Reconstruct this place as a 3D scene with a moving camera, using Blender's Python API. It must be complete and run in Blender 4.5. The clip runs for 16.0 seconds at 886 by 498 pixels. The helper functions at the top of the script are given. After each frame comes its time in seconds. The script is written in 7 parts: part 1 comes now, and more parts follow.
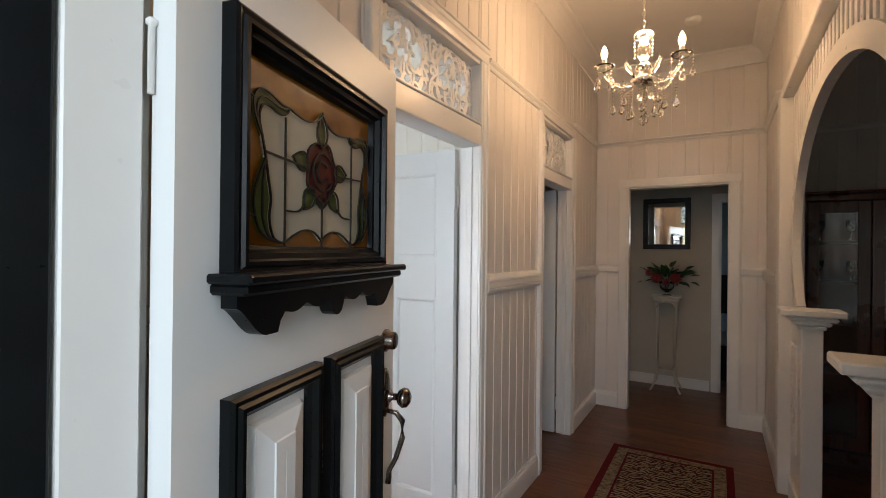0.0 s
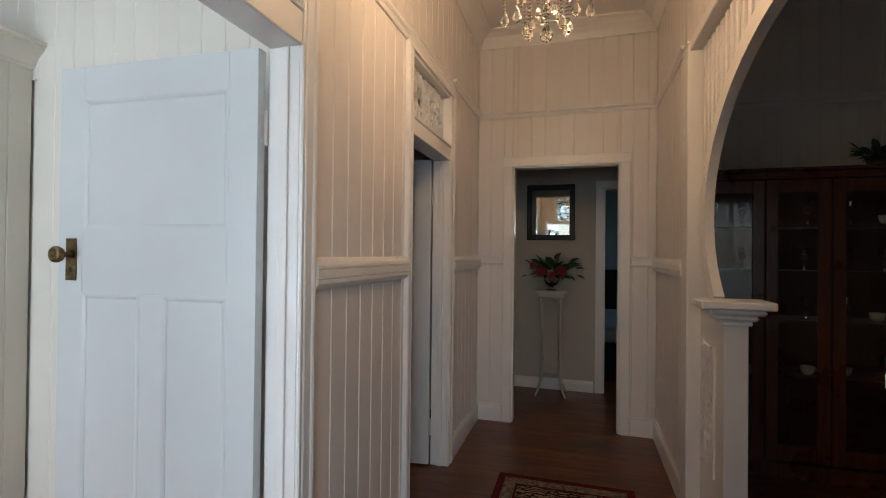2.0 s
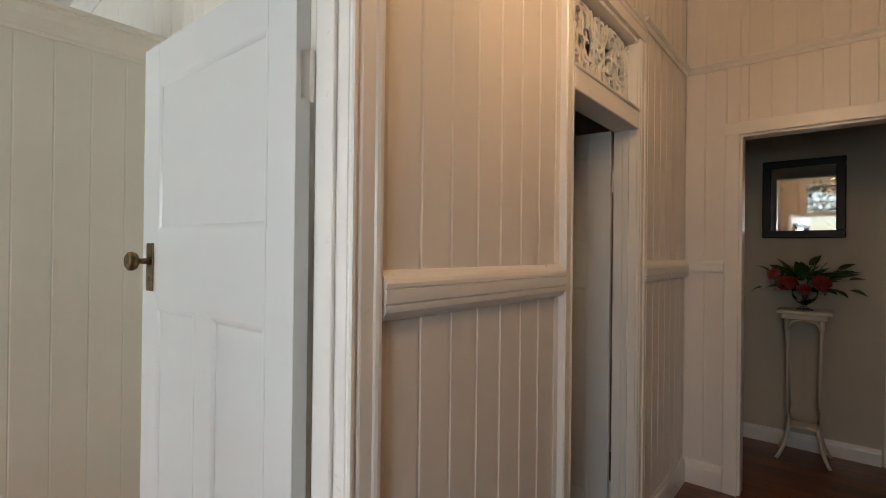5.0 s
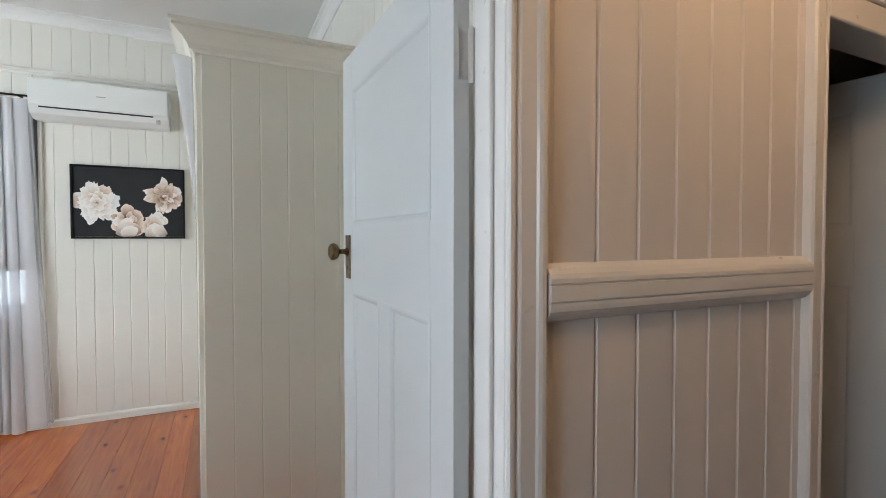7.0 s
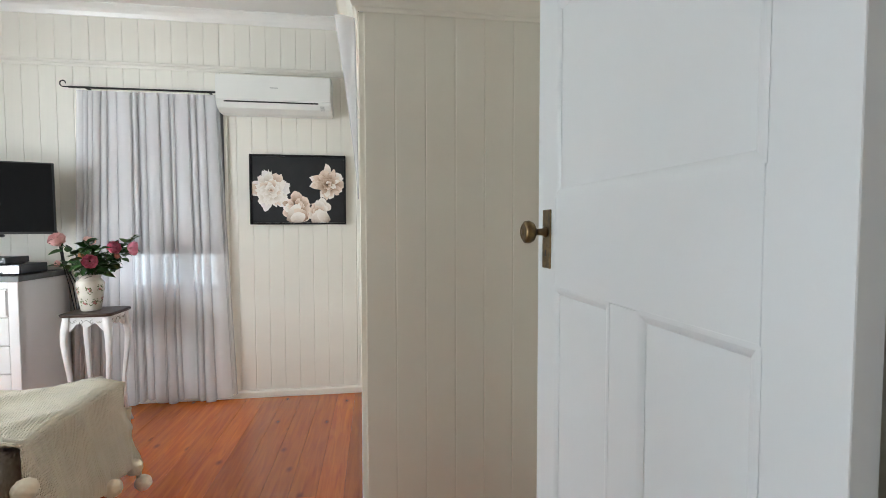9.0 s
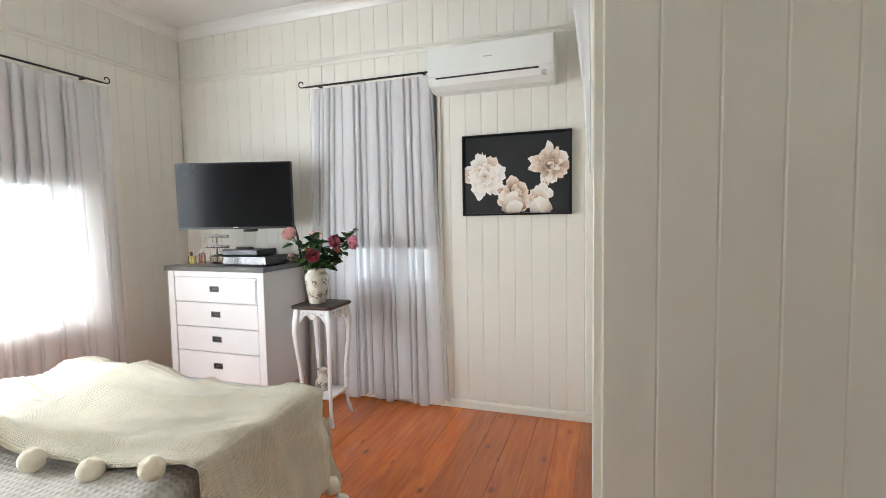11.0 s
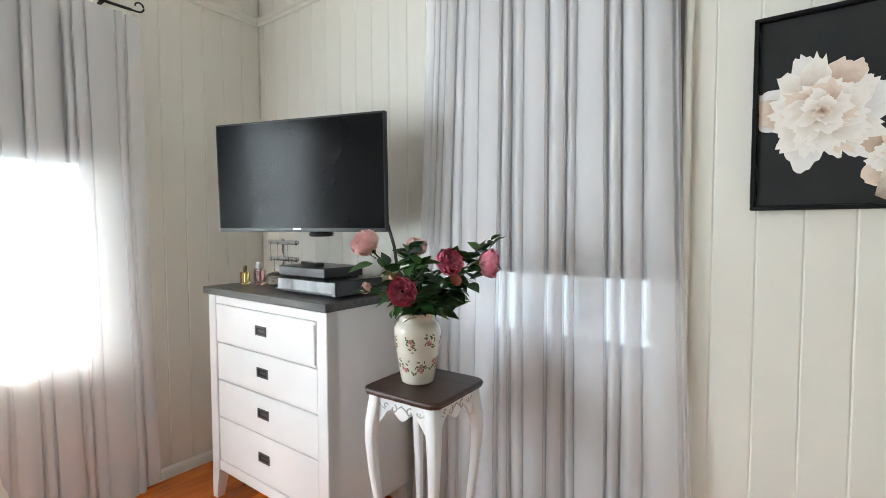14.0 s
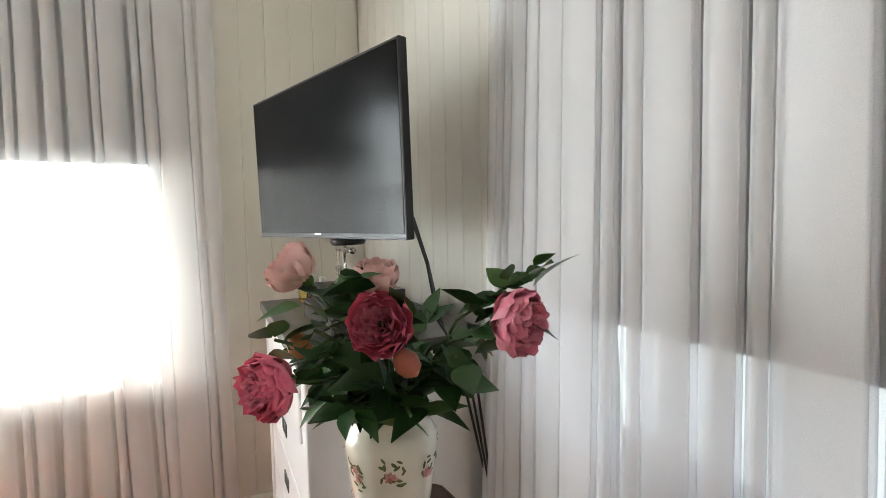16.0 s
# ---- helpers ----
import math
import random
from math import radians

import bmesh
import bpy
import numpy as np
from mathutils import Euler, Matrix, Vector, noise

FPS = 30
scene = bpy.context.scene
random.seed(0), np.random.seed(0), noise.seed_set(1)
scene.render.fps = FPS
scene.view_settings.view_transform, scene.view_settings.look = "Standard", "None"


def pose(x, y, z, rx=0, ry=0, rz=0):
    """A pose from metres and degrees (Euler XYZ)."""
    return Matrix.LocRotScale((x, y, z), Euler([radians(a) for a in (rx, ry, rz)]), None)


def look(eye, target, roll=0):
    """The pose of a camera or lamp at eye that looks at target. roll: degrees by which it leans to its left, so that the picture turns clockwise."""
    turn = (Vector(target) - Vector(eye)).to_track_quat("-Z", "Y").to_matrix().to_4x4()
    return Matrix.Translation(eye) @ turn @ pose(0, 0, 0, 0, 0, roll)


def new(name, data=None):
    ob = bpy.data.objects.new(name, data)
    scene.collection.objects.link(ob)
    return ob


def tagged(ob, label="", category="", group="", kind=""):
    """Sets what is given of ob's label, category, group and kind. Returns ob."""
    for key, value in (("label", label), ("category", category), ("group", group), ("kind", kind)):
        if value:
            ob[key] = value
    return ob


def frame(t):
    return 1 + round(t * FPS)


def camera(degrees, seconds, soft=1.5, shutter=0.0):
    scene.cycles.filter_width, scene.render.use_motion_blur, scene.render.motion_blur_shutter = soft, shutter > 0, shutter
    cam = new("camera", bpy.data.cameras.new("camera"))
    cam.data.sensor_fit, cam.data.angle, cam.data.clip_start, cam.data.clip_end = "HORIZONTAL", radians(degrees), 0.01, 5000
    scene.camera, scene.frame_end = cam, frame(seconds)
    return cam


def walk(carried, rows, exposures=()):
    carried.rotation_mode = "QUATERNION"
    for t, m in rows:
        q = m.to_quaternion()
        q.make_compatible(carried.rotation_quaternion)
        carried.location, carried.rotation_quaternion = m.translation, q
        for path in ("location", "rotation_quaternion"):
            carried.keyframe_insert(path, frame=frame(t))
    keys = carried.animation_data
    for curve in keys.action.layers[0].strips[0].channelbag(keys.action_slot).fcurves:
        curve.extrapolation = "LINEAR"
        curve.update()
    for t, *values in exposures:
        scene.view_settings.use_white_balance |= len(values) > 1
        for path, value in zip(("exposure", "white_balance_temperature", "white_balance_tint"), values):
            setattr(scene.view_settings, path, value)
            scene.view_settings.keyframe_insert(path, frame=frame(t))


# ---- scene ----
# camera and walk
cam = camera(86.9, 16.0, soft=0.85)
PATH = [
    (0, (0.357, 1.224, 1.515), (-0.658, 2.948, 1.521), 0.6),
    (0.5, (0.248, 1.432, 1.432), (-0.674, 3.207, 1.442), 0.8),
    (1, (0.19, 1.67, 1.427), (-0.558, 3.525, 1.439), 0.8),
    (1.5, (0.164, 1.921, 1.428), (-0.42, 3.833, 1.446), 0.6),
    (2, (0.141, 2.105, 1.409), (-0.421, 4.024, 1.426), 0.6),
    (2.5, (0.106, 2.255, 1.43), (-0.453, 4.175, 1.444), 0.5),
    (3, (0.102, 2.416, 1.44), (-0.471, 4.332, 1.453), 0.5),
    (3.5, (0.097, 2.568, 1.427), (-0.651, 4.423, 1.44), 0.3),
    (4, (0.088, 2.66, 1.434), (-0.896, 4.402, 1.434), 0.5),
    (4.2, (0.04, 2.689, 1.425), (-0.993, 4.402, 1.433), 0.6),
    (6.3, (0.039, 2.906, 1.449), (-1.657, 3.966, 1.409), 0.1),
    (6.5, (0.018, 2.92, 1.442), (-1.715, 3.917, 1.401), 0.1),
    (7, (0.006, 2.909, 1.437), (-1.801, 3.766, 1.389), -0.0),
    (7.5, (-0.033, 2.881, 1.424), (-1.898, 3.603, 1.371), 0.0),
    (8, (-0.138, 2.872, 1.408), (-2.048, 3.463, 1.349), 0.2),
    (8.5, (-0.288, 2.873, 1.406), (-2.234, 3.33, 1.328), 0.0),
    (9, (-0.434, 2.869, 1.402), (-2.41, 3.16, 1.311), -0.1),
    (9.5, (-0.614, 2.904, 1.399), (-2.61, 2.974, 1.298), 0.0),
    (10, (-0.774, 2.928, 1.404), (-2.76, 2.724, 1.293), -0.1),
    (10.2, (-0.837, 2.939, 1.4), (-2.81, 2.633, 1.285), -0.4),
    (12.5, (-1.878, 2.357, 1.446), (-3.61, 1.367, 1.306), -0.3),
    (13, (-2.118, 2.205, 1.437), (-3.828, 1.176, 1.305), -0.2),
    (13.5, (-2.401, 2.08, 1.41), (-4.077, 0.994, 1.291), -0.4),
    (14, (-2.701, 1.977, 1.384), (-4.309, 0.791, 1.288), -0.1),
    (14.5, (-2.991, 1.904, 1.398), (-4.509, 0.605, 1.295), -0.3),
    (15, (-3.272, 1.857, 1.382), (-4.632, 0.393, 1.294), -0.4),
    (15.5, (-3.517, 1.77, 1.369), (-4.687, 0.15, 1.286), -0.1),
    (16, (-3.695, 1.713, 1.407), (-4.583, -0.076, 1.29), -1.1),
]
walk(cam, [(t, look(eye, target, roll)) for t, eye, target, roll in PATH], exposures=[
    (0.0, 1.22, 6300, 10), (0.5, 1.27, 5800, 7), (1.0, 1.20, 5700, 6), (2.0, 1.15, 5950, 8), (3.0, 1.12, 6500, 10), (4.0, 1.15, 6900, 10), (6.3, 1.15, 6250, 9), (7.5, 1.15, 6000, 8),
    (8.5, 1.15, 6100, 8), (9.0, 1.15, 6400, 9), (10.0, 1.25, 6600, 10), (12.5, 1.25, 6250, 8), (14.5, 1.24, 6400, 7), (16.0, 1.26, 6750, 8)])

# world, sun and window light
SUN_UP, SUN_ROUND = radians(50), radians(152)
world = bpy.data.worlds.new("sky")
scene.world = world
world.use_nodes = True
wn = world.node_tree
sky = wn.nodes.new("ShaderNodeTexSky")
sky.sky_type, sky.sun_disc = "NISHITA", False
sky.sun_elevation, sky.sun_rotation = SUN_UP, SUN_ROUND
wn.nodes["Background"].inputs[1].default_value = 0.07
wn.links.new(sky.outputs[0], wn.nodes["Background"].inputs[0])


def lamp(name, kind, m, energy, color=(1, 1, 1), size=0.1, size_y=None):
    data = bpy.data.lights.new(name, kind)
    data.energy, data.color = energy, color
    if kind == "AREA":
        data.shape, data.size, data.size_y = "RECTANGLE", size, size_y or size
    elif kind == "POINT":
        data.shadow_soft_size = size
    else:
        data.angle = size
    ob = new(name, data)
    ob.matrix_world = m
    return ob


sun_from = Vector((math.sin(SUN_ROUND) * math.cos(SUN_UP), math.cos(SUN_ROUND) * math.cos(SUN_UP), math.sin(SUN_UP)))
lamp("sun", "SUN", look(sun_from * 20, (0, 0, 0)), 2.0, (1.0, 0.95, 0.86), radians(0.5))
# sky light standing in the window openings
lamp("window_light_south", "AREA", look((-3.0, -1.35, 1.15), (-3.0, 0.5, 1.15)), 14, (0.86, 0.96, 0.97), 1.4, 1.3)
# added fill in the window's unseen half, brightens the whole bedroom
lamp("unseen_south_fill", "AREA", look((-1.75, -1.0, 1.5), (-3.2, 0.4, 1.30)), 36, (0.86, 0.94, 1.0), 1.15, 1.5)
lamp("window_light_west", "AREA", look((-4.75, 1.18, 1.05), (-3.5, 1.18, 0.95)), 0.95, (0.78, 0.87, 1.0), 0.9, 0.6)
lamp("chandelier_glow", "POINT", pose(0.02, 3.81, 2.60), 11.0, (1.0, 0.61, 0.32), 0.12)
lamp("door_daylight", "AREA", look((0.80, -0.25, 1.8), (-0.30, 2.6, 1.0)), 16, (0.82, 0.92, 1.0), 0.9, 1.3)


# ---------------------------------------------------------------- materials
def material(name, color, rough=0.5, metal=0.0, spec=0.5, vary=0.06, scale=6.0, grain=0.0, grain_scale=120.0, coat=0.0,
             stretch=(1, 1, 1), color2=None, per_object=0.0, sheen=0.0):
    """A painted, metal or plain surface: two scales of variation in colour, roughness and relief."""
    m = bpy.data.materials.new(name)
    m.use_nodes = True
    n, links = m.node_tree.nodes, m.node_tree.links
    b = n["Principled BSDF"]
    b.inputs["Roughness"].default_value = rough
    b.inputs["Metallic"].default_value = metal
    b.inputs["Specular IOR Level"].default_value = spec
    b.inputs["Coat Weight"].default_value = coat
    b.inputs["Coat Roughness"].default_value = 0.12
    b.inputs["Sheen Weight"].default_value = sheen
    tc = n.new("ShaderNodeTexCoord")
    mp = n.new("ShaderNodeMapping")
    mp.inputs["Scale"].default_value = stretch
    links.new(tc.outputs["Object"], mp.inputs[0])
    big = n.new("ShaderNodeTexNoise")
    big.inputs["Scale"].default_value, big.inputs["Detail"].default_value = scale, 5
    fine = n.new("ShaderNodeTexNoise")
    fine.inputs["Scale"].default_value, fine.inputs["Detail"].default_value = grain_scale, 3
    links.new(mp.outputs[0], big.inputs[0])
    links.new(mp.outputs[0], fine.inputs[0])
    ramp = n.new("ShaderNodeMix")
    ramp.data_type = "RGBA"
    c2 = color2 or [max(0, c * (1 - vary * 2.2)) for c in color]
    ramp.inputs["A"].default_value = (*color, 1)
    ramp.inputs["B"].default_value = (*c2, 1)
    curve = n.new("ShaderNodeMapRange")
    curve.inputs[1].default_value, curve.inputs[2].default_value = 0.35, 0.75
    links.new(big.outputs[0], curve.inputs[0])
    links.new(curve.outputs[0], ramp.inputs["Factor"])
    out = ramp.outputs["Result"]
    if per_object:
        info = n.new("ShaderNodeObjectInfo")
        rng = n.new("ShaderNodeMapRange")
        rng.inputs[3].default_value, rng.inputs[4].default_value = 1 - per_object, 1 + per_object * 0.5
        links.new(info.outputs["Random"], rng.inputs[0])
        mul = n.new("ShaderNodeVectorMath")
        mul.operation = "SCALE"
        links.new(out, mul.inputs[0])
        links.new(rng.outputs[0], mul.inputs["Scale"])
        out = mul.outputs[0]
    links.new(out, b.inputs["Base Color"])
    rr = n.new("ShaderNodeMapRange")
    rr.inputs[3].default_value, rr.inputs[4].default_value = max(0.01, rough * 0.94), min(1, rough * 1.07)
    links.new(fine.outputs[0], rr.inputs[0])
    links.new(rr.outputs[0], b.inputs["Roughness"])
    bump = n.new("ShaderNodeBump")
    bump.inputs["Strength"].default_value = 0.06 + grain
    bump.inputs["Distance"].default_value = 0.0005
    links.new(fine.outputs[0], bump.inputs["Height"])
    links.new(bump.outputs[0], b.inputs["Normal"])
    return m


def wood(name, light, dark, along=(1, 0, 0), rough=0.3, per_object=0.25, coat=0.3, knots=True):
    """Timber with grain along one axis, knots, and its own tone for every piece."""
    m = bpy.data.materials.new(name)
    m.use_nodes = True
    n, links = m.node_tree.nodes, m.node_tree.links
    b = n["Principled BSDF"]
    b.inputs["Coat Weight"].default_value = coat
    b.inputs["Coat Roughness"].default_value = 0.16
    tc = n.new("ShaderNodeTexCoord")
    info = n.new("ShaderNodeObjectInfo")
    shift = n.new("ShaderNodeVectorMath")
    shift.operation = "MULTIPLY_ADD"
    links.new(info.outputs["Random"], shift.inputs[0])
    shift.inputs[1].default_value = (17, 31, 23)
    links.new(tc.outputs["Object"], shift.inputs[2])
    mp = n.new("ShaderNodeMapping")
    mp.inputs["Scale"].default_value = [0.9 if a else 11.0 for a in along]
    links.new(shift.outputs[0], mp.inputs[0])
    grain = n.new("ShaderNodeTexNoise")
    grain.inputs["Scale"].default_value, grain.inputs["Detail"].default_value, grain.inputs["Distortion"].default_value = 3.0, 8, 0.8
    links.new(mp.outputs[0], grain.inputs[0])
    ramp = n.new("ShaderNodeValToRGB")
    ramp.color_ramp.elements[0].position, ramp.color_ramp.elements[1].position = 0.30, 0.72
    ramp.color_ramp.elements[0].color, ramp.color_ramp.elements[1].color = (*dark, 1), (*light, 1)
    links.new(grain.outputs[0], ramp.inputs[0])
    rng = n.new("ShaderNodeMapRange")
    rng.inputs[3].default_value, rng.inputs[4].default_value = 1 - per_object, 1 + per_object * 0.6
    links.new(info.outputs["Random"], rng.inputs[0])
    mul = n.new("ShaderNodeVectorMath")
    mul.operation = "SCALE"
    links.new(ramp.outputs[0], mul.inputs[0])
    links.new(rng.outputs[0], mul.inputs["Scale"])
    out = mul.outputs[0]
    if knots:
        km = n.new("ShaderNodeMapping")
        km.inputs["Scale"].default_value = [2.0 if a else 3.4 for a in along]
        links.new(shift.outputs[0], km.inputs[0])
        vor = n.new("ShaderNodeTexVoronoi")
        vor.voronoi_dimensions, vor.inputs["Scale"].default_value = "2D", 0.9
        links.new(km.outputs[0], vor.inputs[0])
        kr = n.new("ShaderNodeMapRange")
        kr.inputs[1].default_value, kr.inputs[2].default_value = 0.015, 0.075
        kr.inputs[3].default_value, kr.inputs[4].default_value = 0.75, 0.0
        links.new(vor.outputs["Distance"], kr.inputs[0])
        mix = n.new("ShaderNodeMix")
        mix.data_type = "RGBA"
        mix.inputs["B"].default_value = (*[c * 0.25 for c in dark], 1)
        links.new(kr.outputs[0], mix.inputs["Factor"])
        links.new(out, mix.inputs["A"])
        out = mix.outputs["Result"]
    links.new(out, b.inputs["Base Color"])
    wear = n.new("ShaderNodeTexNoise")
    wear.inputs["Scale"].default_value, wear.inputs["Detail"].default_value = 4, 6
    links.new(tc.outputs["Object"], wear.inputs[0])
    rr = n.new("ShaderNodeMapRange")
    rr.inputs[3].default_value, rr.inputs[4].default_value = rough * 0.6, rough * 1.5
    links.new(wear.outputs[0], rr.inputs[0])
    links.new(rr.outputs[0], b.inputs["Roughness"])
    bump = n.new("ShaderNodeBump")
    bump.inputs["Strength"].default_value, bump.inputs["Distance"].default_value = 0.15, 0.001
    links.new(grain.outputs[0], bump.inputs["Height"])
    links.new(bump.outputs[0], b.inputs["Normal"])
    return m


def glass(name, color=(1, 1, 1), rough=0.02, relief=0.0, relief_scale=40, ior=1.45):
    m = bpy.data.materials.new(name)
    m.use_nodes = True
    n, links = m.node_tree.nodes, m.node_tree.links
    b = n["Principled BSDF"]
    b.inputs["Base Color"].default_value = (*color, 1)
    b.inputs["Transmission Weight"].default_value = 1
    b.inputs["Roughness"].default_value = rough
    b.inputs["IOR"].default_value = ior
    if relief:
        tc = n.new("ShaderNodeTexCoord")
        no = n.new("ShaderNodeTexVoronoi")
        no.inputs["Scale"].default_value = relief_scale
        links.new(tc.outputs["Object"], no.inputs[0])
        bump = n.new("ShaderNodeBump")
        bump.inputs["Strength"].default_value, bump.inputs["Distance"].default_value = relief, 0.004
        links.new(no.outputs[0], bump.inputs["Height"])
        links.new(bump.outputs[0], b.inputs["Normal"])
    return m


def sheer(name, color, through_share, weave=900):
    """Fine voile: part open weave, part light-passing thread."""
    m = bpy.data.materials.new(name)
    m.use_nodes = True
    n, links = m.node_tree.nodes, m.node_tree.links
    n.remove(n["Principled BSDF"])
    out = n["Material Output"]
    tr, tl, df = n.new("ShaderNodeBsdfTransparent"), n.new("ShaderNodeBsdfTranslucent"), n.new("ShaderNodeBsdfDiffuse")
    for s in (tl, df):
        s.inputs[0].default_value = (*color, 1)
    a, c = n.new("ShaderNodeMixShader"), n.new("ShaderNodeMixShader")
    a.inputs[0].default_value = 0.78
    links.new(tl.outputs[0], a.inputs[1])
    links.new(df.outputs[0], a.inputs[2])
    tc, no = n.new("ShaderNodeTexCoord"), n.new("ShaderNodeTexNoise")
    no.inputs["Scale"].default_value, no.inputs["Detail"].default_value = weave, 2
    links.new(tc.outputs["Object"], no.inputs[0])
    rr = n.new("ShaderNodeMapRange")
    rr.inputs[3].default_value, rr.inputs[4].default_value = 1 - through_share * 1.3, 1 - through_share * 0.7
    links.new(no.outputs[0], rr.inputs[0])
    links.new(rr.outputs[0], c.inputs[0])
    links.new(tr.outputs[0], c.inputs[1])
    links.new(a.outputs[0], c.inputs[2])
    links.new(c.outputs[0], out.inputs[0])
    return m


def glow(name, color, strength):
    m = bpy.data.materials.new(name)
    m.use_nodes = True
    b = m.node_tree.nodes["Principled BSDF"]
    b.inputs["Emission Color"].default_value = (*color, 1)
    b.inputs["Emission Strength"].default_value = strength
    return m


def knit(name, color, scale, depth=0.004):
    """Woven or knitted cloth with rows of stitches in relief."""
    m = material(name, color, rough=0.9, spec=0.2, vary=0.06, scale=9, sheen=0.3)
    n, links = m.node_tree.nodes, m.node_tree.links
    tc = n.new("ShaderNodeTexCoord")
    w1, w2 = n.new("ShaderNodeTexWave"), n.new("ShaderNodeTexWave")
    w1.inputs["Scale"].default_value, w2.inputs["Scale"].default_value = scale, scale
    w1.bands_direction, w2.bands_direction = "X", "Y"
    w1.inputs["Distortion"].default_value = w2.inputs["Distortion"].default_value = 1.2
    add = n.new("ShaderNodeMath")
    add.operation = "MULTIPLY"
    links.new(tc.outputs["UV"], w1.inputs[0])
    links.new(tc.outputs["UV"], w2.inputs[0])
    links.new(w1.outputs["Fac"], add.inputs[0])
    links.new(w2.outputs["Fac"], add.inputs[1])
    bump = n.new("ShaderNodeBump")
    bump.inputs["Strength"].default_value, bump.inputs["Distance"].default_value = 0.8, depth
    links.new(add.outputs[0], bump.inputs["Height"])
    links.new(bump.outputs[0], n["Principled BSDF"].inputs["Normal"])
    return m


HALL_WHITE = material("hall_white_gloss_paint", (0.80, 0.755, 0.715), rough=0.38, vary=0.03, scale=2.2, grain=0.04, grain_scale=40, per_object=0.03)
TRIM_WHITE = material("white_enamel_trim", (0.83, 0.81, 0.78), rough=0.28, vary=0.02, scale=3, grain=0.03, grain_scale=30)
DOOR_WHITE = material("white_enamel_door", (0.82, 0.83, 0.83), rough=0.36, vary=0.015, scale=2, grain=0.0, grain_scale=24)
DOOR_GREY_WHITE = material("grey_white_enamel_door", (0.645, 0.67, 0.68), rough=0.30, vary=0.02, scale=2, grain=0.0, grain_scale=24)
CREAM = material("cream_wall_paint", (0.80, 0.772, 0.70), rough=0.42, vary=0.03, scale=2, grain=0.1, grain_scale=60, per_object=0.025)
WARDROBE_PAINT = material("warm_grey_white_paint", (0.755, 0.71, 0.615), rough=0.45, vary=0.03, scale=2, grain=0.08, grain_scale=60, per_object=0.02)
CEILING_WHITE = material("ceiling_white_paint", (0.82, 0.80, 0.77), rough=0.6, vary=0.03, scale=1.5)
GREY_WALL = material("pale_grey_wall_paint", (0.54, 0.50, 0.42), rough=0.6, vary=0.04, scale=2)
BLUE_WALL = material("pale_blue_wall_paint", (0.30, 0.42, 0.52), rough=0.6, vary=0.04, scale=2)
BLACK_TRIM = material("black_enamel_moulding", (0.005, 0.006, 0.007), spec=0.18, rough=0.28, vary=0.2, scale=12, grain=0.2, grain_scale=70)
BLACK_FRAME = material("black_stained_frame", (0.006, 0.006, 0.007), spec=0.3, rough=0.4, vary=0.2, scale=20)
BLACK_PLASTIC = material("black_plastic", (0.014, 0.014, 0.015), rough=0.32, vary=0.1, scale=20)
SCREEN = material("dark_glossy_screen", (0.004, 0.004, 0.005), spec=0.13, rough=0.17, vary=0.1, scale=3)
WHITE_PLASTIC = material("white_plastic", (0.80, 0.80, 0.77), rough=0.35, vary=0.02, scale=4)
GREY_PLASTIC = material("grey_plastic", (0.45, 0.45, 0.44), rough=0.4)
BRASS = material("aged_brass", (0.25, 0.17, 0.08), rough=0.3, metal=1.0, vary=0.3, scale=60, color2=(0.10, 0.075, 0.045), grain=0.2)
BRONZE = material("dark_antique_nickel", (0.30, 0.26, 0.23), rough=0.22, metal=1.0, vary=0.25, scale=40)
CHROME = material("bright_metal", (0.75, 0.73, 0.70), rough=0.12, metal=1.0)
IRON = material("black_iron", (0.012, 0.012, 0.012), rough=0.45, metal=0.3)
FLOOR_HALL = wood("dark_red_floor_timber", (0.20, 0.060, 0.012), (0.075, 0.021, 0.005), (1, 0, 0), rough=0.34, coat=0.15)
FLOOR_BED = wood("orange_varnished_pine", (0.72, 0.185, 0.012), (0.50, 0.098, 0.006), (1, 0, 0), rough=0.17, coat=0.5, per_object=0.30)
CABINET_WOOD = wood("dark_red_cedar", (0.13, 0.036, 0.013), (0.055, 0.015, 0.007), (0, 0, 1), rough=0.28, per_object=0.1, knots=False)
DARK_TOP = wood("dark_stained_top", (0.058, 0.024, 0.012), (0.020, 0.008, 0.005), (0, 1, 0), rough=0.42, per_object=0.05, knots=False, coat=0.05)
GREY_TOP = wood("charcoal_stained_top", (0.085, 0.078, 0.072), (0.040, 0.036, 0.034), (0, 1, 0), rough=0.33, per_object=0.05, knots=False, coat=0.2)
CLEAR = glass("clear_glass")
CRYSTAL = glass("cut_crystal", (1.0, 0.97, 0.90), 0.01, ior=1.6)
MIRROR = material("silver_mirror", (0.86, 0.87, 0.87), rough=0.015, metal=1.0, vary=0.0)
VOILE = sheer("white_voile", (0.978, 0.972, 0.985), 0.56)
BLIND = material("dark_grey_blind_cloth", (0.10, 0.10, 0.105), rough=0.85, vary=0.08, scale=8, grain=0.3, grain_scale=500)
BULB = glow("lit_candle_bulb", (1.0, 0.74, 0.42), 10)
WHITE_FURNITURE = material("white_satin_furniture_paint", (0.83, 0.82, 0.82), rough=0.34, vary=0.02, scale=4)
DARK = material("unlit_room_paint", (0.10, 0.09, 0.085), rough=0.8)


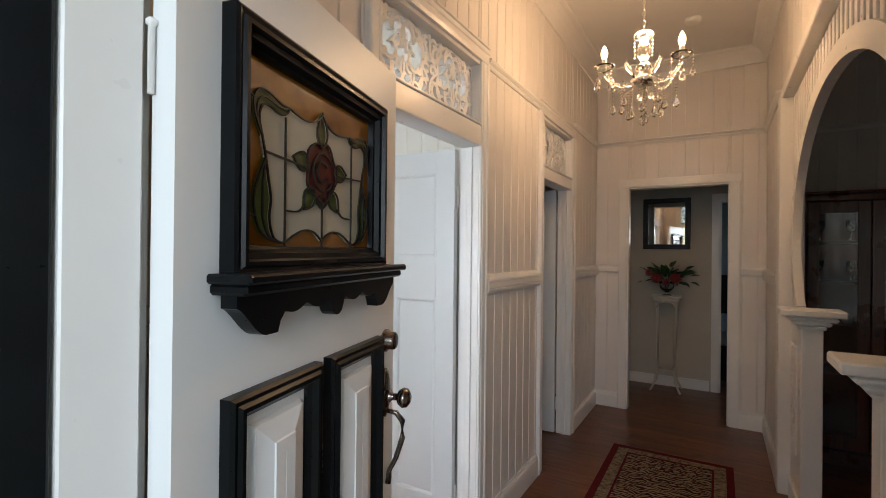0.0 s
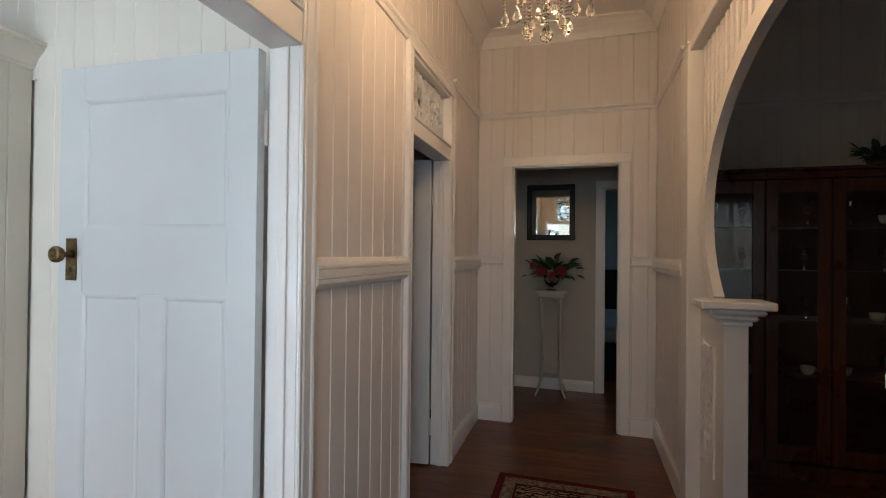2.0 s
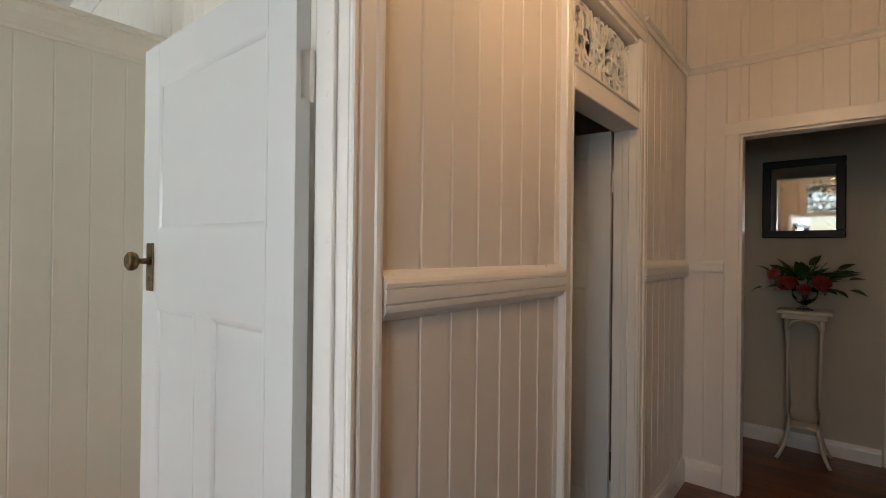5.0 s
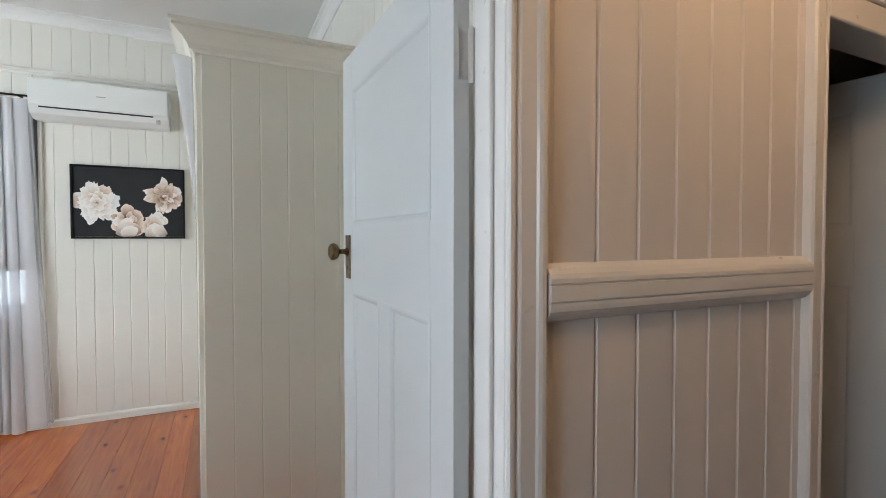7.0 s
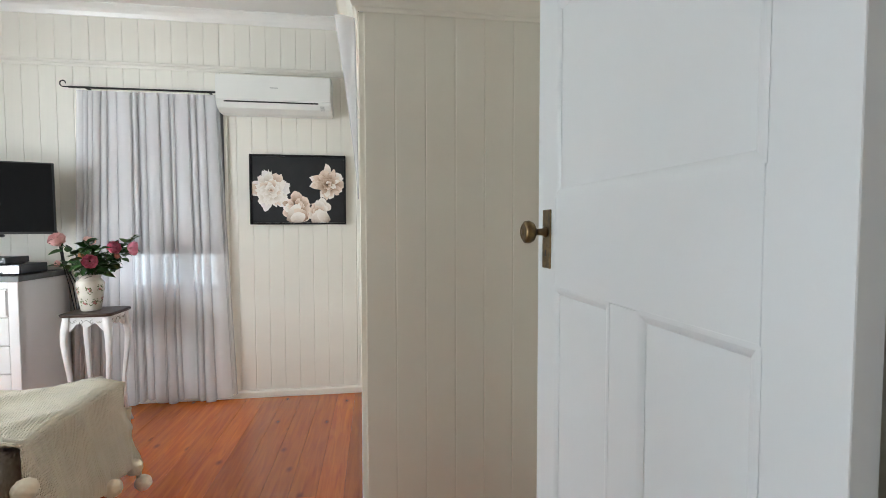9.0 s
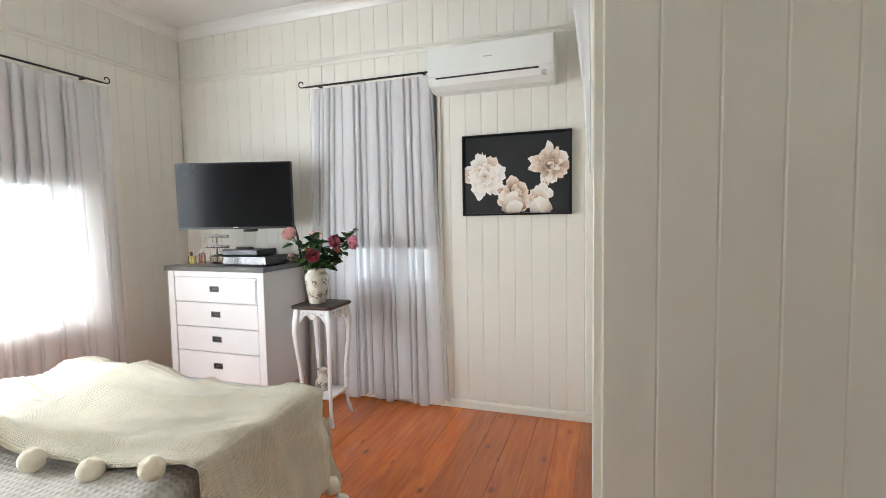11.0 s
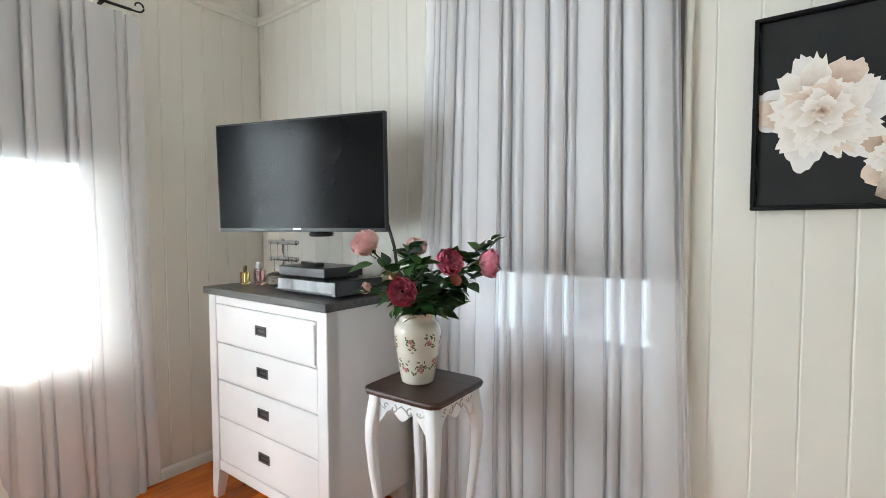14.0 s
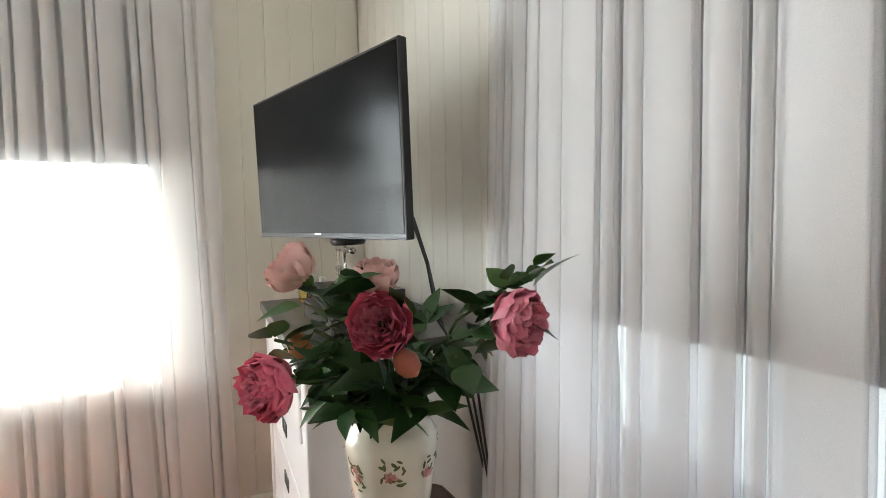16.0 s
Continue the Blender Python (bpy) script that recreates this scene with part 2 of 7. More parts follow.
# ---------------------------------------------------------------- mesh helpers
def finish(name, bm, mat, parent=None, smooth=False, kind=""):
    me = bpy.data.meshes.new(name)
    bmesh.ops.recalc_face_normals(bm, faces=bm.faces)
    if smooth:
        for f in bm.faces:
            f.smooth = True
    bm.to_mesh(me)
    bm.free()
    for one in (mat if isinstance(mat, (list, tuple)) else [mat]):
        me.materials.append(one)
    ob = new(name, me)
    ob.parent = parent
    if kind:
        ob["kind"] = kind
    return ob


def add_box(bm, lo, hi, bevel=0.0, index=0, m=None, segments=1):
    lo, hi = Vector(lo), Vector(hi)
    made = bmesh.ops.create_cube(bm, size=1)
    verts = made["verts"]
    bmesh.ops.scale(bm, vec=hi - lo, verts=verts)
    bmesh.ops.translate(bm, vec=(lo + hi) / 2, verts=verts)
    if m is not None:
        bmesh.ops.transform(bm, matrix=m, verts=verts)
    for f in {f for v in verts for f in v.link_faces}:
        f.material_index = index
    if bevel:
        edges = list({e for v in verts for e in v.link_edges})
        bmesh.ops.bevel(bm, geom=edges, offset=bevel, segments=segments, profile=0.5, affect="EDGES")


def box(name, lo, hi, mat, parent=None, bevel=0.003, segments=1):
    bm = bmesh.new()
    add_box(bm, lo, hi, bevel, segments=segments)
    return finish(name, bm, mat, parent)


def add_sweep(bm, points, section, closed=False, up=Vector((0, 0, 1)), index=0, scales=None):
    """Carry a closed section (list of (side, up)) along points."""
    pts = [Vector(p) for p in points]
    rings = []
    for i, p in enumerate(pts):
        a = pts[i - 1] if (i or closed) else p
        c = pts[(i + 1) % len(pts)] if (i < len(pts) - 1 or closed) else p
        way = (c - a).normalized()
        side = way.cross(up)
        if side.length < 1e-5:
            side = way.cross(Vector((1, 0, 0.01)))
        side.normalize()
        over = side.cross(way).normalized()
        s = scales[i] if scales else 1.0
        rings.append([bm.verts.new(p + side * u * s + over * v * s) for u, v in section])
    k = len(section)
    for i in range(len(rings) - (0 if closed else 1)):
        a, c = rings[i], rings[(i + 1) % len(rings)]
        for j in range(k):
            f = bm.faces.new((a[j], a[(j + 1) % k], c[(j + 1) % k], c[j]))
            f.material_index = index
    if not closed:
        bm.faces.new(rings[0][::-1]).material_index = index
        bm.faces.new(rings[-1]).material_index = index


def circle(r, n=10):
    return [(r * math.cos(2 * math.pi * i / n), r * math.sin(2 * math.pi * i / n)) for i in range(n)]


def tube(name, points, r, mat, parent=None, n=10, scales=None):
    bm = bmesh.new()
    add_sweep(bm, points, circle(r, n), scales=scales)
    return finish(name, bm, mat, parent, smooth=True)


def add_lathe(bm, profile, n=24, at=(0, 0, 0), index=0, m=None):
    rings = []
    for r, z in profile:
        rings.append([Vector((r * math.cos(2 * math.pi * i / n), r * math.sin(2 * math.pi * i / n), z)) for i in range(n)])
    made = []
    for ring in rings:
        row = []
        for v in ring:
            v = (m @ v) if m is not None else v
            row.append(bm.verts.new(v + Vector(at)))
        made.append(row)
    for a, c in zip(made, made[1:]):
        for i in range(n):
            bm.faces.new((a[i], a[(i + 1) % n], c[(i + 1) % n], c[i])).material_index = index
    if profile[0][0] > 1e-4:
        bm.faces.new(made[0][::-1]).material_index = index
    if profile[-1][0] > 1e-4:
        bm.faces.new(made[-1]).material_index = index


def lathe(name, profile, mat, parent=None, n=24, at=(0, 0, 0), m=None, smooth=True):
    bm = bmesh.new()
    add_lathe(bm, profile, n, at, m=m)
    bmesh.ops.remove_doubles(bm, verts=bm.verts, dist=1e-5)
    return finish(name, bm, mat, parent, smooth)


def add_moulding(bm, p0, p1, out, profile, index=0):
    """A straight moulding from p0 to p1; profile holds (out, up-or-across) pairs; across is at right angles to run and out."""
    p0, p1, out = Vector(p0), Vector(p1), Vector(out).normalized()
    way = (p1 - p0).normalized()
    across = out.cross(way).normalized()
    if across.z < -0.5 or (abs(across.z) < 0.5 and across.x + across.y < 0):
        across = -across
    ra = [bm.verts.new(p0 + out * u + across * v) for u, v in profile]
    rb = [bm.verts.new(p1 + out * u + across * v) for u, v in profile]
    k = len(profile)
    for j in range(k):
        bm.faces.new((ra[j], ra[(j + 1) % k], rb[(j + 1) % k], rb[j])).material_index = index
    bm.faces.new(ra[::-1]).material_index = index
    bm.faces.new(rb).material_index = index


def moulding(name, p0, p1, out, profile, mat, parent=None):
    bm = bmesh.new()
    add_moulding(bm, p0, p1, out, profile)
    return finish(name, bm, mat, parent)


def base_empty(name, x, y, z, turn=0.0):
    e = new(name)
    e.empty_display_size = 0.1
    e.matrix_basis = pose(x, y, z, 0, 0, turn)
    return e


BOARDS = {}


def board_mesh(w, h, mat, deep=False):
    """A tongue-and-groove board with V edges, face at y = 0 looking to -y, 12 mm thick, base at the origin."""
    key = (round(w, 3), round(h, 3), mat.name, deep)
    if key not in BOARDS:
        v, d, t = min(0.0055 if deep else 0.0045, w * 0.2), (0.0068 if deep else 0.0016 if mat.name.startswith("warm") else 0.0034), 0.011
        sec = [(-w / 2, t), (-w / 2, d), (-w / 2 + v, 0), (w / 2 - v, 0), (w / 2, d), (w / 2, t)]
        bm = bmesh.new()
        a = [bm.verts.new((x, y, 0)) for x, y in sec]
        b = [bm.verts.new((x, y, h)) for x, y in sec]
        for i in range(6):
            bm.faces.new((a[i], a[(i + 1) % 6], b[(i + 1) % 6], b[i]))
        bm.faces.new(a[::-1])
        bm.faces.new(b)
        bmesh.ops.recalc_face_normals(bm, faces=bm.faces)
        me = bpy.data.meshes.new("board")
        bm.to_mesh(me)
        bm.free()
        me.materials.append(mat)
        BOARDS[key] = me
    return BOARDS[key]


LATER = []


def boards(parent, axis, face, side, a0, a1, z0, z1, holes, pitch, mat, start=None):
    """Line one face of a wall with upright boards, laid last. axis: the wall's normal; side: the way the face looks."""
    LATER.append((parent, axis, face, side, a0, a1, z0, z1, holes, pitch, mat, start))


def lay_boards(parent, axis, face, side, a0, a1, z0, z1, holes, pitch, mat, start):
    a = a0 if start is None else start
    while a > a0 + 1e-6:
        a -= pitch
    while a < a1 - 1e-4:
        cuts = sorted({max(a, a0), min(a + pitch, a1)} | {c for h in holes for c in h[:2] if max(a, a0) < c < min(a + pitch, a1)})
        for c0, c1 in zip(cuts, cuts[1:]):
            if c1 - c0 < 0.012:
                continue
            mid, spans = (c0 + c1) / 2, [(z0, z1)]
            for h0, h1, k0, k1 in holes:
                if h0 < mid < h1:
                    spans = [s for lo, hi in spans for s in ((lo, min(hi, k0)), (max(lo, k1), hi)) if s[1] - s[0] > 0.01]
            for lo, hi in spans:
                ob = new("board", board_mesh(c1 - c0, hi - lo, mat, mat == HALL_WHITE and axis == "x"))
                ob.parent = parent
                if axis == "x":
                    ob.matrix_basis = pose(face, mid, lo, 0, 0, 90 if side > 0 else -90)
                else:
                    ob.matrix_basis = pose(mid, face, lo, 0, 0, 0 if side < 0 else 180)
        a += pitch


def wall(name, label, axis, f0, f1, a0, a1, z0, z1, holes, mat):
    """A wall slab between the faces f0 and f1 with openings (a0, a1, z0, z1) right through it."""
    bm = bmesh.new()
    cuts = sorted({a0, a1} | {c for h in holes for c in h[:2] if a0 < c < a1})
    for c0, c1 in zip(cuts, cuts[1:]):
        mid, spans = (c0 + c1) / 2, [(z0, z1)]
        for h0, h1, k0, k1 in holes:
            k0 = k0 if k0 > 0 else -1
            if h0 < mid < h1:
                spans = [s for lo, hi in spans for s in ((lo, min(hi, k0)), (max(lo, k1), hi)) if s[1] - s[0] > 1e-4]
        for lo, hi in spans:
            if axis == "x":
                add_box(bm, (f0, c0, lo), (f1, c1, hi))
            else:
                add_box(bm, (c0, f0, lo), (c1, f1, hi))
    return tagged(finish(name, bm, mat), label, "wall", kind="structure")


def floor_boards(name, label, x0, x1, y0, y1, along, width, length, mat, z=0.0, parent=None, seed=1):
    """A floor slab with separate planks on it."""
    rnd = random.Random(seed)
    slab = tagged(box(name, (x0, y0, z - 0.12), (x1, y1, z - 0.024), DARK, bevel=0), label, "floor", kind="structure")
    LATER.append(("floor", slab, x0, x1, y0, y1, along, width, length, mat, z, rnd))
    return slab


PLANKS = {}


def lay_floor(slab, x0, x1, y0, y1, along, width, length, mat, z, rnd):
    u0, u1, v0, v1 = (x0, x1, y0, y1) if along == "x" else (y0, y1, x0, x1)
    v = v0
    while v < v1 - 0.02:
        w = min(width, v1 - v)
        n = max(1, round((u1 - u0) / length))
        joints = [u0] + sorted(u0 + (u1 - u0) * (i + 1) / n + rnd.uniform(-0.3, 0.3) for i in range(n - 1)) + [u1]
        for j0, j1 in zip(joints, joints[1:]):
            key = (round(j1 - j0, 2), round(w, 3), along, mat.name)
            if key not in PLANKS:
                bm = bmesh.new()
                size = Vector((j1 - j0, w, 0.024)) - Vector((0.0008, 0.0010, 0))
                if along == "y":
                    size = Vector((size.y, size.x, size.z))
                add_box(bm, -size / 2, size / 2, 0.0009)
                me = bpy.data.meshes.new("plank")
                bm.to_mesh(me)
                bm.free()
                me.materials.append(mat)
                PLANKS[key] = me
            ob = new("plank", PLANKS[key])
            ob.parent = slab
            c = ((j0 + j1) / 2, v + w / 2) if along == "x" else (v + w / 2, (j0 + j1) / 2)
            ob.matrix_basis = pose(c[0], c[1], z - 0.012 + rnd.uniform(-0.0006, 0.0006))
        v += width


# ---------------------------------------------------------------- structure
HZ, BZ = 3.28, 3.10
D1 = (2.535, 3.380, 0.0, 2.48)   # bedroom doorway with its transom
D2 = (4.350, 5.105, 0.0, 2.455)   # second doorway
END = (-0.405, 0.445, 0.0, 2.14)
ARCH = (2.42, 4.985, 0.0, 2.56)
FRONT = (-0.375, 0.60, 0.0, 2.62)
WEST_W = (0.72, 1.66, 0.86, 2.36)
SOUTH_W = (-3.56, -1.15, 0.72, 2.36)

floor_boards("floor_hall", "dark red polished timber board floor of the hall", -0.74, 0.76, 1.50, 7.2, "x", 0.135, 4.0, FLOOR_HALL, seed=3)
floor_boards("floor_bedroom", "glossy orange varnished pine boards with dark knots", -4.46, -0.74, -0.78, 3.7, "x", 0.145, 1.9, FLOOR_BED, seed=5)
floor_boards("floor_dining", "dark timber board floor of the dining room", 0.76, 4.1, 1.50, 6.1, "x", 0.135, 3.0, FLOOR_HALL, seed=7)
tagged(box("floor_side_room", (-3.2, 3.78, -0.12), (-0.74, 6.2, -0.002), FLOOR_HALL, bevel=0), "dark timber floor of an unlit room", "floor", kind="structure")
tagged(box("floor_rear", (-2.2, 7.2, -0.12), (2.4, 10.0, -0.002), FLOOR_HALL, bevel=0), "dark timber floor beyond the rear lobby", "floor", kind="structure")
tagged(box("floor_lobby_east", (0.76, 6.15, -0.12), (2.4, 7.2, -0.002), FLOOR_HALL, bevel=0), "dark timber floor of the lobby", "floor", kind="structure")
tagged(box("floor_lobby_west", (-2.2, 6.2, -0.12), (-0.74, 7.2, -0.002), FLOOR_HALL, bevel=0), "dark timber floor of the lobby", "floor", kind="structure")

w_hall = wall("wall_hall_left", "white painted tongue-and-groove timber wall with two doorways", "x", -0.788, -0.712, -0.9, 6.14, -0.1, HZ + 0.1, [D1, D2], HALL_WHITE)
boards(w_hall, "x", -0.70, 1, 1.58, 6.04, 0, HZ, [D1, D2], 0.1125, HALL_WHITE, 3.468)
boards(w_hall, "x", -0.80, -1, -0.78, 3.66, 0, BZ, [D1], 0.1125, CREAM)
w_end = wall("wall_hall_end", "white painted timber board wall around a cased opening", "y", 6.052, 6.14, -0.712, 0.722, -0.1, HZ + 0.1, [END], HALL_WHITE)
boards(w_end, "y", 6.04, -1, -0.70, 0.71, 0, HZ, [END], 0.1125, HALL_WHITE)
w_right = wall("wall_hall_right", "white painted board wall with a wide arched screen", "x", 0.722, 0.80, 1.42, 6.14, -0.1, HZ + 0.1, [ARCH], HALL_WHITE)
boards(w_right, "x", 0.71, -1, 1.58, 6.04, 0, HZ, [ARCH], 0.1125, HALL_WHITE)
w_front = wall("wall_front", "white painted board wall around the front door", "y", 1.48, 1.568, -0.712, 4.1, -0.1, HZ + 0.1, [FRONT, (1.65, 2.6, 0.75, 2.15)], HALL_WHITE)
boards(w_front, "y", 1.58, 1, -0.70, 0.71, 0, HZ, [FRONT], 0.1125, HALL_WHITE)
w_dine = wall("wall_dining_back", "dim painted board wall behind the china cabinet", "y", 6.052, 6.14, 0.80, 4.1, -0.1, HZ + 0.1, [], HALL_WHITE)
boards(w_dine, "y", 6.04, -1, 0.81, 3.9, 0, HZ, [], 0.12, HALL_WHITE)
wall("wall_dining_east", "painted wall of the dining room", "x", 4.0, 4.1, 1.5, 6.1, -0.1, HZ + 0.1, [], HALL_WHITE)
w_west = wall("wall_bedroom_west", "cream painted timber board wall with a curtained window", "x", -4.56, -4.452, -0.9, 3.8, -0.1, BZ + 0.1, [WEST_W], CREAM)
boards(w_west, "x", -4.44, 1, -0.75, 3.66, 0, BZ, [WEST_W], 0.118, CREAM, 1.78)
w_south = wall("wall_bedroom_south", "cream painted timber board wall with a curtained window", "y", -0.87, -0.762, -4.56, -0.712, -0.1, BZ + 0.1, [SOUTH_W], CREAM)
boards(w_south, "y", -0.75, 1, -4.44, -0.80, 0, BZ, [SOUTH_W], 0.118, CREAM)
w_north = wall("wall_bedroom_north", "cream painted timber board wall behind the wardrobe", "y", 3.672, 3.76, -4.56, -0.788, -0.1, HZ + 0.1, [], CREAM)
boards(w_north, "y", 3.66, -1, -2.3, -0.80, 0, BZ, [], 0.118, CREAM)
boards(w_north, "y", 3.66, -1, -4.44, -2.3, 2.2, BZ, [], 0.118, CREAM)
wall("wall_lobby_back", "pale grey plaster wall of the rear lobby", "y", 7.14, 7.24, -2.2, 2.4, -0.1, 2.9, [(0.37, 1.15, 0.0, 2.09)], GREY_WALL)
wall("wall_lobby_west", "pale grey plaster wall", "x", -2.3, -2.2, 6.1, 10.1, -0.1, 2.9, [], GREY_WALL)
wall("wall_lobby_east", "pale grey plaster wall", "x", 2.4, 2.5, 6.1, 10.1, -0.1, 2.9, [(8.0, 9.4, 0.9, 2.1)], GREY_WALL)
wall("wall_rear_room", "pale blue wall of the rear bedroom", "y", 9.9, 10.0, -2.2, 2.4, -0.1, 2.9, [], BLUE_WALL)
wall("wall_side_room_west", "plain wall of the unlit side room", "x", -3.3, -3.2, 3.7, 6.2, -0.1, 3.3, [], HALL_WHITE)
wall("wall_side_room_north", "plain wall of the unlit side room", "y", 6.14, 6.2, -3.3, -0.712, -0.1, 3.3, [], HALL_WHITE)

tagged(box("ceiling_hall", (-0.80, 1.42, HZ), (4.1, 6.14, HZ + 0.12), CEILING_WHITE, bevel=0), "white painted hall ceiling", "ceiling", kind="structure")
tagged(box("ceiling_bedroom", (-4.56, -0.87, BZ), (-0.788, 3.7, BZ + 0.1), CEILING_WHITE, bevel=0), "white painted bedroom ceiling", "ceiling", kind="structure")
tagged(box("ceiling_rear", (-2.3, 6.1, 2.75), (2.5, 10.1, 2.85), CEILING_WHITE, bevel=0), "white ceiling of the rear rooms", "ceiling", kind="structure")
tagged(box("ceiling_side_room", (-3.3, 3.7, 3.2), (-0.79, 6.2, 3.3), CEILING_WHITE, bevel=0), "ceiling of the unlit side room", "ceiling", kind="structure")

COVE = [(0, 0), (0, -0.13), (0.012, -0.13), (0.018, -0.115), (0.030, -0.085), (0.055, -0.050), (0.088, -0.026), (0.112, -0.018), (0.12, -0.012), (0.12, 0)]
SKIRT = [(0, 0), (0.020, 0), (0.020, 0.105), (0.016, 0.125), (0.008, 0.135), (0.006, 0.15), (0, 0.15)]
SKIRT_LOW = [(0, 0), (0.018, 0), (0.018, 0.045), (0.010, 0.058), (0, 0.06)]
RAIL = [(0, 0), (0.010, 0), (0.016, 0.012), (0.016, 0.020), (0.030, 0.030), (0.034, 0.038), (0.030, 0.046), (0, 0.046)]
DADO = [(0, 0), (0.006, 0), (0.014, 0.004), (0.022, 0.012), (0.028, 0.021), (0.0295, 0.030), (0.0295, 0.036), (0.0255, 0.0375), (0.0255, 0.039), (0.0315, 0.0405), (0.0315, 0.069),
        (0.0255, 0.0705), (0.0255, 0.072), (0.0305, 0.0735), (0.030, 0.082), (0.026, 0.091), (0.018, 0.100), (0.008, 0.107), (0, 0.110)]
ARCHI = [(0, 0), (0.022, 0), (0.024, 0.010), (0.018, 0.016), (0.020, 0.024), (0.020, 0.050), (0.025, 0.056), (0.026, 0.066), (0.019, 0.072), (0.019, 0.080), (0.027, 0.084), (0.027, 0.092), (0, 0.092)]
CASING = [(0, 0), (0.012, 0), (0.017, 0.003), (0.018, 0.008), (0.017, 0.013), (0.011, 0.0155), (0.011, 0.018), (0.017, 0.021), (0.019, 0.025), (0.0195, 0.056), (0.024, 0.0595), (0.0265, 0.066), (0.026, 0.074), (0.021, 0.079), (0, 0.079)]
FLAT_ARCHI = [(0, 0), (0.020, 0), (0.022, 0.004), (0.022, 0.070), (0.018, 0.075), (0, 0.075)]


def run(name, label, segments, profile, mat=TRIM_WHITE):
    """One trim of the setting, made of straight lengths (start, end, way out)."""
    bm = bmesh.new()
    for p0, p1, out in segments:
        add_moulding(bm, p0, p1, out, profile)
    return tagged(finish(name, bm, mat), label, "trim", kind="structure")


X, Y = Vector((1, 0, 0)), Vector((0, 1, 0))
run("trim_hall_cornice", "white coved cornice round the hall ceiling",
    [((-0.70, 1.58, HZ), (-0.70, 6.04, HZ), X), ((-0.70, 6.04, HZ), (0.71, 6.04, HZ), -Y), ((0.71, 1.58, HZ), (0.71, 6.04, HZ), -X), ((-0.70, 1.58, HZ), (0.71, 1.58, HZ), Y)], COVE)
run("trim_bedroom_cornice", "white coved cornice round the bedroom ceiling",
    [((-4.44, -0.75, BZ), (-4.44, 3.66, BZ), X), ((-4.44, -0.75, BZ), (-0.80, -0.75, BZ), Y), ((-4.44, 3.66, BZ), (-0.80, 3.66, BZ), -Y), ((-0.80, -0.75, BZ), (-0.80, 3.66, BZ), -X)],
    [(u * 0.7, v * 0.6) for u, v in COVE])
run("trim_hall_picture_rail", "white painted picture rail round the hall",
    [((-0.70, 1.58, 2.50), (-0.70, D1[0] - 0.063, 2.50), X), ((-0.70, 3.444, 2.475), (-0.70, 4.286, 2.475), X), ((-0.70, 5.169, 2.55), (-0.70, 6.04, 2.55), X),
     ((-0.70, 6.04, 2.55), (0.71, 6.04, 2.55), -Y), ((0.71, 5.005, 2.55), (0.71, 6.04, 2.55), -X), ((0.71, 1.58, 2.55), (0.71, 2.38, 2.55), -X)], RAIL)
run("trim_bedroom_picture_rail", "cream painted picture rail round the bedroom",
    [((-4.44, -0.75, 2.64), (-4.44, 2.78, 2.64), X), ((-4.44, -0.75, 2.64), (-0.80, -0.75, 2.64), Y), ((-0.80, -0.75, 2.64), (-0.80, 3.66, 2.64), -X)],
    [(u * 0.8, v) for u, v in RAIL], CREAM)
run("trim_dining_picture_rail", "painted picture rail in the dining room", [((0.80, 6.04, 2.50), (4.0, 6.04, 2.50), -Y)], RAIL)
run("trim_dado_rail", "white moulded timber dado rail",
    [((-0.70, 3.446, 1.280), (-0.70, 4.284, 1.280), X), ((-0.70, 5.171, 1.280), (-0.70, 6.04, 1.280), X),
     ((-0.70, 1.54, 1.280), (-0.70, D1[0] - 0.065, 1.280), X), ((0.71, 5.005, 1.280), (0.71, 6.04, 1.280), -X)], DADO)
run("trim_dado_rail_end", "white moulded timber dado rail on the end wall",
    [((-0.70, 6.04, 1.315), (-0.482, 6.04, 1.315), -Y), ((0.522, 6.04, 1.315), (0.71, 6.04, 1.315), -Y)], [(u * 0.7, v * 0.7) for u, v in DADO])
run("baseboard_hall", "white moulded skirting board in the hall",
    [((-0.70, 3.446, 0), (-0.70, 4.284, 0), X), ((-0.70, 5.171, 0), (-0.70, 6.04, 0), X), ((-0.70, 1.54, 0), (-0.70, D1[0] - 0.063, 0), X),
     ((-0.70, 6.04, 0), (-0.482, 6.04, 0), -Y), ((0.522, 6.04, 0), (0.71, 6.04, 0), -Y), ((0.71, 5.005, 0), (0.71, 6.04, 0), -X), ((0.71, 1.58, 0), (0.71, 2.38, 0), -X)], SKIRT)
run("baseboard_bedroom", "low cream skirting along the bedroom walls",
    [((-4.44, -0.75, 0), (-4.44, 2.78, 0), X), ((-4.44, -0.75, 0), (-0.80, -0.75, 0), Y), ((-0.80, -0.75, 0), (-0.80, D1[0] - 0.09, 0), -X)], SKIRT_LOW, CREAM)
run("baseboard_lobby", "white skirting in the rear lobby", [((-2.2, 7.14, 0), (0.28, 7.14, 0), -Y)], [(u, v * 0.75) for u, v in SKIRT])


# ---------------------------------------------------------------- fretwork
def spiral(cx, cy, r, turns, start, flip=1, n=16):
    return [(cx + r * (1 - 0.82 * i / n) * math.cos(start + flip * turns * 2 * math.pi * i / n),
             cy + r * (1 - 0.82 * i / n) * math.sin(start + flip * turns * 2 * math.pi * i / n)) for i in range(n + 1)]


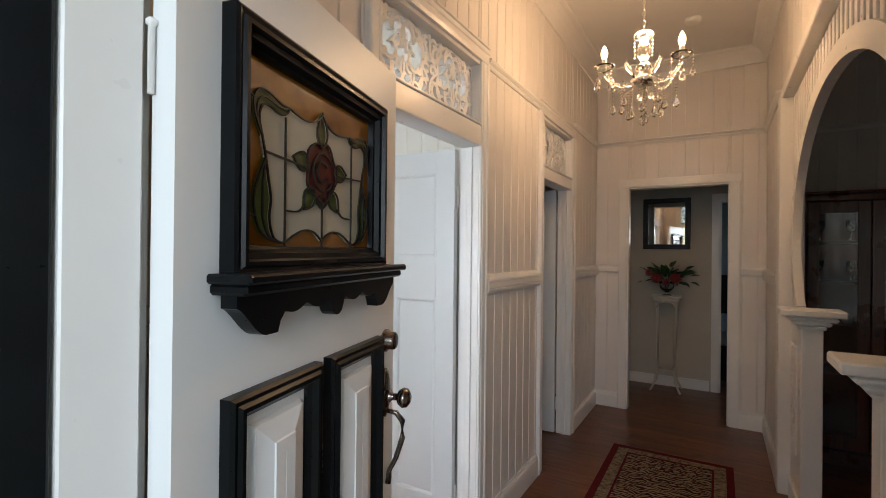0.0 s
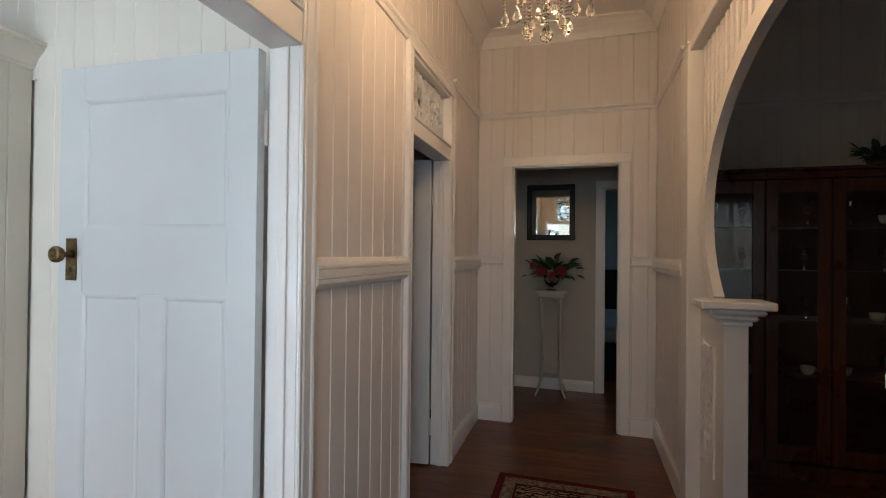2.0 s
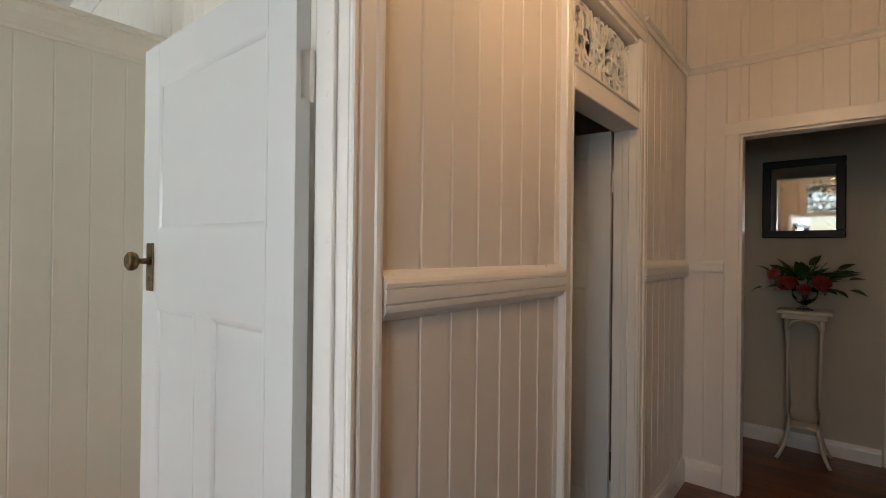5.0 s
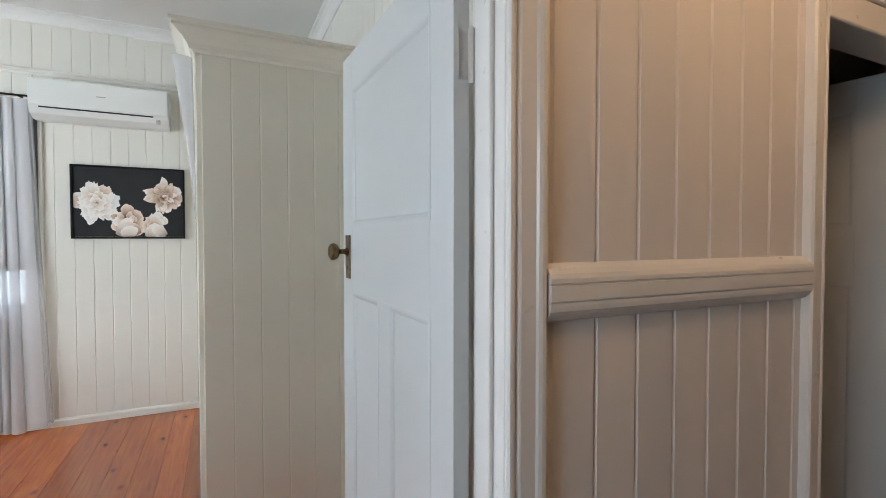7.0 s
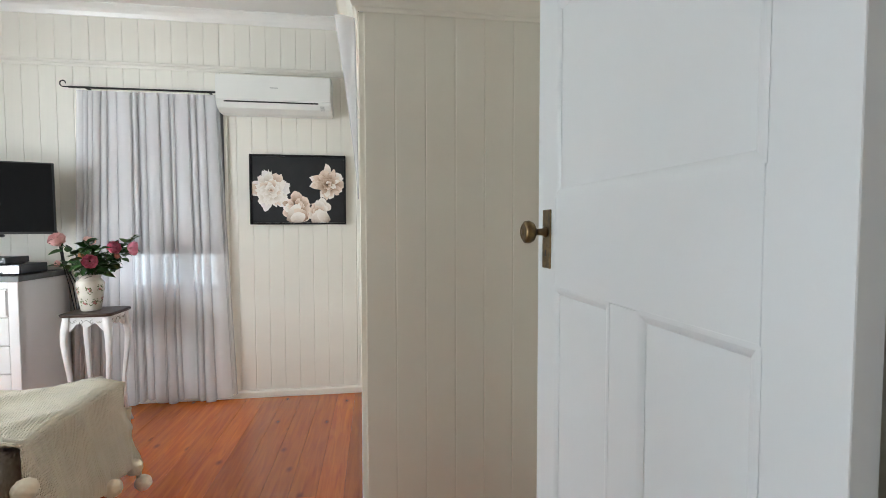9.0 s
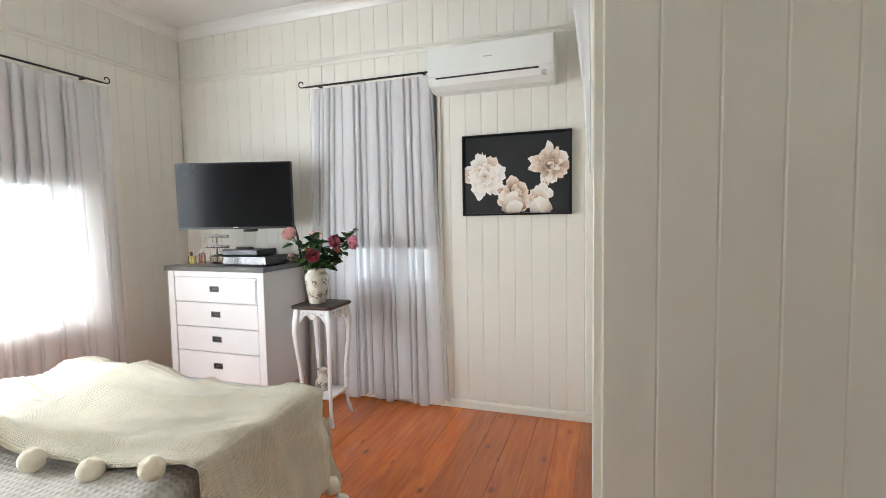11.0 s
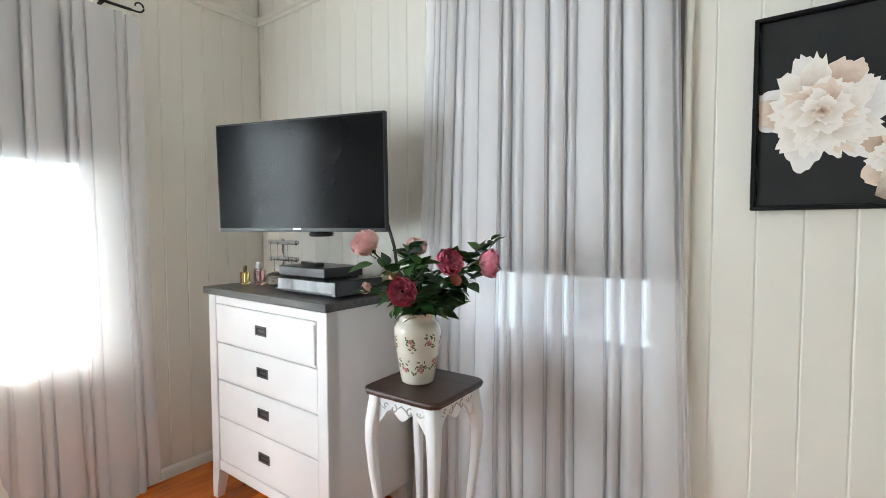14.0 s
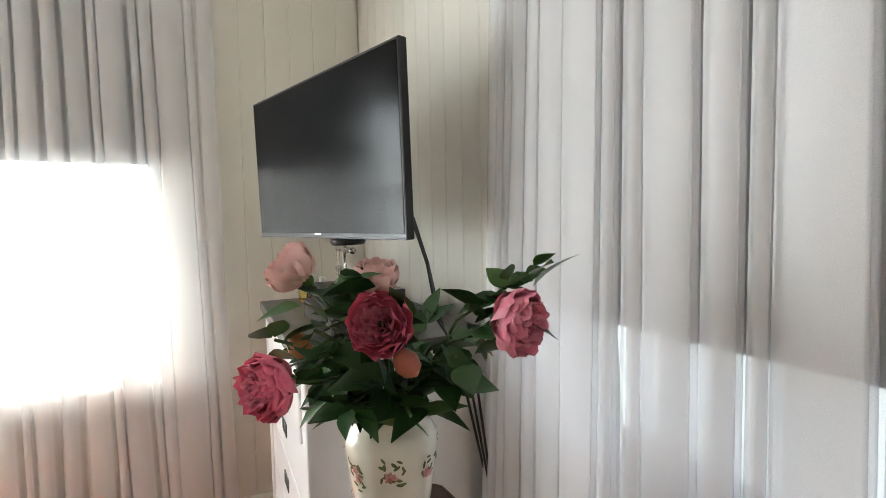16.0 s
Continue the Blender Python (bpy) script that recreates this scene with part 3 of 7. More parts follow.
def fret_paths(w, h):
    """Scrolls and leaf strokes that fill a panel w by h, mirrored about its middle."""
    out = []
    r = h * 0.20
    for s in (-1, 1):
        c = w / 2
        for k, (px, py, rr, st, fl) in enumerate((
                (0.13, 0.70, 0.9, 0.4, 1), (0.13, 0.24, 0.9, -0.6, -1), (0.30, 0.50, 1.15, 2.6, 1), (0.44, 0.80, 0.75, 3.8, -1),
                (0.44, 0.20, 0.75, 2.4, 1), (0.24, 0.90, 0.5, 5.2, -1), (0.25, 0.10, 0.5, 1.0, 1), (0.05, 0.48, 0.5, 0.0, 1), (0.38, 0.62, 0.5, 1.0, -1), (0.37, 0.36, 0.45, 4.0, 1), (0.20, 0.40, 0.45, 2.0, 1), (0.07, 0.88, 0.4, 3.0, -1), (0.07, 0.10, 0.4, 2.0, 1))):
            out.append([(c + s * (x - c), y) for x, y in spiral(px * w, py * h, r * rr, 0.95, st, fl)])
        for a, b, bend in (((0.0, 0.0), (0.16, 0.5), 0.2), ((0.0, 1.0), (0.16, 0.5), -0.2), ((0.16, 0.5), (0.36, 0.98), 0.3), ((0.16, 0.5), (0.36, 0.02), -0.3),
                           ((0.36, 0.98), (0.5, 0.55), 0.25), ((0.36, 0.02), (0.5, 0.45), -0.25), ((0.0, 0.62), (0.22, 0.99), -0.25), ((0.0, 0.34), (0.22, 0.01), 0.25),
                           ((0.30, 0.70), (0.5, 0.98), 0.3), ((0.30, 0.30), (0.5, 0.02), -0.3)):
            pts = []
            for i in range(9):
                u = i / 8
                dx, dy = (b[0] - a[0]) * w, (b[1] - a[1]) * h
                k = math.sin(u * math.pi) * bend
                pts.append((c + s * (a[0] * w + dx * u - dy * k - c), a[1] * h + dy * u + dx * k))
            out.append(pts)
    return out


def add_fret(bm, w, h, place, stroke=0.0072, thick=0.012, index=0):
    """Fretwork cut from board: flat strokes of one thickness. place maps (across, up, out) to a Vector."""
    cells = max(1, round(w / h / 1.25))
    cell = w / cells
    paths = [[(x + i * cell, y) for x, y in p] for i in range(cells) for p in fret_paths(cell, h)]
    for lay, path in enumerate(paths):
        n, half = len(path), thick / 2 + 0.00008 * lay
        rows = []
        for i, (x, y) in enumerate(path):
            a, b = path[max(0, i - 1)], path[min(n - 1, i + 1)]
            dx, dy = b[0] - a[0], b[1] - a[1]
            d = math.hypot(dx, dy) or 1
            s = stroke * (0.55 + 0.6 * math.sin(math.pi * min(1, (i + 0.6) / n)))
            nx, ny = -dy / d * s, dx / d * s
            x, y = min(max(x, 0.002), w - 0.002), min(max(y, 0.002), h - 0.002)
            rows.append([bm.verts.new(place(x + nx, y + ny, half)), bm.verts.new(place(x - nx, y - ny, half)),
                         bm.verts.new(place(x - nx, y - ny, -half)), bm.verts.new(place(x + nx, y + ny, -half))])
        for a, b in zip(rows, rows[1:]):
            for j in range(4):
                bm.faces.new((a[j], a[(j + 1) % 4], b[(j + 1) % 4], b[j])).material_index = index
        bm.faces.new(rows[0][::-1]).material_index = index
        bm.faces.new(rows[-1]).material_index = index


def doorway_x(name, label, y0, y1, hall_face, room_face, head, transom0, transom1):
    """A cased doorway in a wall along y, with a transom rail and a fretwork panel over the door."""
    e = tagged(base_empty(name, hall_face, (y0 + y1) / 2, 0), label, "doorway", kind="structure")
    o = Vector((hall_face, (y0 + y1) / 2, 0))
    a, b, d = y0 - o.y, y1 - o.y, room_face - hall_face
    bm = bmesh.new()
    add_box(bm, (d - 0.006, a - 0.003, 0), (0.006, a + 0.018, head), 0.002)
    add_box(bm, (d - 0.006, b - 0.018, 0), (0.006, b + 0.003, head), 0.002)
    add_box(bm, (d - 0.006, a + 0.018, head - 0.018), (0.006, b - 0.018, head + 0.003), 0.002)
    add_box(bm, (d / 2 - 0.01, a + 0.018, 0), (d / 2 + 0.02, a + 0.028, transom0), 0.002)
    add_box(bm, (d / 2 - 0.01, b - 0.028, 0), (d / 2 + 0.02, b - 0.018, transom0), 0.002)
    finish("jamb", bm, TRIM_WHITE, e)
    bm = bmesh.new()
    add_box(bm, (d - 0.002, a + 0.018, transom0), (0.016, b - 0.018, transom1), 0.006, segments=2)
    add_box(bm, (0.0, a + 0.018, transom1), (0.022, b - 0.018, transom1 + 0.012), 0.004)
    finish("transom", bm, TRIM_WHITE, e)
    bm = bmesh.new()
    for out, f in ((1, 0.0), (-1, d)):
        o1 = Vector((out, 0, 0))
        for yy in (a, b):
            prof = CASING if yy == b else [(u, 0.079 - v) for u, v in CASING]
            edge = -0.016 if out > 0 else 0.028
            shift = Vector((f, yy + edge if yy == b else yy - edge - 0.079, 0))
            add_moulding(bm, shift, shift + Vector((0, 0, head)), o1, prof)
        add_moulding(bm, (f, a - 0.063, head), (f, b + 0.063, head), o1, ARCHI)
    finish("architrave", bm, TRIM_WHITE, e)
    w, h = (b - a) - 0.036, head - 0.018 - (transom1 + 0.012)
    bm = bmesh.new()
    add_fret(bm, w, h, lambda x, y, z: Vector((d / 2 + z, a + 0.018 + x, transom1 + 0.012 + y)))
    finish("fretwork_panel", bm, TRIM_WHITE, e)
    return e


doorway_x("door_1", "white cased bedroom doorway with a pierced fretwork transom panel", D1[0], D1[1], -0.70, -0.80, D1[3], 2.045, 2.150)
doorway_x("door_2", "white cased doorway with a pierced fretwork transom panel", D2[0], D2[1], -0.70, -0.80, D2[3], 2.022, 2.105)

e = tagged(base_empty("door_3", 0.02, 6.04, 0), "wide cased opening with plain white architraves", "doorway", kind="structure")
bm = bmesh.new()
x0, x1 = END[0] - 0.02, END[1] - 0.02
add_box(bm, (x0 - 0.003, -0.004, 0), (x0 + 0.015, 0.105, 2.14), 0.002)
add_box(bm, (x1 - 0.015, -0.004, 0), (x1 + 0.003, 0.105, 2.14), 0.002)
add_box(bm, (x0 + 0.015, -0.004, 2.125), (x1 - 0.015, 0.105, 2.143), 0.002)
finish("jamb", bm, TRIM_WHITE, e)
bm = bmesh.new()
add_moulding(bm, (x1, 0, 0), (x1, 0, 2.14), -Y, FLAT_ARCHI)
add_moulding(bm, (x0 - 0.075, 0, 0), (x0 - 0.075, 0, 2.14), -Y, [(u, 0.075 - v) for u, v in FLAT_ARCHI])
add_moulding(bm, (x0 - 0.075, 0, 2.14), (x1 + 0.075, 0, 2.14), -Y, FLAT_ARCHI)
finish("architrave", bm, TRIM_WHITE, e)

e = tagged(base_empty("door_4", 0.76, 7.14, 0), "white cased doorway into the rear bedroom", "doorway", kind="structure")
bm = bmesh.new()
add_box(bm, (-0.39, -0.004, 0), (-0.372, 0.104, 2.09), 0.002)
add_box(bm, (0.372, -0.004, 0), (0.39, 0.104, 2.09), 0.002)
add_box(bm, (-0.372, -0.004, 2.072), (0.372, 0.104, 2.093), 0.002)
add_moulding(bm, (-0.465, 0, 0), (-0.465, 0, 2.09), -Y, [(u, 0.075 - v) for u, v in FLAT_ARCHI])
add_moulding(bm, (0.39, 0, 0), (0.39, 0, 2.09), -Y, FLAT_ARCHI)
add_moulding(bm, (-0.465, 0, 2.09), (0.465, 0, 2.09), -Y, FLAT_ARCHI)
finish("architrave", bm, TRIM_WHITE, e)


# ---------------------------------------------------------------- doors
def knob_set(parent, x, y, z, way, plate_h, mat, both=True):
    """A plate and a round knob on the face that looks along way (local y)."""
    bm = bmesh.new()
    add_box(bm, (x - 0.024, y, z - plate_h * 0.62), (x + 0.024, y + way * 0.004, z + plate_h * 0.38), 0.0018)
    add_box(bm, (x - 0.006, y + way * 0.0035, z - plate_h * 0.42), (x + 0.006, y + way * 0.0052, z - plate_h * 0.30), 0.001, index=1)
    finish("lock_plate", bm, [mat, BLACK_PLASTIC], parent)
    turn = pose(0, 0, 0, -90 * way, 0, 0)
    prof = [(0.013, 0), (0.014, 0.006), (0.009, 0.010), (0.008, 0.026), (0.012, 0.030), (0.024, 0.036), (0.0285, 0.046), (0.027, 0.056), (0.018, 0.062), (0.016, 0.060), (0.007, 0.063), (0.0, 0.064)]
    lathe("knob", prof, mat, parent, 20, at=(x, y + way * 0.003, z), m=turn)


def panel_door(name, label, w, h, m, mat, latch_knobs=True):
    """A three-panel door: one wide panel over two tall ones. Hinge edge at local x = 0, leaf towards +x, 36 mm thick."""
    e = tagged(new(name), label, "door")
    e.matrix_basis = m
    t = 0.018
    bm = bmesh.new()
    st, rails = 0.105, [(0.0, 0.22), (1.255, 1.47), (h - 0.115, h)]
    bars = [(0, st, 0, h), (w - st, w, 0, h)] + [(st, w - st, a, b) for a, b in rails] + [(w / 2 - 0.045, w / 2 + 0.045, 0.22, 1.255)]
    for x0, x1, z0, z1 in bars:
        add_box(bm, (x0, -t, max(z0, 0.006)), (x1, t, z1), 0.0012)
    finish("frame", bm, mat, e)
    holes = [(st, w / 2 - 0.045, 0.22, 1.255), (w / 2 + 0.045, w - st, 0.22, 1.255), (st, w - st, 1.47, h - 0.115)]
    for x0, x1, z0, z1 in holes:
        bm = bmesh.new()
        add_box(bm, (x0 - 0.004, -t + 0.006, z0 - 0.003), (x1 + 0.004, t - 0.006, z1 + 0.003))
        for s in (-1, 1):
            f = s * t
            prof = [(-0.003, -0.003), (-0.0065, 0.018), (-0.0050, 0.0175), (-0.0022, 0.0125), (-0.0008, 0.009), (0.0003, 0.005), (0.0006, 0.001), (0.0006, -0.003)]
            out = Vector((0, s, 0))
            loop = [((x0, f, z0), (x1, f, z0), Vector((0, 0, 1))), ((x0, f, z1), (x1, f, z1), Vector((0, 0, -1))),
                    ((x0, f, z0), (x0, f, z1), X), ((x1, f, z0), (x1, f, z1), -X)]
            for p0, p1, inward in loop:
                p0, p1 = Vector(p0), Vector(p1)
                ra = [bm.verts.new(p0 + out * u + inward * v) for u, v in prof]
                rb = [bm.verts.new(p1 + out * u + inward * v) for u, v in prof]
                for j in range(len(prof)):
                    k = (j + 1) % len(prof)
                    bm.faces.new((ra[j], ra[k], rb[k], rb[j]))
        finish("panel", bm, mat, e)
    if latch_knobs:
        knob_set(e, w - 0.06, t, 1.385, 1, 0.145, BRASS)
        knob_set(e, w - 0.06, -t, 1.385, -1, 0.145, BRASS)
    for z in (0.24, h - 0.24):
        bm = bmesh.new()
        add_lathe(bm, [(0.0065, z - 0.055), (0.0065, z + 0.055)], 10, (0.0, -t - 0.004, 0))
        for k in range(4):
            zz = z - 0.055 + 0.028 * k
            add_lathe(bm, [(0.0072, zz + 0.002), (0.0072, zz + 0.024)], 10, (0.0, -t - 0.004, 0))
        add_box(bm, (0.0, -t - 0.002, z - 0.05), (0.003, 0.006, z + 0.05), 0)
        finish("hinge", bm, TRIM_WHITE, e)
    return e


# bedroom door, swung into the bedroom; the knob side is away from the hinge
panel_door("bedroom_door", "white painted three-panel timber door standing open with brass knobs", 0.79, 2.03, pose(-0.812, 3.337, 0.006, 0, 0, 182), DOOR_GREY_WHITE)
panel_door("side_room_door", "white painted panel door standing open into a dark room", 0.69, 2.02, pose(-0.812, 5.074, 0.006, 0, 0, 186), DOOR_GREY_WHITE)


def front_door():
    """The front door, 820 mm wide; the hall face looks along local -y."""
    e = tagged(new("front_door"), "white front door standing open with black moulded panels and a rose leadlight", "door")
    e.matrix_basis = pose(-0.313, 1.604, 0.006, 0, 0, 104)
    W, H, t = 0.82, 2.05, 0.042
    gx0, gx1, gz0, gz1 = 0.135, 0.646, 1.491, 1.861
    bm = bmesh.new()
    for x0, x1, z0, z1 in ((0, gx0, 0, H), (gx1, W, 0, H), (gx0, gx1, 0, gz0), (gx0, gx1, gz1, H)):
        add_box(bm, (x0, 0, z0), (x1, t, z1), 0)
    finish("leaf", bm, DOOR_WHITE, e)

    def frame_moulding(bm, x0, x1, z0, z1, prof):
        n = len(prof)
        corners = [(x0, z0, 1, 1), (x1, z0, -1, 1), (x1, z1, -1, -1), (x0, z1, 1, -1)]
        rings = [[bm.verts.new((cx + sx * v, -u, cz + sz * v)) for u, v in prof] for cx, cz, sx, sz in corners]
        for i in range(4):
            a, b = rings[i], rings[(i + 1) % 4]
            for j in range(n):
                bm.faces.new((a[j], a[(j + 1) % n], b[(j + 1) % n], b[j]))

    bm = bmesh.new()
    frame_moulding(bm, 0.088, 0.690, 1.461, 1.906, [(0, 0), (0.028, 0), (0.032, 0.006), (0.030, 0.014), (0.036, 0.018), (0.036, 0.026), (0.026, 0.030), (0.024, 0.040), (0.012, 0.046), (0.010, 0.052), (-0.012, 0.055), (-0.012, 0.050), (0, 0.045)])
    finish("window_frame", bm, BLACK_TRIM, e)
    bm = bmesh.new()
    add_box(bm, (0.058, -0.085, 1.453), (0.706, 0, 1.469), 0.004)
    add_box(bm, (0.064, -0.072, 1.435), (0.700, 0, 1.454), 0.005)
    # scalloped apron under the shelf
    n = 96
    top, low = [], []
    for i in range(n + 1):
        u = i / n
        x = 0.070 + 0.624 * u
        c = abs(u - 0.5) * 2
        if c > 0.66:
            drop = 0.022 + 0.052 * math.sin(math.pi / 2 * min(1, (1 - c) / 0.24)) ** 1.5
        else:
            drop = 0.030 + 0.014 * abs(math.sin((c - 0.10) * math.pi / 0.28)) + max(0, 0.030 * (1 - (0.66 - c) / 0.06))
        if c < 0.088:
            drop = max(drop, 0.040 + 0.030 * math.sqrt(1 - (c / 0.088) ** 2))
        top.append((x, 1.437))
        low.append((x, 1.437 - drop))
    for i in range(n):
        q = [top[i], top[i + 1], low[i + 1], low[i]]
        a = [bm.verts.new((x, -0.050, z)) for x, z in q]
        b = [bm.verts.new((x, -0.020, z)) for x, z in q]
        bm.faces.new(a)
        bm.faces.new(b[::-1])
        bm.faces.new((a[2], a[3], b[3], b[2]))
        if i in (0, n - 1):
            j = (3, 0) if i == 0 else (1, 2)
            bm.faces.new((a[j[0]], a[j[1]], b[j[1]], b[j[0]]))
    bmesh.ops.remove_doubles(bm, verts=bm.verts, dist=1e-5)
    finish("shelf", bm, BLACK_TRIM, e)
    # leadlight: glass pieces with lead cames
    amber = material("amber_ripple_glass", (0.25, 0.095, 0.009), rough=0.12, vary=0.2, scale=12, grain=0.9, grain_scale=38, coat=0.6)
    pale = material("pale_opal_glass", (0.40, 0.38, 0.31), rough=0.3, spec=0.3, vary=0.05, scale=8, coat=0.1)
    green = material("olive_glass", (0.075, 0.10, 0.028), rough=0.3, spec=0.25, vary=0.2, scale=30, coat=0.05)
    red = material("deep_red_glass", (0.075, 0.006, 0.007), rough=0.35, spec=0.2, vary=0.2, scale=30, coat=0.0)
    lead = material("lead_came", (0.025, 0.025, 0.025), rough=0.5, metal=0.6)

    def pane(name, outline, mat, y, thick=0.004):
        bm = bmesh.new()
        a = [bm.verts.new((x, y, z)) for x, z in outline]
        b = [bm.verts.new((x, y + thick, z)) for x, z in outline]
        bm.faces.new(a)
        bm.faces.new(b[::-1])
        for i in range(len(a)):
            k = (i + 1) % len(a)
            bm.faces.new((a[i], a[k], b[k], b[i]))
        return finish(name, bm, mat, e)

    cx, cz, hw, gh = (gx0 + gx1) / 2, gz0 + 0.51 * (gz1 - gz0), (gx1 - gx0) / 2, gz1 - gz0

    def smooth(pts, steps=5):
        """A flowing line through the given knots."""
        out = []
        for i in range(len(pts) - 1):
            p0, p1, p2, p3 = (Vector(pts[max(0, min(len(pts) - 1, i + k))]) for k in (-1, 0, 1, 2))
            for j in range(steps):
                f = j / steps
                out.append(tuple(0.5 * (2 * p1 + (p2 - p0) * f + (2 * p0 - 5 * p1 + 4 * p2 - p3) * f * f + (3 * p1 - p0 - 3 * p2 + p3) * f ** 3)))
        return out + [tuple(pts[-1])]

    def place(pts, side):
        return [(cx + side * hw * u, gz0 + gh * v) for u, v in pts]

    foot = smooth([(0, 0.095), (0.12, 0.145), (0.26, 0.155), (0.40, 0.125), (0.50, 0.09), (0.58, 0.08)])
    flank = smooth([(0.58, 0.08), (0.67, 0.11), (0.715, 0.20), (0.70, 0.30), (0.73, 0.40), (0.76, 0.50), (0.80, 0.60)])
    brow = smooth([(0.80, 0.60), (0.835, 0.68), (0.81, 0.745), (0.73, 0.765), (0.60, 0.745), (0.52, 0.76), (0.48, 0.80)])
    crest = smooth([(0.48, 0.80), (0.38, 0.785), (0.24, 0.775), (0.10, 0.80), (0, 0.85)])
    half = foot + flank[1:] + brow[1:] + crest[1:]
    ring = place(half, 1) + place(half[-2:0:-1], -1)
    bm = bmesh.new()
    add_box(bm, (gx0, 0.0045, gz0), (gx1, 0.0085, gz1), 0)
    finish("pane", bm, amber, e)
    pane("pane", ring, pale, 0.002)

    def leaf_shape(x, z, length, width, turn, n=9):
        up = [(length * i / n, width * math.sin(math.pi * (i / n) ** 0.8) / 2) for i in range(n + 1)]
        pts = up + [(a, -b) for a, b in up[-2:0:-1]]
        c, s = math.cos(turn), math.sin(turn)
        return [(x + a * c - b * s, z + a * s + b * c) for a, b in pts]

    cames = [ring + ring[:1]]
    for k, (turn, reach) in enumerate(((1.57, 0.080), (0.10, 0.060), (3.0, 0.060), (-0.85, 0.062), (-2.25, 0.062), (-1.57, 0.030))):
        sh = leaf_shape(cx + 0.050 * math.cos(turn), cz + 0.052 * math.sin(turn), reach, 0.040, turn)
        pane("pane", sh, green, 0.001)
        cames.append(sh + sh[:1])
    lower = smooth([(0.76, 0.50), (0.82, 0.42), (0.875, 0.33), (0.88, 0.24), (0.83, 0.15), (0.73, 0.10), (0.58, 0.08)])
    upper = smooth([(0.80, 0.60), (0.875, 0.69), (0.89, 0.77), (0.82, 0.83), (0.70, 0.825), (0.58, 0.80), (0.48, 0.80)])
    for side in (-1, 1):
        for edge, inner in ((lower, flank[:-5]), (upper, brow[::-1])):
            sh = place(edge + inner[1:-1], side)
            pane("pane", sh, green, 0.0008)
            cames.append(sh + sh[:1])
            n = min(len(edge), len(inner))
            mid = [((edge[i][0] + inner[-1 - i * (len(inner) - 1) // (len(edge) - 1)][0]) / 2, (edge[i][1] + inner[-1 - i * (len(inner) - 1) // (len(edge) - 1)][1]) / 2) for i in range(2, len(edge) - 2)]
            cames.append(place(mid, side))
    rose = [(cx + 0.060 * (1 + 0.08 * math.cos(5 * a)) * math.cos(a), cz + 0.066 * (1 + 0.06 * math.cos(5 * a + 1)) * math.sin(a)) for a in [2 * math.pi * i / 30 for i in range(30)]]
    pane("pane", rose, red, -0.0005)
    cames.append(rose + rose[:1])
    for k in (0.68, 0.38):
        cames.append([(cx + 0.060 * k * math.cos(a) + 0.006 * k, cz + 0.062 * k * math.sin(a)) for a in [0.6 + 5.2 * i / 20 for i in range(21)]])
    for side in (-1, 1):
        cames += [place(line, side) for line in ([(0.53, 0), (0.53, 0.74)], [(0.22, 0.51), (0.76, 0.53)], [(1, 0.20), (0.88, 0.21)], [(1, 0.80), (0.88, 0.77)],
                                                 smooth([(0.26, 0.30), (0.36, 0.255), (0.53, 0.25)]))]
    cames.append([(cx, gz0), (cx, cz - 0.07)])
    bm = bmesh.new()
    for path in cames:
        add_sweep(bm, [(x, -0.0035, z) for x, z in path], [(-0.0017, -0.0017), (0.0017, -0.0017), (0.0017, 0.0017), (-0.0017, 0.0017)], up=Vector((0, 1, 0)))
    finish("came", bm, lead, e)
    # two tall panels with black bolection moulding
    for x0, x1 in ((0.093, 0.372), (0.410, 0.699)):
        bm = bmesh.new()
        frame_moulding(bm, x0, x1, 0.17, 1.264, [(0, 0), (0.020, 0), (0.026, 0.006), (0.024, 0.014), (0.030, 0.020), (0.030, 0.028), (0.018, 0.036), (0.010, 0.044), (-0.002, 0.048), (-0.002, 0)])
        finish("moulding", bm, BLACK_TRIM, e)
        bm = bmesh.new()
        frame_moulding(bm, x0 + 0.046, x1 - 0.046, 0.216, 1.218, [(-0.001, 0), (0.004, 0), (0.004, 0.016), (0.012, 0.020), (0.016, 0.022), (0.026, 0.062), (0.029, 0.064), (0.029, (x1 - x0) / 2 - 0.047), (-0.001, (x1 - x0) / 2 - 0.047)])
        finish("raised_panel", bm, DOOR_WHITE, e)
    # locks on the hall face and the edge
    lathe("deadbolt", [(0.033, 0), (0.034, 0.006), (0.026, 0.012), (0.026, 0.030), (0.022, 0.034), (0.0, 0.034)], BRONZE, e, 24, at=(0.757, 0, 1.24), m=pose(0, 0, 0, 90, 0, 0))
    bm = bmesh.new()
    add_lathe(bm, [(0.030, 0), (0.030, 0.005), (0.022, 0.010), (0.0, 0.010)], 24, m=Matrix.Diagonal((1, 2.4, 1, 1)))
    bmesh.ops.transform(bm, matrix=pose(0.757, 0, 1.085, 90, 0, 0), verts=bm.verts)
    finish("lock_plate", bm, BRONZE, e, True)
    lathe("knob", [(0.016, 0), (0.018, 0.012), (0.011, 0.018), (0.010, 0.034), (0.022, 0.040), (0.029, 0.052), (0.027, 0.064), (0.016, 0.072), (0.0, 0.073)], BRONZE, e, 24, at=(0.757, -0.008, 1.075), m=pose(0, 0, 0, 90, 0, 0))
    tube("pull_handle", [(0.757, t, 1.05), (0.759, t + 0.03, 1.045), (0.762, t + 0.052, 1.01), (0.765, t + 0.052, 0.95), (0.762, t + 0.030, 0.88), (0.759, t + 0.012, 0.84), (0.759, t + 0.010, 0.80)], 0.008, BRONZE, e, 10)
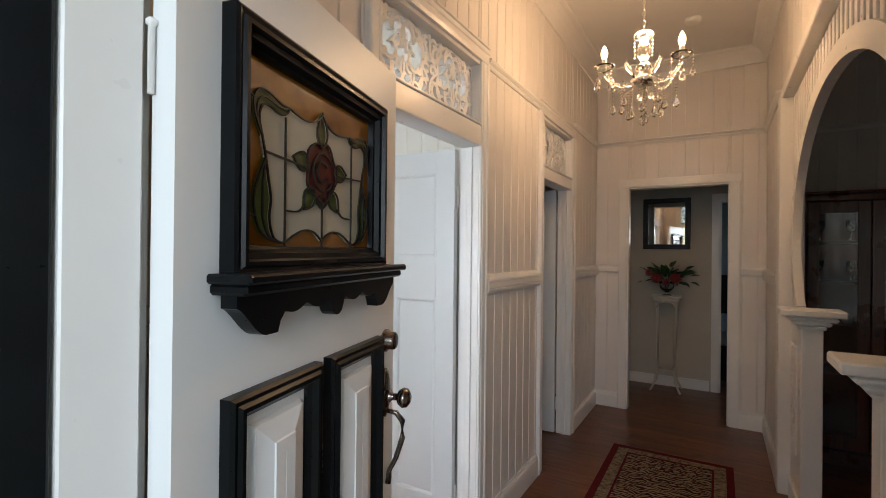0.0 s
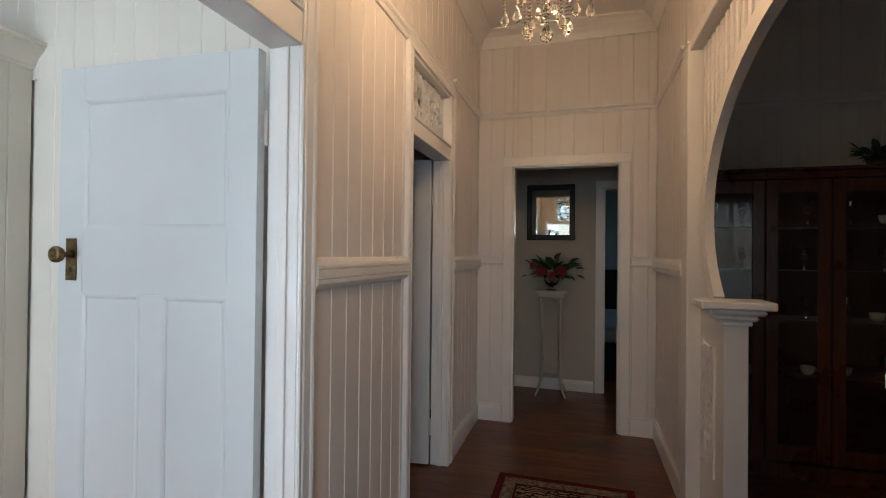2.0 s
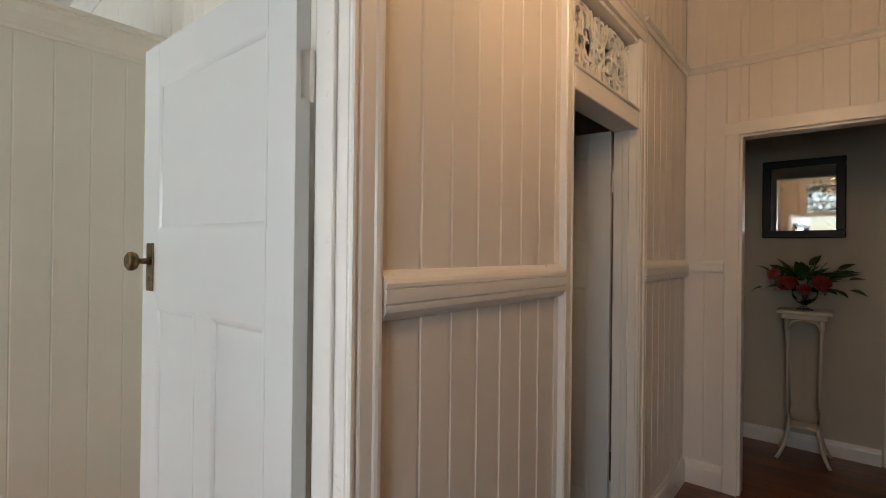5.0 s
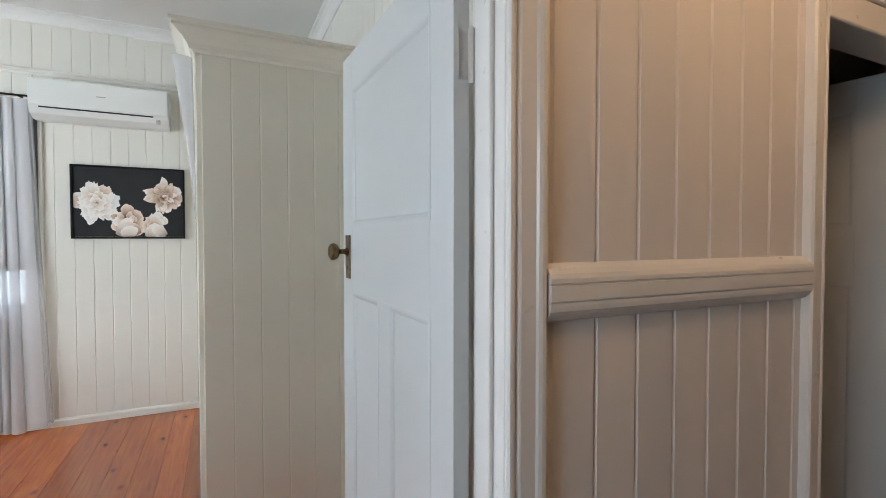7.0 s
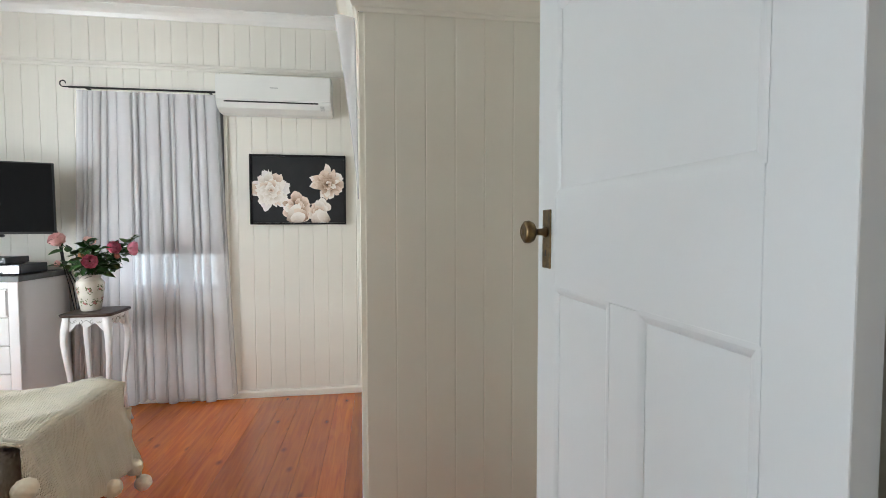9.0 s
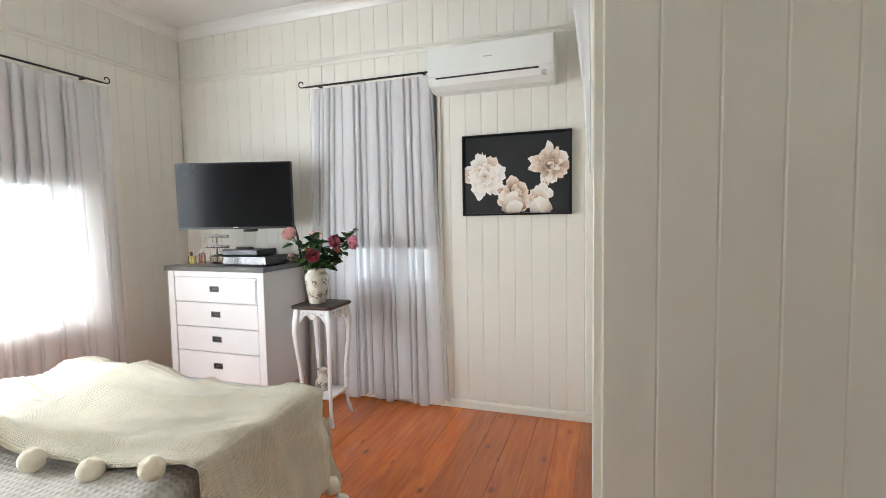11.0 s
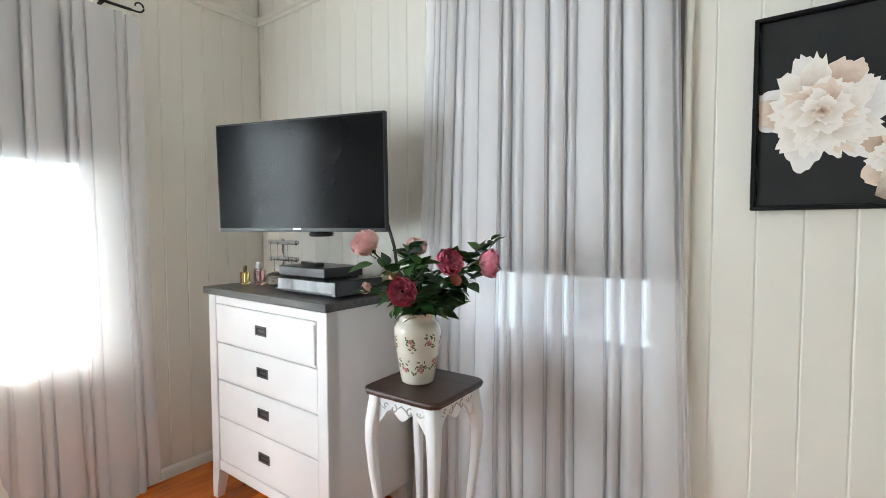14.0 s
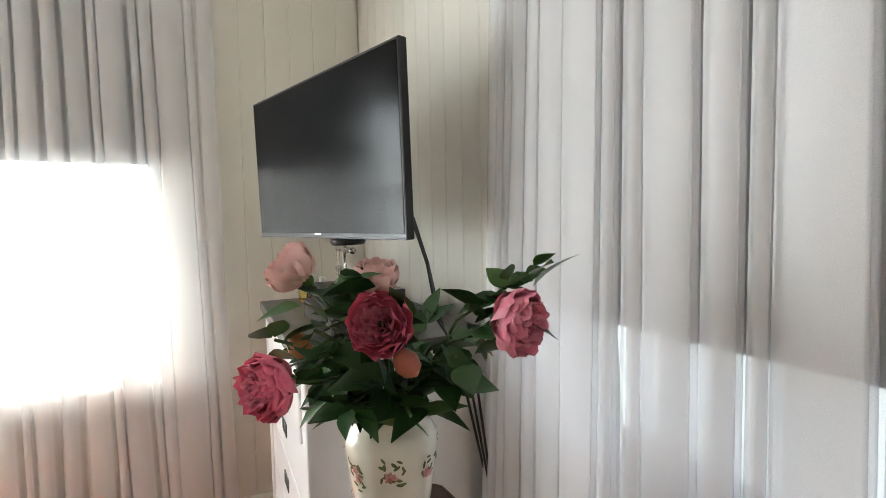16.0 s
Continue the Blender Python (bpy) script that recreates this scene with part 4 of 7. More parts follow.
    tube("pull_handle", [(0.762, -0.006, 1.03), (0.767, -0.034, 1.025), (0.773, -0.052, 1.00), (0.773, -0.052, 0.95), (0.769, -0.034, 0.89), (0.764, -0.014, 0.85), (0.762, -0.012, 0.815)], 0.008, BRONZE, e, 10, scales=[0.8, 1, 1.1, 1.1, 1, 0.9, 1.1])
    bm = bmesh.new()
    for z in (1.78, 0.25):
        add_lathe(bm, [(0.005, z - 0.05), (0.005, z + 0.048), (0.008, z + 0.050), (0.008, z + 0.056), (0.004, z + 0.060), (0, z + 0.061)], 12, (-0.006, 0.038, 0))
    finish("hinge", bm, TRIM_WHITE, e, True)
    return e


front_door()
e = tagged(base_empty("door_5", 0.13, 1.53, 0), "white front door frame with a black scrolled transom", "doorway", kind="structure")
bm = bmesh.new()
x0, x1 = FRONT[0] - 0.13, FRONT[1] - 0.13
add_box(bm, (x0 - 0.004, -0.046, 0), (x0 + 0.022, 0.052, 2.62), 0.003)
add_box(bm, (x1 - 0.022, -0.075, 0), (x1 + 0.004, 0.052, 2.62), 0.003)
add_box(bm, (x0 + 0.022, -0.075, 2.07), (x1 - 0.022, 0.052, 2.14), 0.003)
add_box(bm, (x0 + 0.022, -0.075, 2.598), (x1 - 0.022, 0.052, 2.624), 0.003)
add_moulding(bm, (x1, 0.05, 0), (x1, 0.05, 2.62), Y, FLAT_ARCHI)
add_moulding(bm, (x0 - 0.075, 0.05, 0), (x0 - 0.075, 0.05, 2.62), Y, [(u, 0.075 - v) for u, v in FLAT_ARCHI])
add_moulding(bm, (x0 - 0.075, 0.05, 2.62), (x1 + 0.075, 0.05, 2.62), Y, FLAT_ARCHI)
finish("jamb", bm, TRIM_WHITE, e)
bm = bmesh.new()
w, h = x1 - x0 - 0.044, 0.458
add_fret(bm, w, h, lambda x, y, z: Vector((x0 + 0.022 + x, -0.02 + z, 2.14 + y)), stroke=0.008)
finish("fretwork_panel", bm, BLACK_TRIM, e)


def lattice_screen(name, label, w, h, m, pitch=0.09):
    e = tagged(new(name), label, "screen door")
    e.matrix_basis = m
    bm = bmesh.new()
    for x0, x1, z0, z1 in ((0, 0.06, 0, h), (w - 0.06, w, 0, h), (0.06, w - 0.06, 0, 0.10), (0.06, w - 0.06, h - 0.06, h), (0.06, w - 0.06, 0.95, 1.03)):
        add_box(bm, (x0, -0.016, z0), (x1, 0.016, z1), 0.003)
    finish("frame", bm, BLACK_TRIM, e)
    bm = bmesh.new()
    sec = [(-0.003, -0.003), (0.003, -0.003), (0.003, 0.003), (-0.003, 0.003)]
    for z0, z1 in ((0.10, 0.95), (1.03, h - 0.06)):
        span = z1 - z0
        k = -span
        while k < w:
            for s in (1, -1):
                a, b = k, k + span
                lo, hi = max(a, 0.06), min(b, w - 0.06)
                if hi - lo > 0.02:
                    za, zb = z0 + (lo - a), z0 + (hi - a)
                    if s < 0:
                        za, zb = z1 - (lo - a), z1 - (hi - a)
                    add_sweep(bm, [(lo, 0.003 * s, za), (hi, 0.003 * s, zb)], sec, up=Vector((0, 1, 0)))
            k += pitch
    finish("lattice", bm, BLACK_TRIM, e)
    return e


lattice_screen("security_screen_door", "black metal security screen door folded back on the porch", 0.82, 2.05, pose(-0.372, 1.480, 0.01, 0, 0, 262))
lattice_screen("porch_gate", "black diamond lattice gate across the porch", 2.4, 2.3, pose(-1.1, -0.9, 0.0), pitch=0.12)


# ---------------------------------------------------------------- arched screen in the right-hand wall
def arch_screen():
    e = tagged(base_empty("arched_screen", 0.765, 3.69, 0), "white timber arched screen with slats and capped half posts", "archway", kind="structure")
    cy, cz, a, b = 0.012, 1.60, 1.05, 0.66
    bm = bmesh.new()
    for y0, y1 in ((1.17, 1.312), (-1.29, -1.15)):
        add_box(bm, (-0.078, y0, 0), (0.055, y1, 2.545), 0.006)
        add_box(bm, (-0.083, y0 - 0.004, 2.545), (0.060, y1 + 0.004, 2.558), 0.004)
    finish("pilaster", bm, TRIM_WHITE, e)
    # arch ring: a flat elliptical band that closes in to the caps
    bm = bmesh.new()
    ring = []
    n = 64
    for i in range(n + 1):
        u = -0.615 + (math.pi + 1.23) * i / n
        ring.append((cy + a * math.cos(u), cz + b * math.sin(u), cy + (a + 0.085) * math.cos(u), cz + (b + 0.085) * math.sin(u)))
    rows = []
    for y0, z0, y1, z1 in ring:
        rows.append([bm.verts.new((-0.020, y0, z0)), bm.verts.new((-0.020, y1, z1)), bm.verts.new((0.024, y1, z1)), bm.verts.new((0.024, y0, z0))])
    for p, q in zip(rows, rows[1:]):
        for j in range(4):
            bm.faces.new((p[j], p[(j + 1) % 4], q[(j + 1) % 4], q[j]))
    bm.faces.new(rows[0])
    bm.faces.new(rows[-1][::-1])
    finish("arch_band", bm, TRIM_WHITE, e)
    box("head_rail", (-0.070, -1.15, 2.50), (0.050, 1.17, 2.556), TRIM_WHITE, e, 0.005)
    sy = -1.12
    while sy < 1.16:
        u = abs(sy - cy) / (a + 0.085)
        low = cz + (b + 0.085) * math.sqrt(max(0, 1 - u * u)) - 0.012 if u < 1 else 1.21
        if 2.50 - low > 0.03:
            box("slat", (-0.008, sy - 0.019, low), (0.012, sy + 0.019, 2.50), TRIM_WHITE, e, 0.003)
        sy += 0.075
    for s, mid in ((1, 0.785), (-1, -0.670)):
        bm = bmesh.new()
        add_box(bm, (-0.013, mid - 0.046, 0), (0.083, mid + 0.046, 1.15), 0.004)
        finish("half_post", bm, TRIM_WHITE, e)
        y2, y3 = (mid + 0.046, 1.17) if s > 0 else (-1.15, mid - 0.046)
        bm = bmesh.new()
        add_box(bm, (-0.010, y2, 0), (0.045, y3, 1.15), 0.003)
        add_box(bm, (-0.022, y2, 0), (-0.010, y3, 0.14), 0.003)
        finish("low_panel", bm, TRIM_WHITE, e)
        bm = bmesh.new()
        add_fret(bm, 0.22, 0.62, lambda x, y, z: Vector((-0.012 + z, (y2 + y3) / 2 - 0.11 + x, 0.36 + y)), stroke=0.009, thick=0.008)
        finish("carved_panel", bm, TRIM_WHITE, e)
        bm = bmesh.new()
        for hx, hy, z0, z1, bev in ((0.062, 0.056, 1.105, 1.125, 0.004), (0.085, 0.066, 1.125, 1.150, 0.010), (0.112, 0.078, 1.150, 1.176, 0.010), (0.145, 0.092, 1.176, 1.212, 0.006)):
            add_box(bm, (0.033 - hx, mid - hy, z0), (0.033 + hx, mid + hy, z1), bev)
        finish("cap", bm, TRIM_WHITE, e)
    return e


arch_screen()


# ---------------------------------------------------------------- chandelier
def chandelier(x, y):
    e = tagged(base_empty("chandelier", x, y, 2.165), "lit crystal chandelier with candle bulbs and hanging drops", "chandelier")
    lathe("ceiling_rose", [(0.055, HZ - 2.17), (0.055, HZ - 2.17 - 0.02), (0.02, HZ - 2.17 - 0.035), (0, HZ - 2.17 - 0.035)], CHROME, e, 20)
    bm = bmesh.new()
    z = 0.483
    k = 0
    while z < HZ - 2.17 - 0.03:
        pts = [(0.008 * math.cos(t) * (1 if k % 2 else 0), 0.008 * math.cos(t) * (0 if k % 2 else 1), z + 0.017 + 0.017 * math.sin(t)) for t in [2 * math.pi * i / 10 for i in range(10)]]
        add_sweep(bm, pts, circle(0.0022, 5), closed=True, up=Vector((0.3, 0.4, 0.2)))
        z += 0.028
        k += 1
    finish("chain", bm, CHROME, e, True)
    lathe("crystal_column", [(0.0, 0.55), (0.045, 0.545), (0.052, 0.535), (0.045, 0.525), (0.022, 0.515), (0.018, 0.49), (0.030, 0.47), (0.036, 0.44), (0.030, 0.41), (0.018, 0.39), (0.020, 0.37), (0.040, 0.35), (0.048, 0.32), (0.040, 0.29), (0.022, 0.275), (0, 0.27)], CRYSTAL, e, 12, smooth=False)
    lathe("bowl", [(0, 0.235), (0.030, 0.238), (0.055, 0.252), (0.064, 0.272), (0.060, 0.275), (0.020, 0.272), (0, 0.272)], CHROME, e, 20)
    for k in range(3):
        a = radians(92 + 120 * k)
        c, s = math.cos(a), math.sin(a)
        path = [(c * r, s * r, z) for r, z in ((0.03, 0.268), (0.07, 0.240), (0.12, 0.232), (0.165, 0.250), (0.195, 0.285), (0.205, 0.315))]
        tube("arm", path, 0.0075, CRYSTAL, e, 8)
        leafp = [(c * r, s * r, z) for r, z in ((0.045, 0.28), (0.075, 0.33), (0.095, 0.365), (0.085, 0.385))]
        tube("crystal_leaf", leafp, 0.012, CRYSTAL, e, 6, scales=[0.5, 1, 0.9, 0.3])
        lathe("bobeche", [(0.0, 0.318), (0.030, 0.322), (0.048, 0.336), (0.052, 0.345), (0.047, 0.342), (0.028, 0.328), (0, 0.326)], CRYSTAL, e, 16, at=(c * 0.205, s * 0.205, 0))
        lathe("candle_sleeve", [(0.011, 0.326), (0.011, 0.385), (0.0, 0.386)], WHITE_PLASTIC, e, 12, at=(c * 0.205, s * 0.205, 0))
        lathe("bulb", [(0.008, 0.386), (0.014, 0.402), (0.0165, 0.418), (0.014, 0.438), (0.007, 0.458), (0.0, 0.470)], BULB, e, 12, at=(c * 0.205, s * 0.205, 0))
        bm = bmesh.new()
        for m in range(4):
            b = a + radians(90 * m + 30)
            px, py = c * 0.205 + 0.046 * math.cos(b), s * 0.205 + 0.046 * math.sin(b)
            for i in range(4):
                add_lathe(bm, [(0, 0.332 - 0.016 * i), (0.007, 0.326 - 0.016 * i), (0, 0.320 - 0.016 * i)], 6, (px, py, 0))
            add_lathe(bm, [(0, 0.268), (0.008, 0.255), (0.015, 0.233), (0.010, 0.216), (0, 0.214)], 6, (px, py, 0))
        finish("crystal_drops", bm, CRYSTAL, e, kind="stuff")
        bm = bmesh.new()
        for rr, low, da in ((0.115, 0.13, 0), (0.062, 0.10, 0), (0.150, 0.15, 0.5), (0.150, 0.15, -0.5), (0.09, 0.12, 1.05)):
            px, py = rr * math.cos(a + da), rr * math.sin(a + da)
            i, zz = 0, 0.236
            while zz > low:
                add_lathe(bm, [(0, zz), (0.0072, zz - 0.006), (0, zz - 0.012)], 6, (px, py, 0))
                zz -= 0.016
            add_lathe(bm, [(0, low), (0.009, low - 0.015), (0.017, low - 0.042), (0.012, low - 0.058), (0, low - 0.068)], 6, (px, py, 0))
        for i in range(12):
            u = i / 11
            r0 = 0.062 + 0.135 * u
            add_lathe(bm, [(0, 0.008), (0.008, 0), (0, -0.008)], 6, (c * r0, s * r0, 0.225 - 0.055 * math.sin(math.pi * u) + 0.09 * u * u))
        for i in range(7):
            add_lathe(bm, [(0, 0.006), (0.0055, 0), (0, -0.006)], 6, (c * 0.048, s * 0.048, 0.53 - 0.022 * i))
        finish("crystal_chain", bm, CRYSTAL, e, kind="stuff")
    lathe("bottom_ball", [(0, 0.068), (0.012, 0.062), (0.022, 0.042), (0.024, 0.030), (0.018, 0.012), (0, 0.0)], CRYSTAL, e, 8, smooth=False)
    bm = bmesh.new()
    for i in range(10):
        add_lathe(bm, [(0, 0.235 - 0.016 * i), (0.007, 0.228 - 0.016 * i), (0, 0.221 - 0.016 * i)], 6)
    finish("crystal_chain", bm, CRYSTAL, e, kind="stuff")
    for part in e.children:
        if not part.name.startswith(("chain", "ceiling_rose")):
            for v in part.data.vertices:
                v.co.z *= 0.87
    return e


chandelier(0.02, 3.81)
tagged(lathe("smoke_alarm", [(0.055, 0), (0.055, -0.02), (0.045, -0.034), (0, -0.036)], WHITE_PLASTIC, n=24, at=(0.18, 5.2, HZ)), "white plastic smoke alarm on the ceiling", "smoke alarm")


# ---------------------------------------------------------------- hall and rooms beyond
def rug():
    """A woven runner with a dark red border and a patterned field."""
    e = tagged(base_empty("hall_rug", 0.06, 4.10, 0.001), "dark patterned woven hall rug with a red border on the boards", "rug")
    m = bpy.data.materials.new("woven_rug_pattern")
    m.use_nodes = True
    n, links = m.node_tree.nodes, m.node_tree.links
    b = n["Principled BSDF"]
    b.inputs["Roughness"].default_value, b.inputs["Specular IOR Level"].default_value = 0.95, 0.1
    tc = n.new("ShaderNodeTexCoord")
    fold = n.new("ShaderNodeVectorMath")
    fold.operation = "ABSOLUTE"
    links.new(tc.outputs["Object"], fold.inputs[0])
    vor = n.new("ShaderNodeTexVoronoi")
    vor.feature, vor.inputs["Scale"].default_value = "SMOOTH_F1", 34
    links.new(fold.outputs[0], vor.inputs[0])
    wave = n.new("ShaderNodeTexWave")
    wave.wave_type, wave.inputs["Scale"].default_value, wave.inputs["Distortion"].default_value = "RINGS", 12, 12
    links.new(fold.outputs[0], wave.inputs[0])
    mul = n.new("ShaderNodeMath")
    mul.operation = "MULTIPLY"
    links.new(vor.outputs["Distance"], mul.inputs[0])
    links.new(wave.outputs["Fac"], mul.inputs[1])
    ramp = n.new("ShaderNodeValToRGB")
    cr = ramp.color_ramp
    cr.interpolation = "CONSTANT"
    cr.elements[0].color, cr.elements[1].color = (0.016, 0.013, 0.012, 1), (0.24, 0.19, 0.125, 1)
    cr.elements[1].position = 0.22
    red = cr.elements.new(0.12)
    red.color = (0.10, 0.010, 0.012, 1)
    links.new(mul.outputs[0], ramp.inputs[0])
    links.new(ramp.outputs[0], b.inputs["Base Color"])
    pile = n.new("ShaderNodeTexNoise")
    pile.inputs["Scale"].default_value = 400
    links.new(tc.outputs["Object"], pile.inputs[0])
    bump = n.new("ShaderNodeBump")
    bump.inputs["Strength"].default_value = 0.5
    links.new(pile.outputs[0], bump.inputs["Height"])
    links.new(bump.outputs[0], b.inputs["Normal"])
    border = material("dark_red_wool", (0.10, 0.010, 0.014), rough=0.95, spec=0.1, vary=0.2, scale=60, grain=0.5, grain_scale=400)
    band = material("fawn_wool_band", (0.26, 0.20, 0.13), rough=0.95, spec=0.1, vary=0.45, scale=45, color2=(0.03, 0.02, 0.018), grain=0.5, grain_scale=400)
    W, L = 0.40, 1.0
    box("field", (-W + 0.13, -L + 0.13, 0), (W - 0.13, L - 0.13, 0.009), m, e, 0.002)
    for nm, mat, o, i, h in (("border", border, 0.0, 0.045, 0.009), ("border", band, 0.0455, 0.115, 0.0085), ("border", border, 0.1155, 0.1295, 0.009)):
        bm = bmesh.new()
        for x0, x1, y0, y1 in ((-W + o, W - o, -L + o, -L + i), (-W + o, W - o, L - i, L - o), (-W + o, -W + i, -L + i, L - i), (W - i, W - o, -L + i, L - i)):
            add_box(bm, (x0, y0, 0), (x1, y1, h), 0.001)
        finish(nm, bm, mat, e)
    bm = bmesh.new()
    for s in (-1, 1):
        for k in range(80):
            x = -W + 0.005 + k * (2 * W - 0.01) / 79
            add_box(bm, (x - 0.0015, min(s * L, s * (L + 0.03)), 0.0), (x + 0.0015, max(s * L, s * (L + 0.03)), 0.003))
    finish("fringe", bm, band, e, kind="stuff")


rug()


def petal_mesh(name, length, width, cup, mat, nu=7, nv=6, curl=0.25, seed=0):
    """A cupped petal with a wavy rim, base at the origin, rising along z and leaning to +x."""
    rnd = random.Random(seed)
    bm = bmesh.new()
    ph = rnd.uniform(0, 6)
    grid = []
    for i in range(nv + 1):
        v = i / nv
        row = []
        for j in range(nu + 1):
            u = j / nu * 2 - 1
            half = width / 2 * (math.sin(math.pi * min(1, 0.12 + 0.60 * v ** 0.8)) ** 0.7)
            z = length * v * (1 - 0.10 * u * u * v) + (0.07 * length * math.sin(6 * u + ph) * v ** 3) - 0.10 * length * max(0.0, v - 0.8)
            x = cup * math.sin(v * 2.1) * length - curl * length * v ** 3 * -0.4 - 0.55 * half * u * u * v + 0.06 * length * math.sin(7 * u + 2 * ph) * v ** 4
            row.append(bm.verts.new((x, half * u, z)))
        grid.append(row)
    for i in range(nv):
        for j in range(nu):
            bm.faces.new((grid[i][j], grid[i][j + 1], grid[i + 1][j + 1], grid[i + 1][j]))
    for f in bm.faces:
        f.smooth = True
    me = bpy.data.meshes.new(name)
    bm.to_mesh(me)
    bm.free()
    me.materials.append(mat)
    return me


def leaf_mesh(name, length, width, mat, droop=0.3, fold=0.25):
    bm = bmesh.new()
    rows = []
    for i in range(7):
        v = i / 6
        half = width / 2 * math.sin(math.pi * v ** 0.75) if 0 < i < 6 else 0.0006
        y, z = length * v, -droop * length * v * v
        rows.append([bm.verts.new((-half, y, z + half * fold)), bm.verts.new((0, y, z)), bm.verts.new((half, y, z + half * fold))])
    for a, b in zip(rows, rows[1:]):
        for j in range(2):
            bm.faces.new((a[j], a[j + 1], b[j + 1], b[j]))
    for f in bm.faces:
        f.smooth = True
    me = bpy.data.meshes.new(name)
    bm.to_mesh(me)
    bm.free()
    me.materials.append(mat)
    return me


LEAF_DARK = material("dark_glossy_leaf", (0.030, 0.098, 0.020), rough=0.38, vary=0.25, scale=30, per_object=0.45)
LEAF_FRESH = material("fresh_green_leaf", (0.055, 0.13, 0.020), rough=0.45, vary=0.2, scale=30, per_object=0.3)
STEM = material("green_stem", (0.05, 0.09, 0.025), rough=0.6)


def bloom(parent, at, way, size, mat, heart, seed, open_=1.0):
    """A full peony: rings of cupped petals round a ruffled heart."""
    rnd = random.Random(seed)
    z = Vector(way).normalized()
    q = z.to_track_quat("Z", "Y").to_matrix().to_4x4()
    base = Matrix.Translation(at) @ q
    rings = ((6, 0.92, 1.05, 0.50, 24, mat), (7, 1.0, 0.95, 0.44, 14, mat), (7, 1.02, 0.80, 0.34, 7, mat), (8, 0.98, 0.55, 0.26, 3, heart), (8, 0.92, 0.42, 0.16, 0, heart), (7, 0.86, 0.34, 0.06, -2, heart))
    for k, (n, ln, wd, cup, lean, mt) in enumerate(rings):
        me = petal_mesh("petal", size * ln * 0.62, size * wd * 0.72, cup, mt, seed=seed * 7 + k)
        for i in range(n):
            ob = new("petal", me)
            ob.parent = parent
            ob.matrix_basis = base @ pose(0, 0, 0, 0, 0, 360 / n * (i + 0.5 * (k % 2)) + rnd.uniform(-9, 9)) @ pose(size * 0.03, 0, 0, rnd.uniform(-6, 6), lean * open_ + rnd.uniform(-5, 5), 0)
    lathe("calyx", [(0, -0.02 * 1), (size * 0.10, -0.008), (size * 0.13, 0.006), (size * 0.08, 0.02), (0, 0.02)], LEAF_FRESH, parent, 8, m=base)


def pedestal_stand():
    e = tagged(base_empty("plant_stand", -0.13, 6.93, 0), "tall slender white turned plant stand against the grey wall", "plant stand")
    paint = material("ivory_stand_paint", (0.66, 0.62, 0.54), rough=0.4, vary=0.06)
    bm = bmesh.new()
    add_box(bm, (-0.155, -0.13, 1.02), (0.155, 0.13, 1.045), 0.008, segments=2)
    add_box(bm, (-0.125, -0.105, 0.985), (0.125, 0.105, 1.02), 0.004)
    finish("top", bm, paint, e)
    for sx in (-1, 1):
        for sy in (-1, 1):
            pts = [(sx * 0.100, sy * 0.085, 0.99), (sx * 0.092, sy * 0.08, 0.80), (sx * 0.082, sy * 0.07, 0.40), (sx * 0.085, sy * 0.072, 0.22), (sx * 0.105, sy * 0.09, 0.10), (sx * 0.135, sy * 0.115, 0.03), (sx * 0.148, sy * 0.125, 0.009)]
            tube("leg", pts, 0.012, paint, e, 8, scales=[1.1, 0.8, 1.0, 1.2, 1.0, 0.9, 0.9])
    box("shelf", (-0.085, -0.072, 0.225), (0.085, 0.072, 0.24), paint, e, 0.003)
    for s in (-1, 1):
        tube("bracket", [(s * 0.10, -0.085, 0.90), (s * 0.07, -0.09, 0.965), (0, -0.092, 0.985)], 0.008, paint, e, 6)
    v = tagged(base_empty("glass_vase", -0.13, 6.93, 1.046), "footed clear glass bowl vase on the plant stand", "vase")
    lathe("bowl", [(0.05, 0), (0.048, 0.006), (0.012, 0.02), (0.014, 0.035), (0.05, 0.055), (0.072, 0.09), (0.075, 0.13), (0.082, 0.15), (0.079, 0.15), (0.070, 0.12), (0.062, 0.085), (0, 0.05)], CLEAR, v, 20)
    f = tagged(base_empty("rose_bouquet", -0.13, 6.93, 1.16), "pink and coral artificial roses with dark foliage", "flowers")
    coral = material("coral_petal", (0.55, 0.075, 0.085), rough=0.6, vary=0.15)
    pinkc = material("faded_pink_petal", (0.50, 0.16, 0.17), rough=0.6, vary=0.15)
    rnd = random.Random(11)
    for k, (x, y, z, s) in enumerate(((-0.085, -0.07, 0.055, 0.11), (0.085, -0.08, 0.06, 0.11), (-0.16, -0.03, 0.12, 0.085), (0.0, -0.05, 0.02, 0.08))):
        bloom(f, (x, y, z), (x * 2, -0.6, 0.35), s, coral if k < 2 else pinkc, coral, 40 + k)
    me = leaf_mesh("leaf", 0.10, 0.045, LEAF_DARK)
    for i in range(80):
        a, el = rnd.uniform(0, 6.283), rnd.uniform(-0.2, 1.4)
        r = rnd.uniform(0.05, 0.20)
        ob = new("leaf", me)
        ob.parent = f
        ob.matrix_basis = pose(r * 1.5 * math.cos(a) * math.cos(el), r * 0.6 * math.sin(a) * math.cos(el), 0.05 + r * math.sin(el) * 0.8, math.degrees(el), rnd.uniform(-40, 40), math.degrees(a) - 90)
    bm = bmesh.new()
    for i in range(9):
        a = i * 0.7
        add_sweep(bm, [(0, 0, -0.08), (0.03 * math.cos(a), 0.02 * math.sin(a), 0.02), (0.12 * math.cos(a), 0.07 * math.sin(a), 0.11)], circle(0.003, 5))
    finish("stems", bm, STEM, f, True)


pedestal_stand()

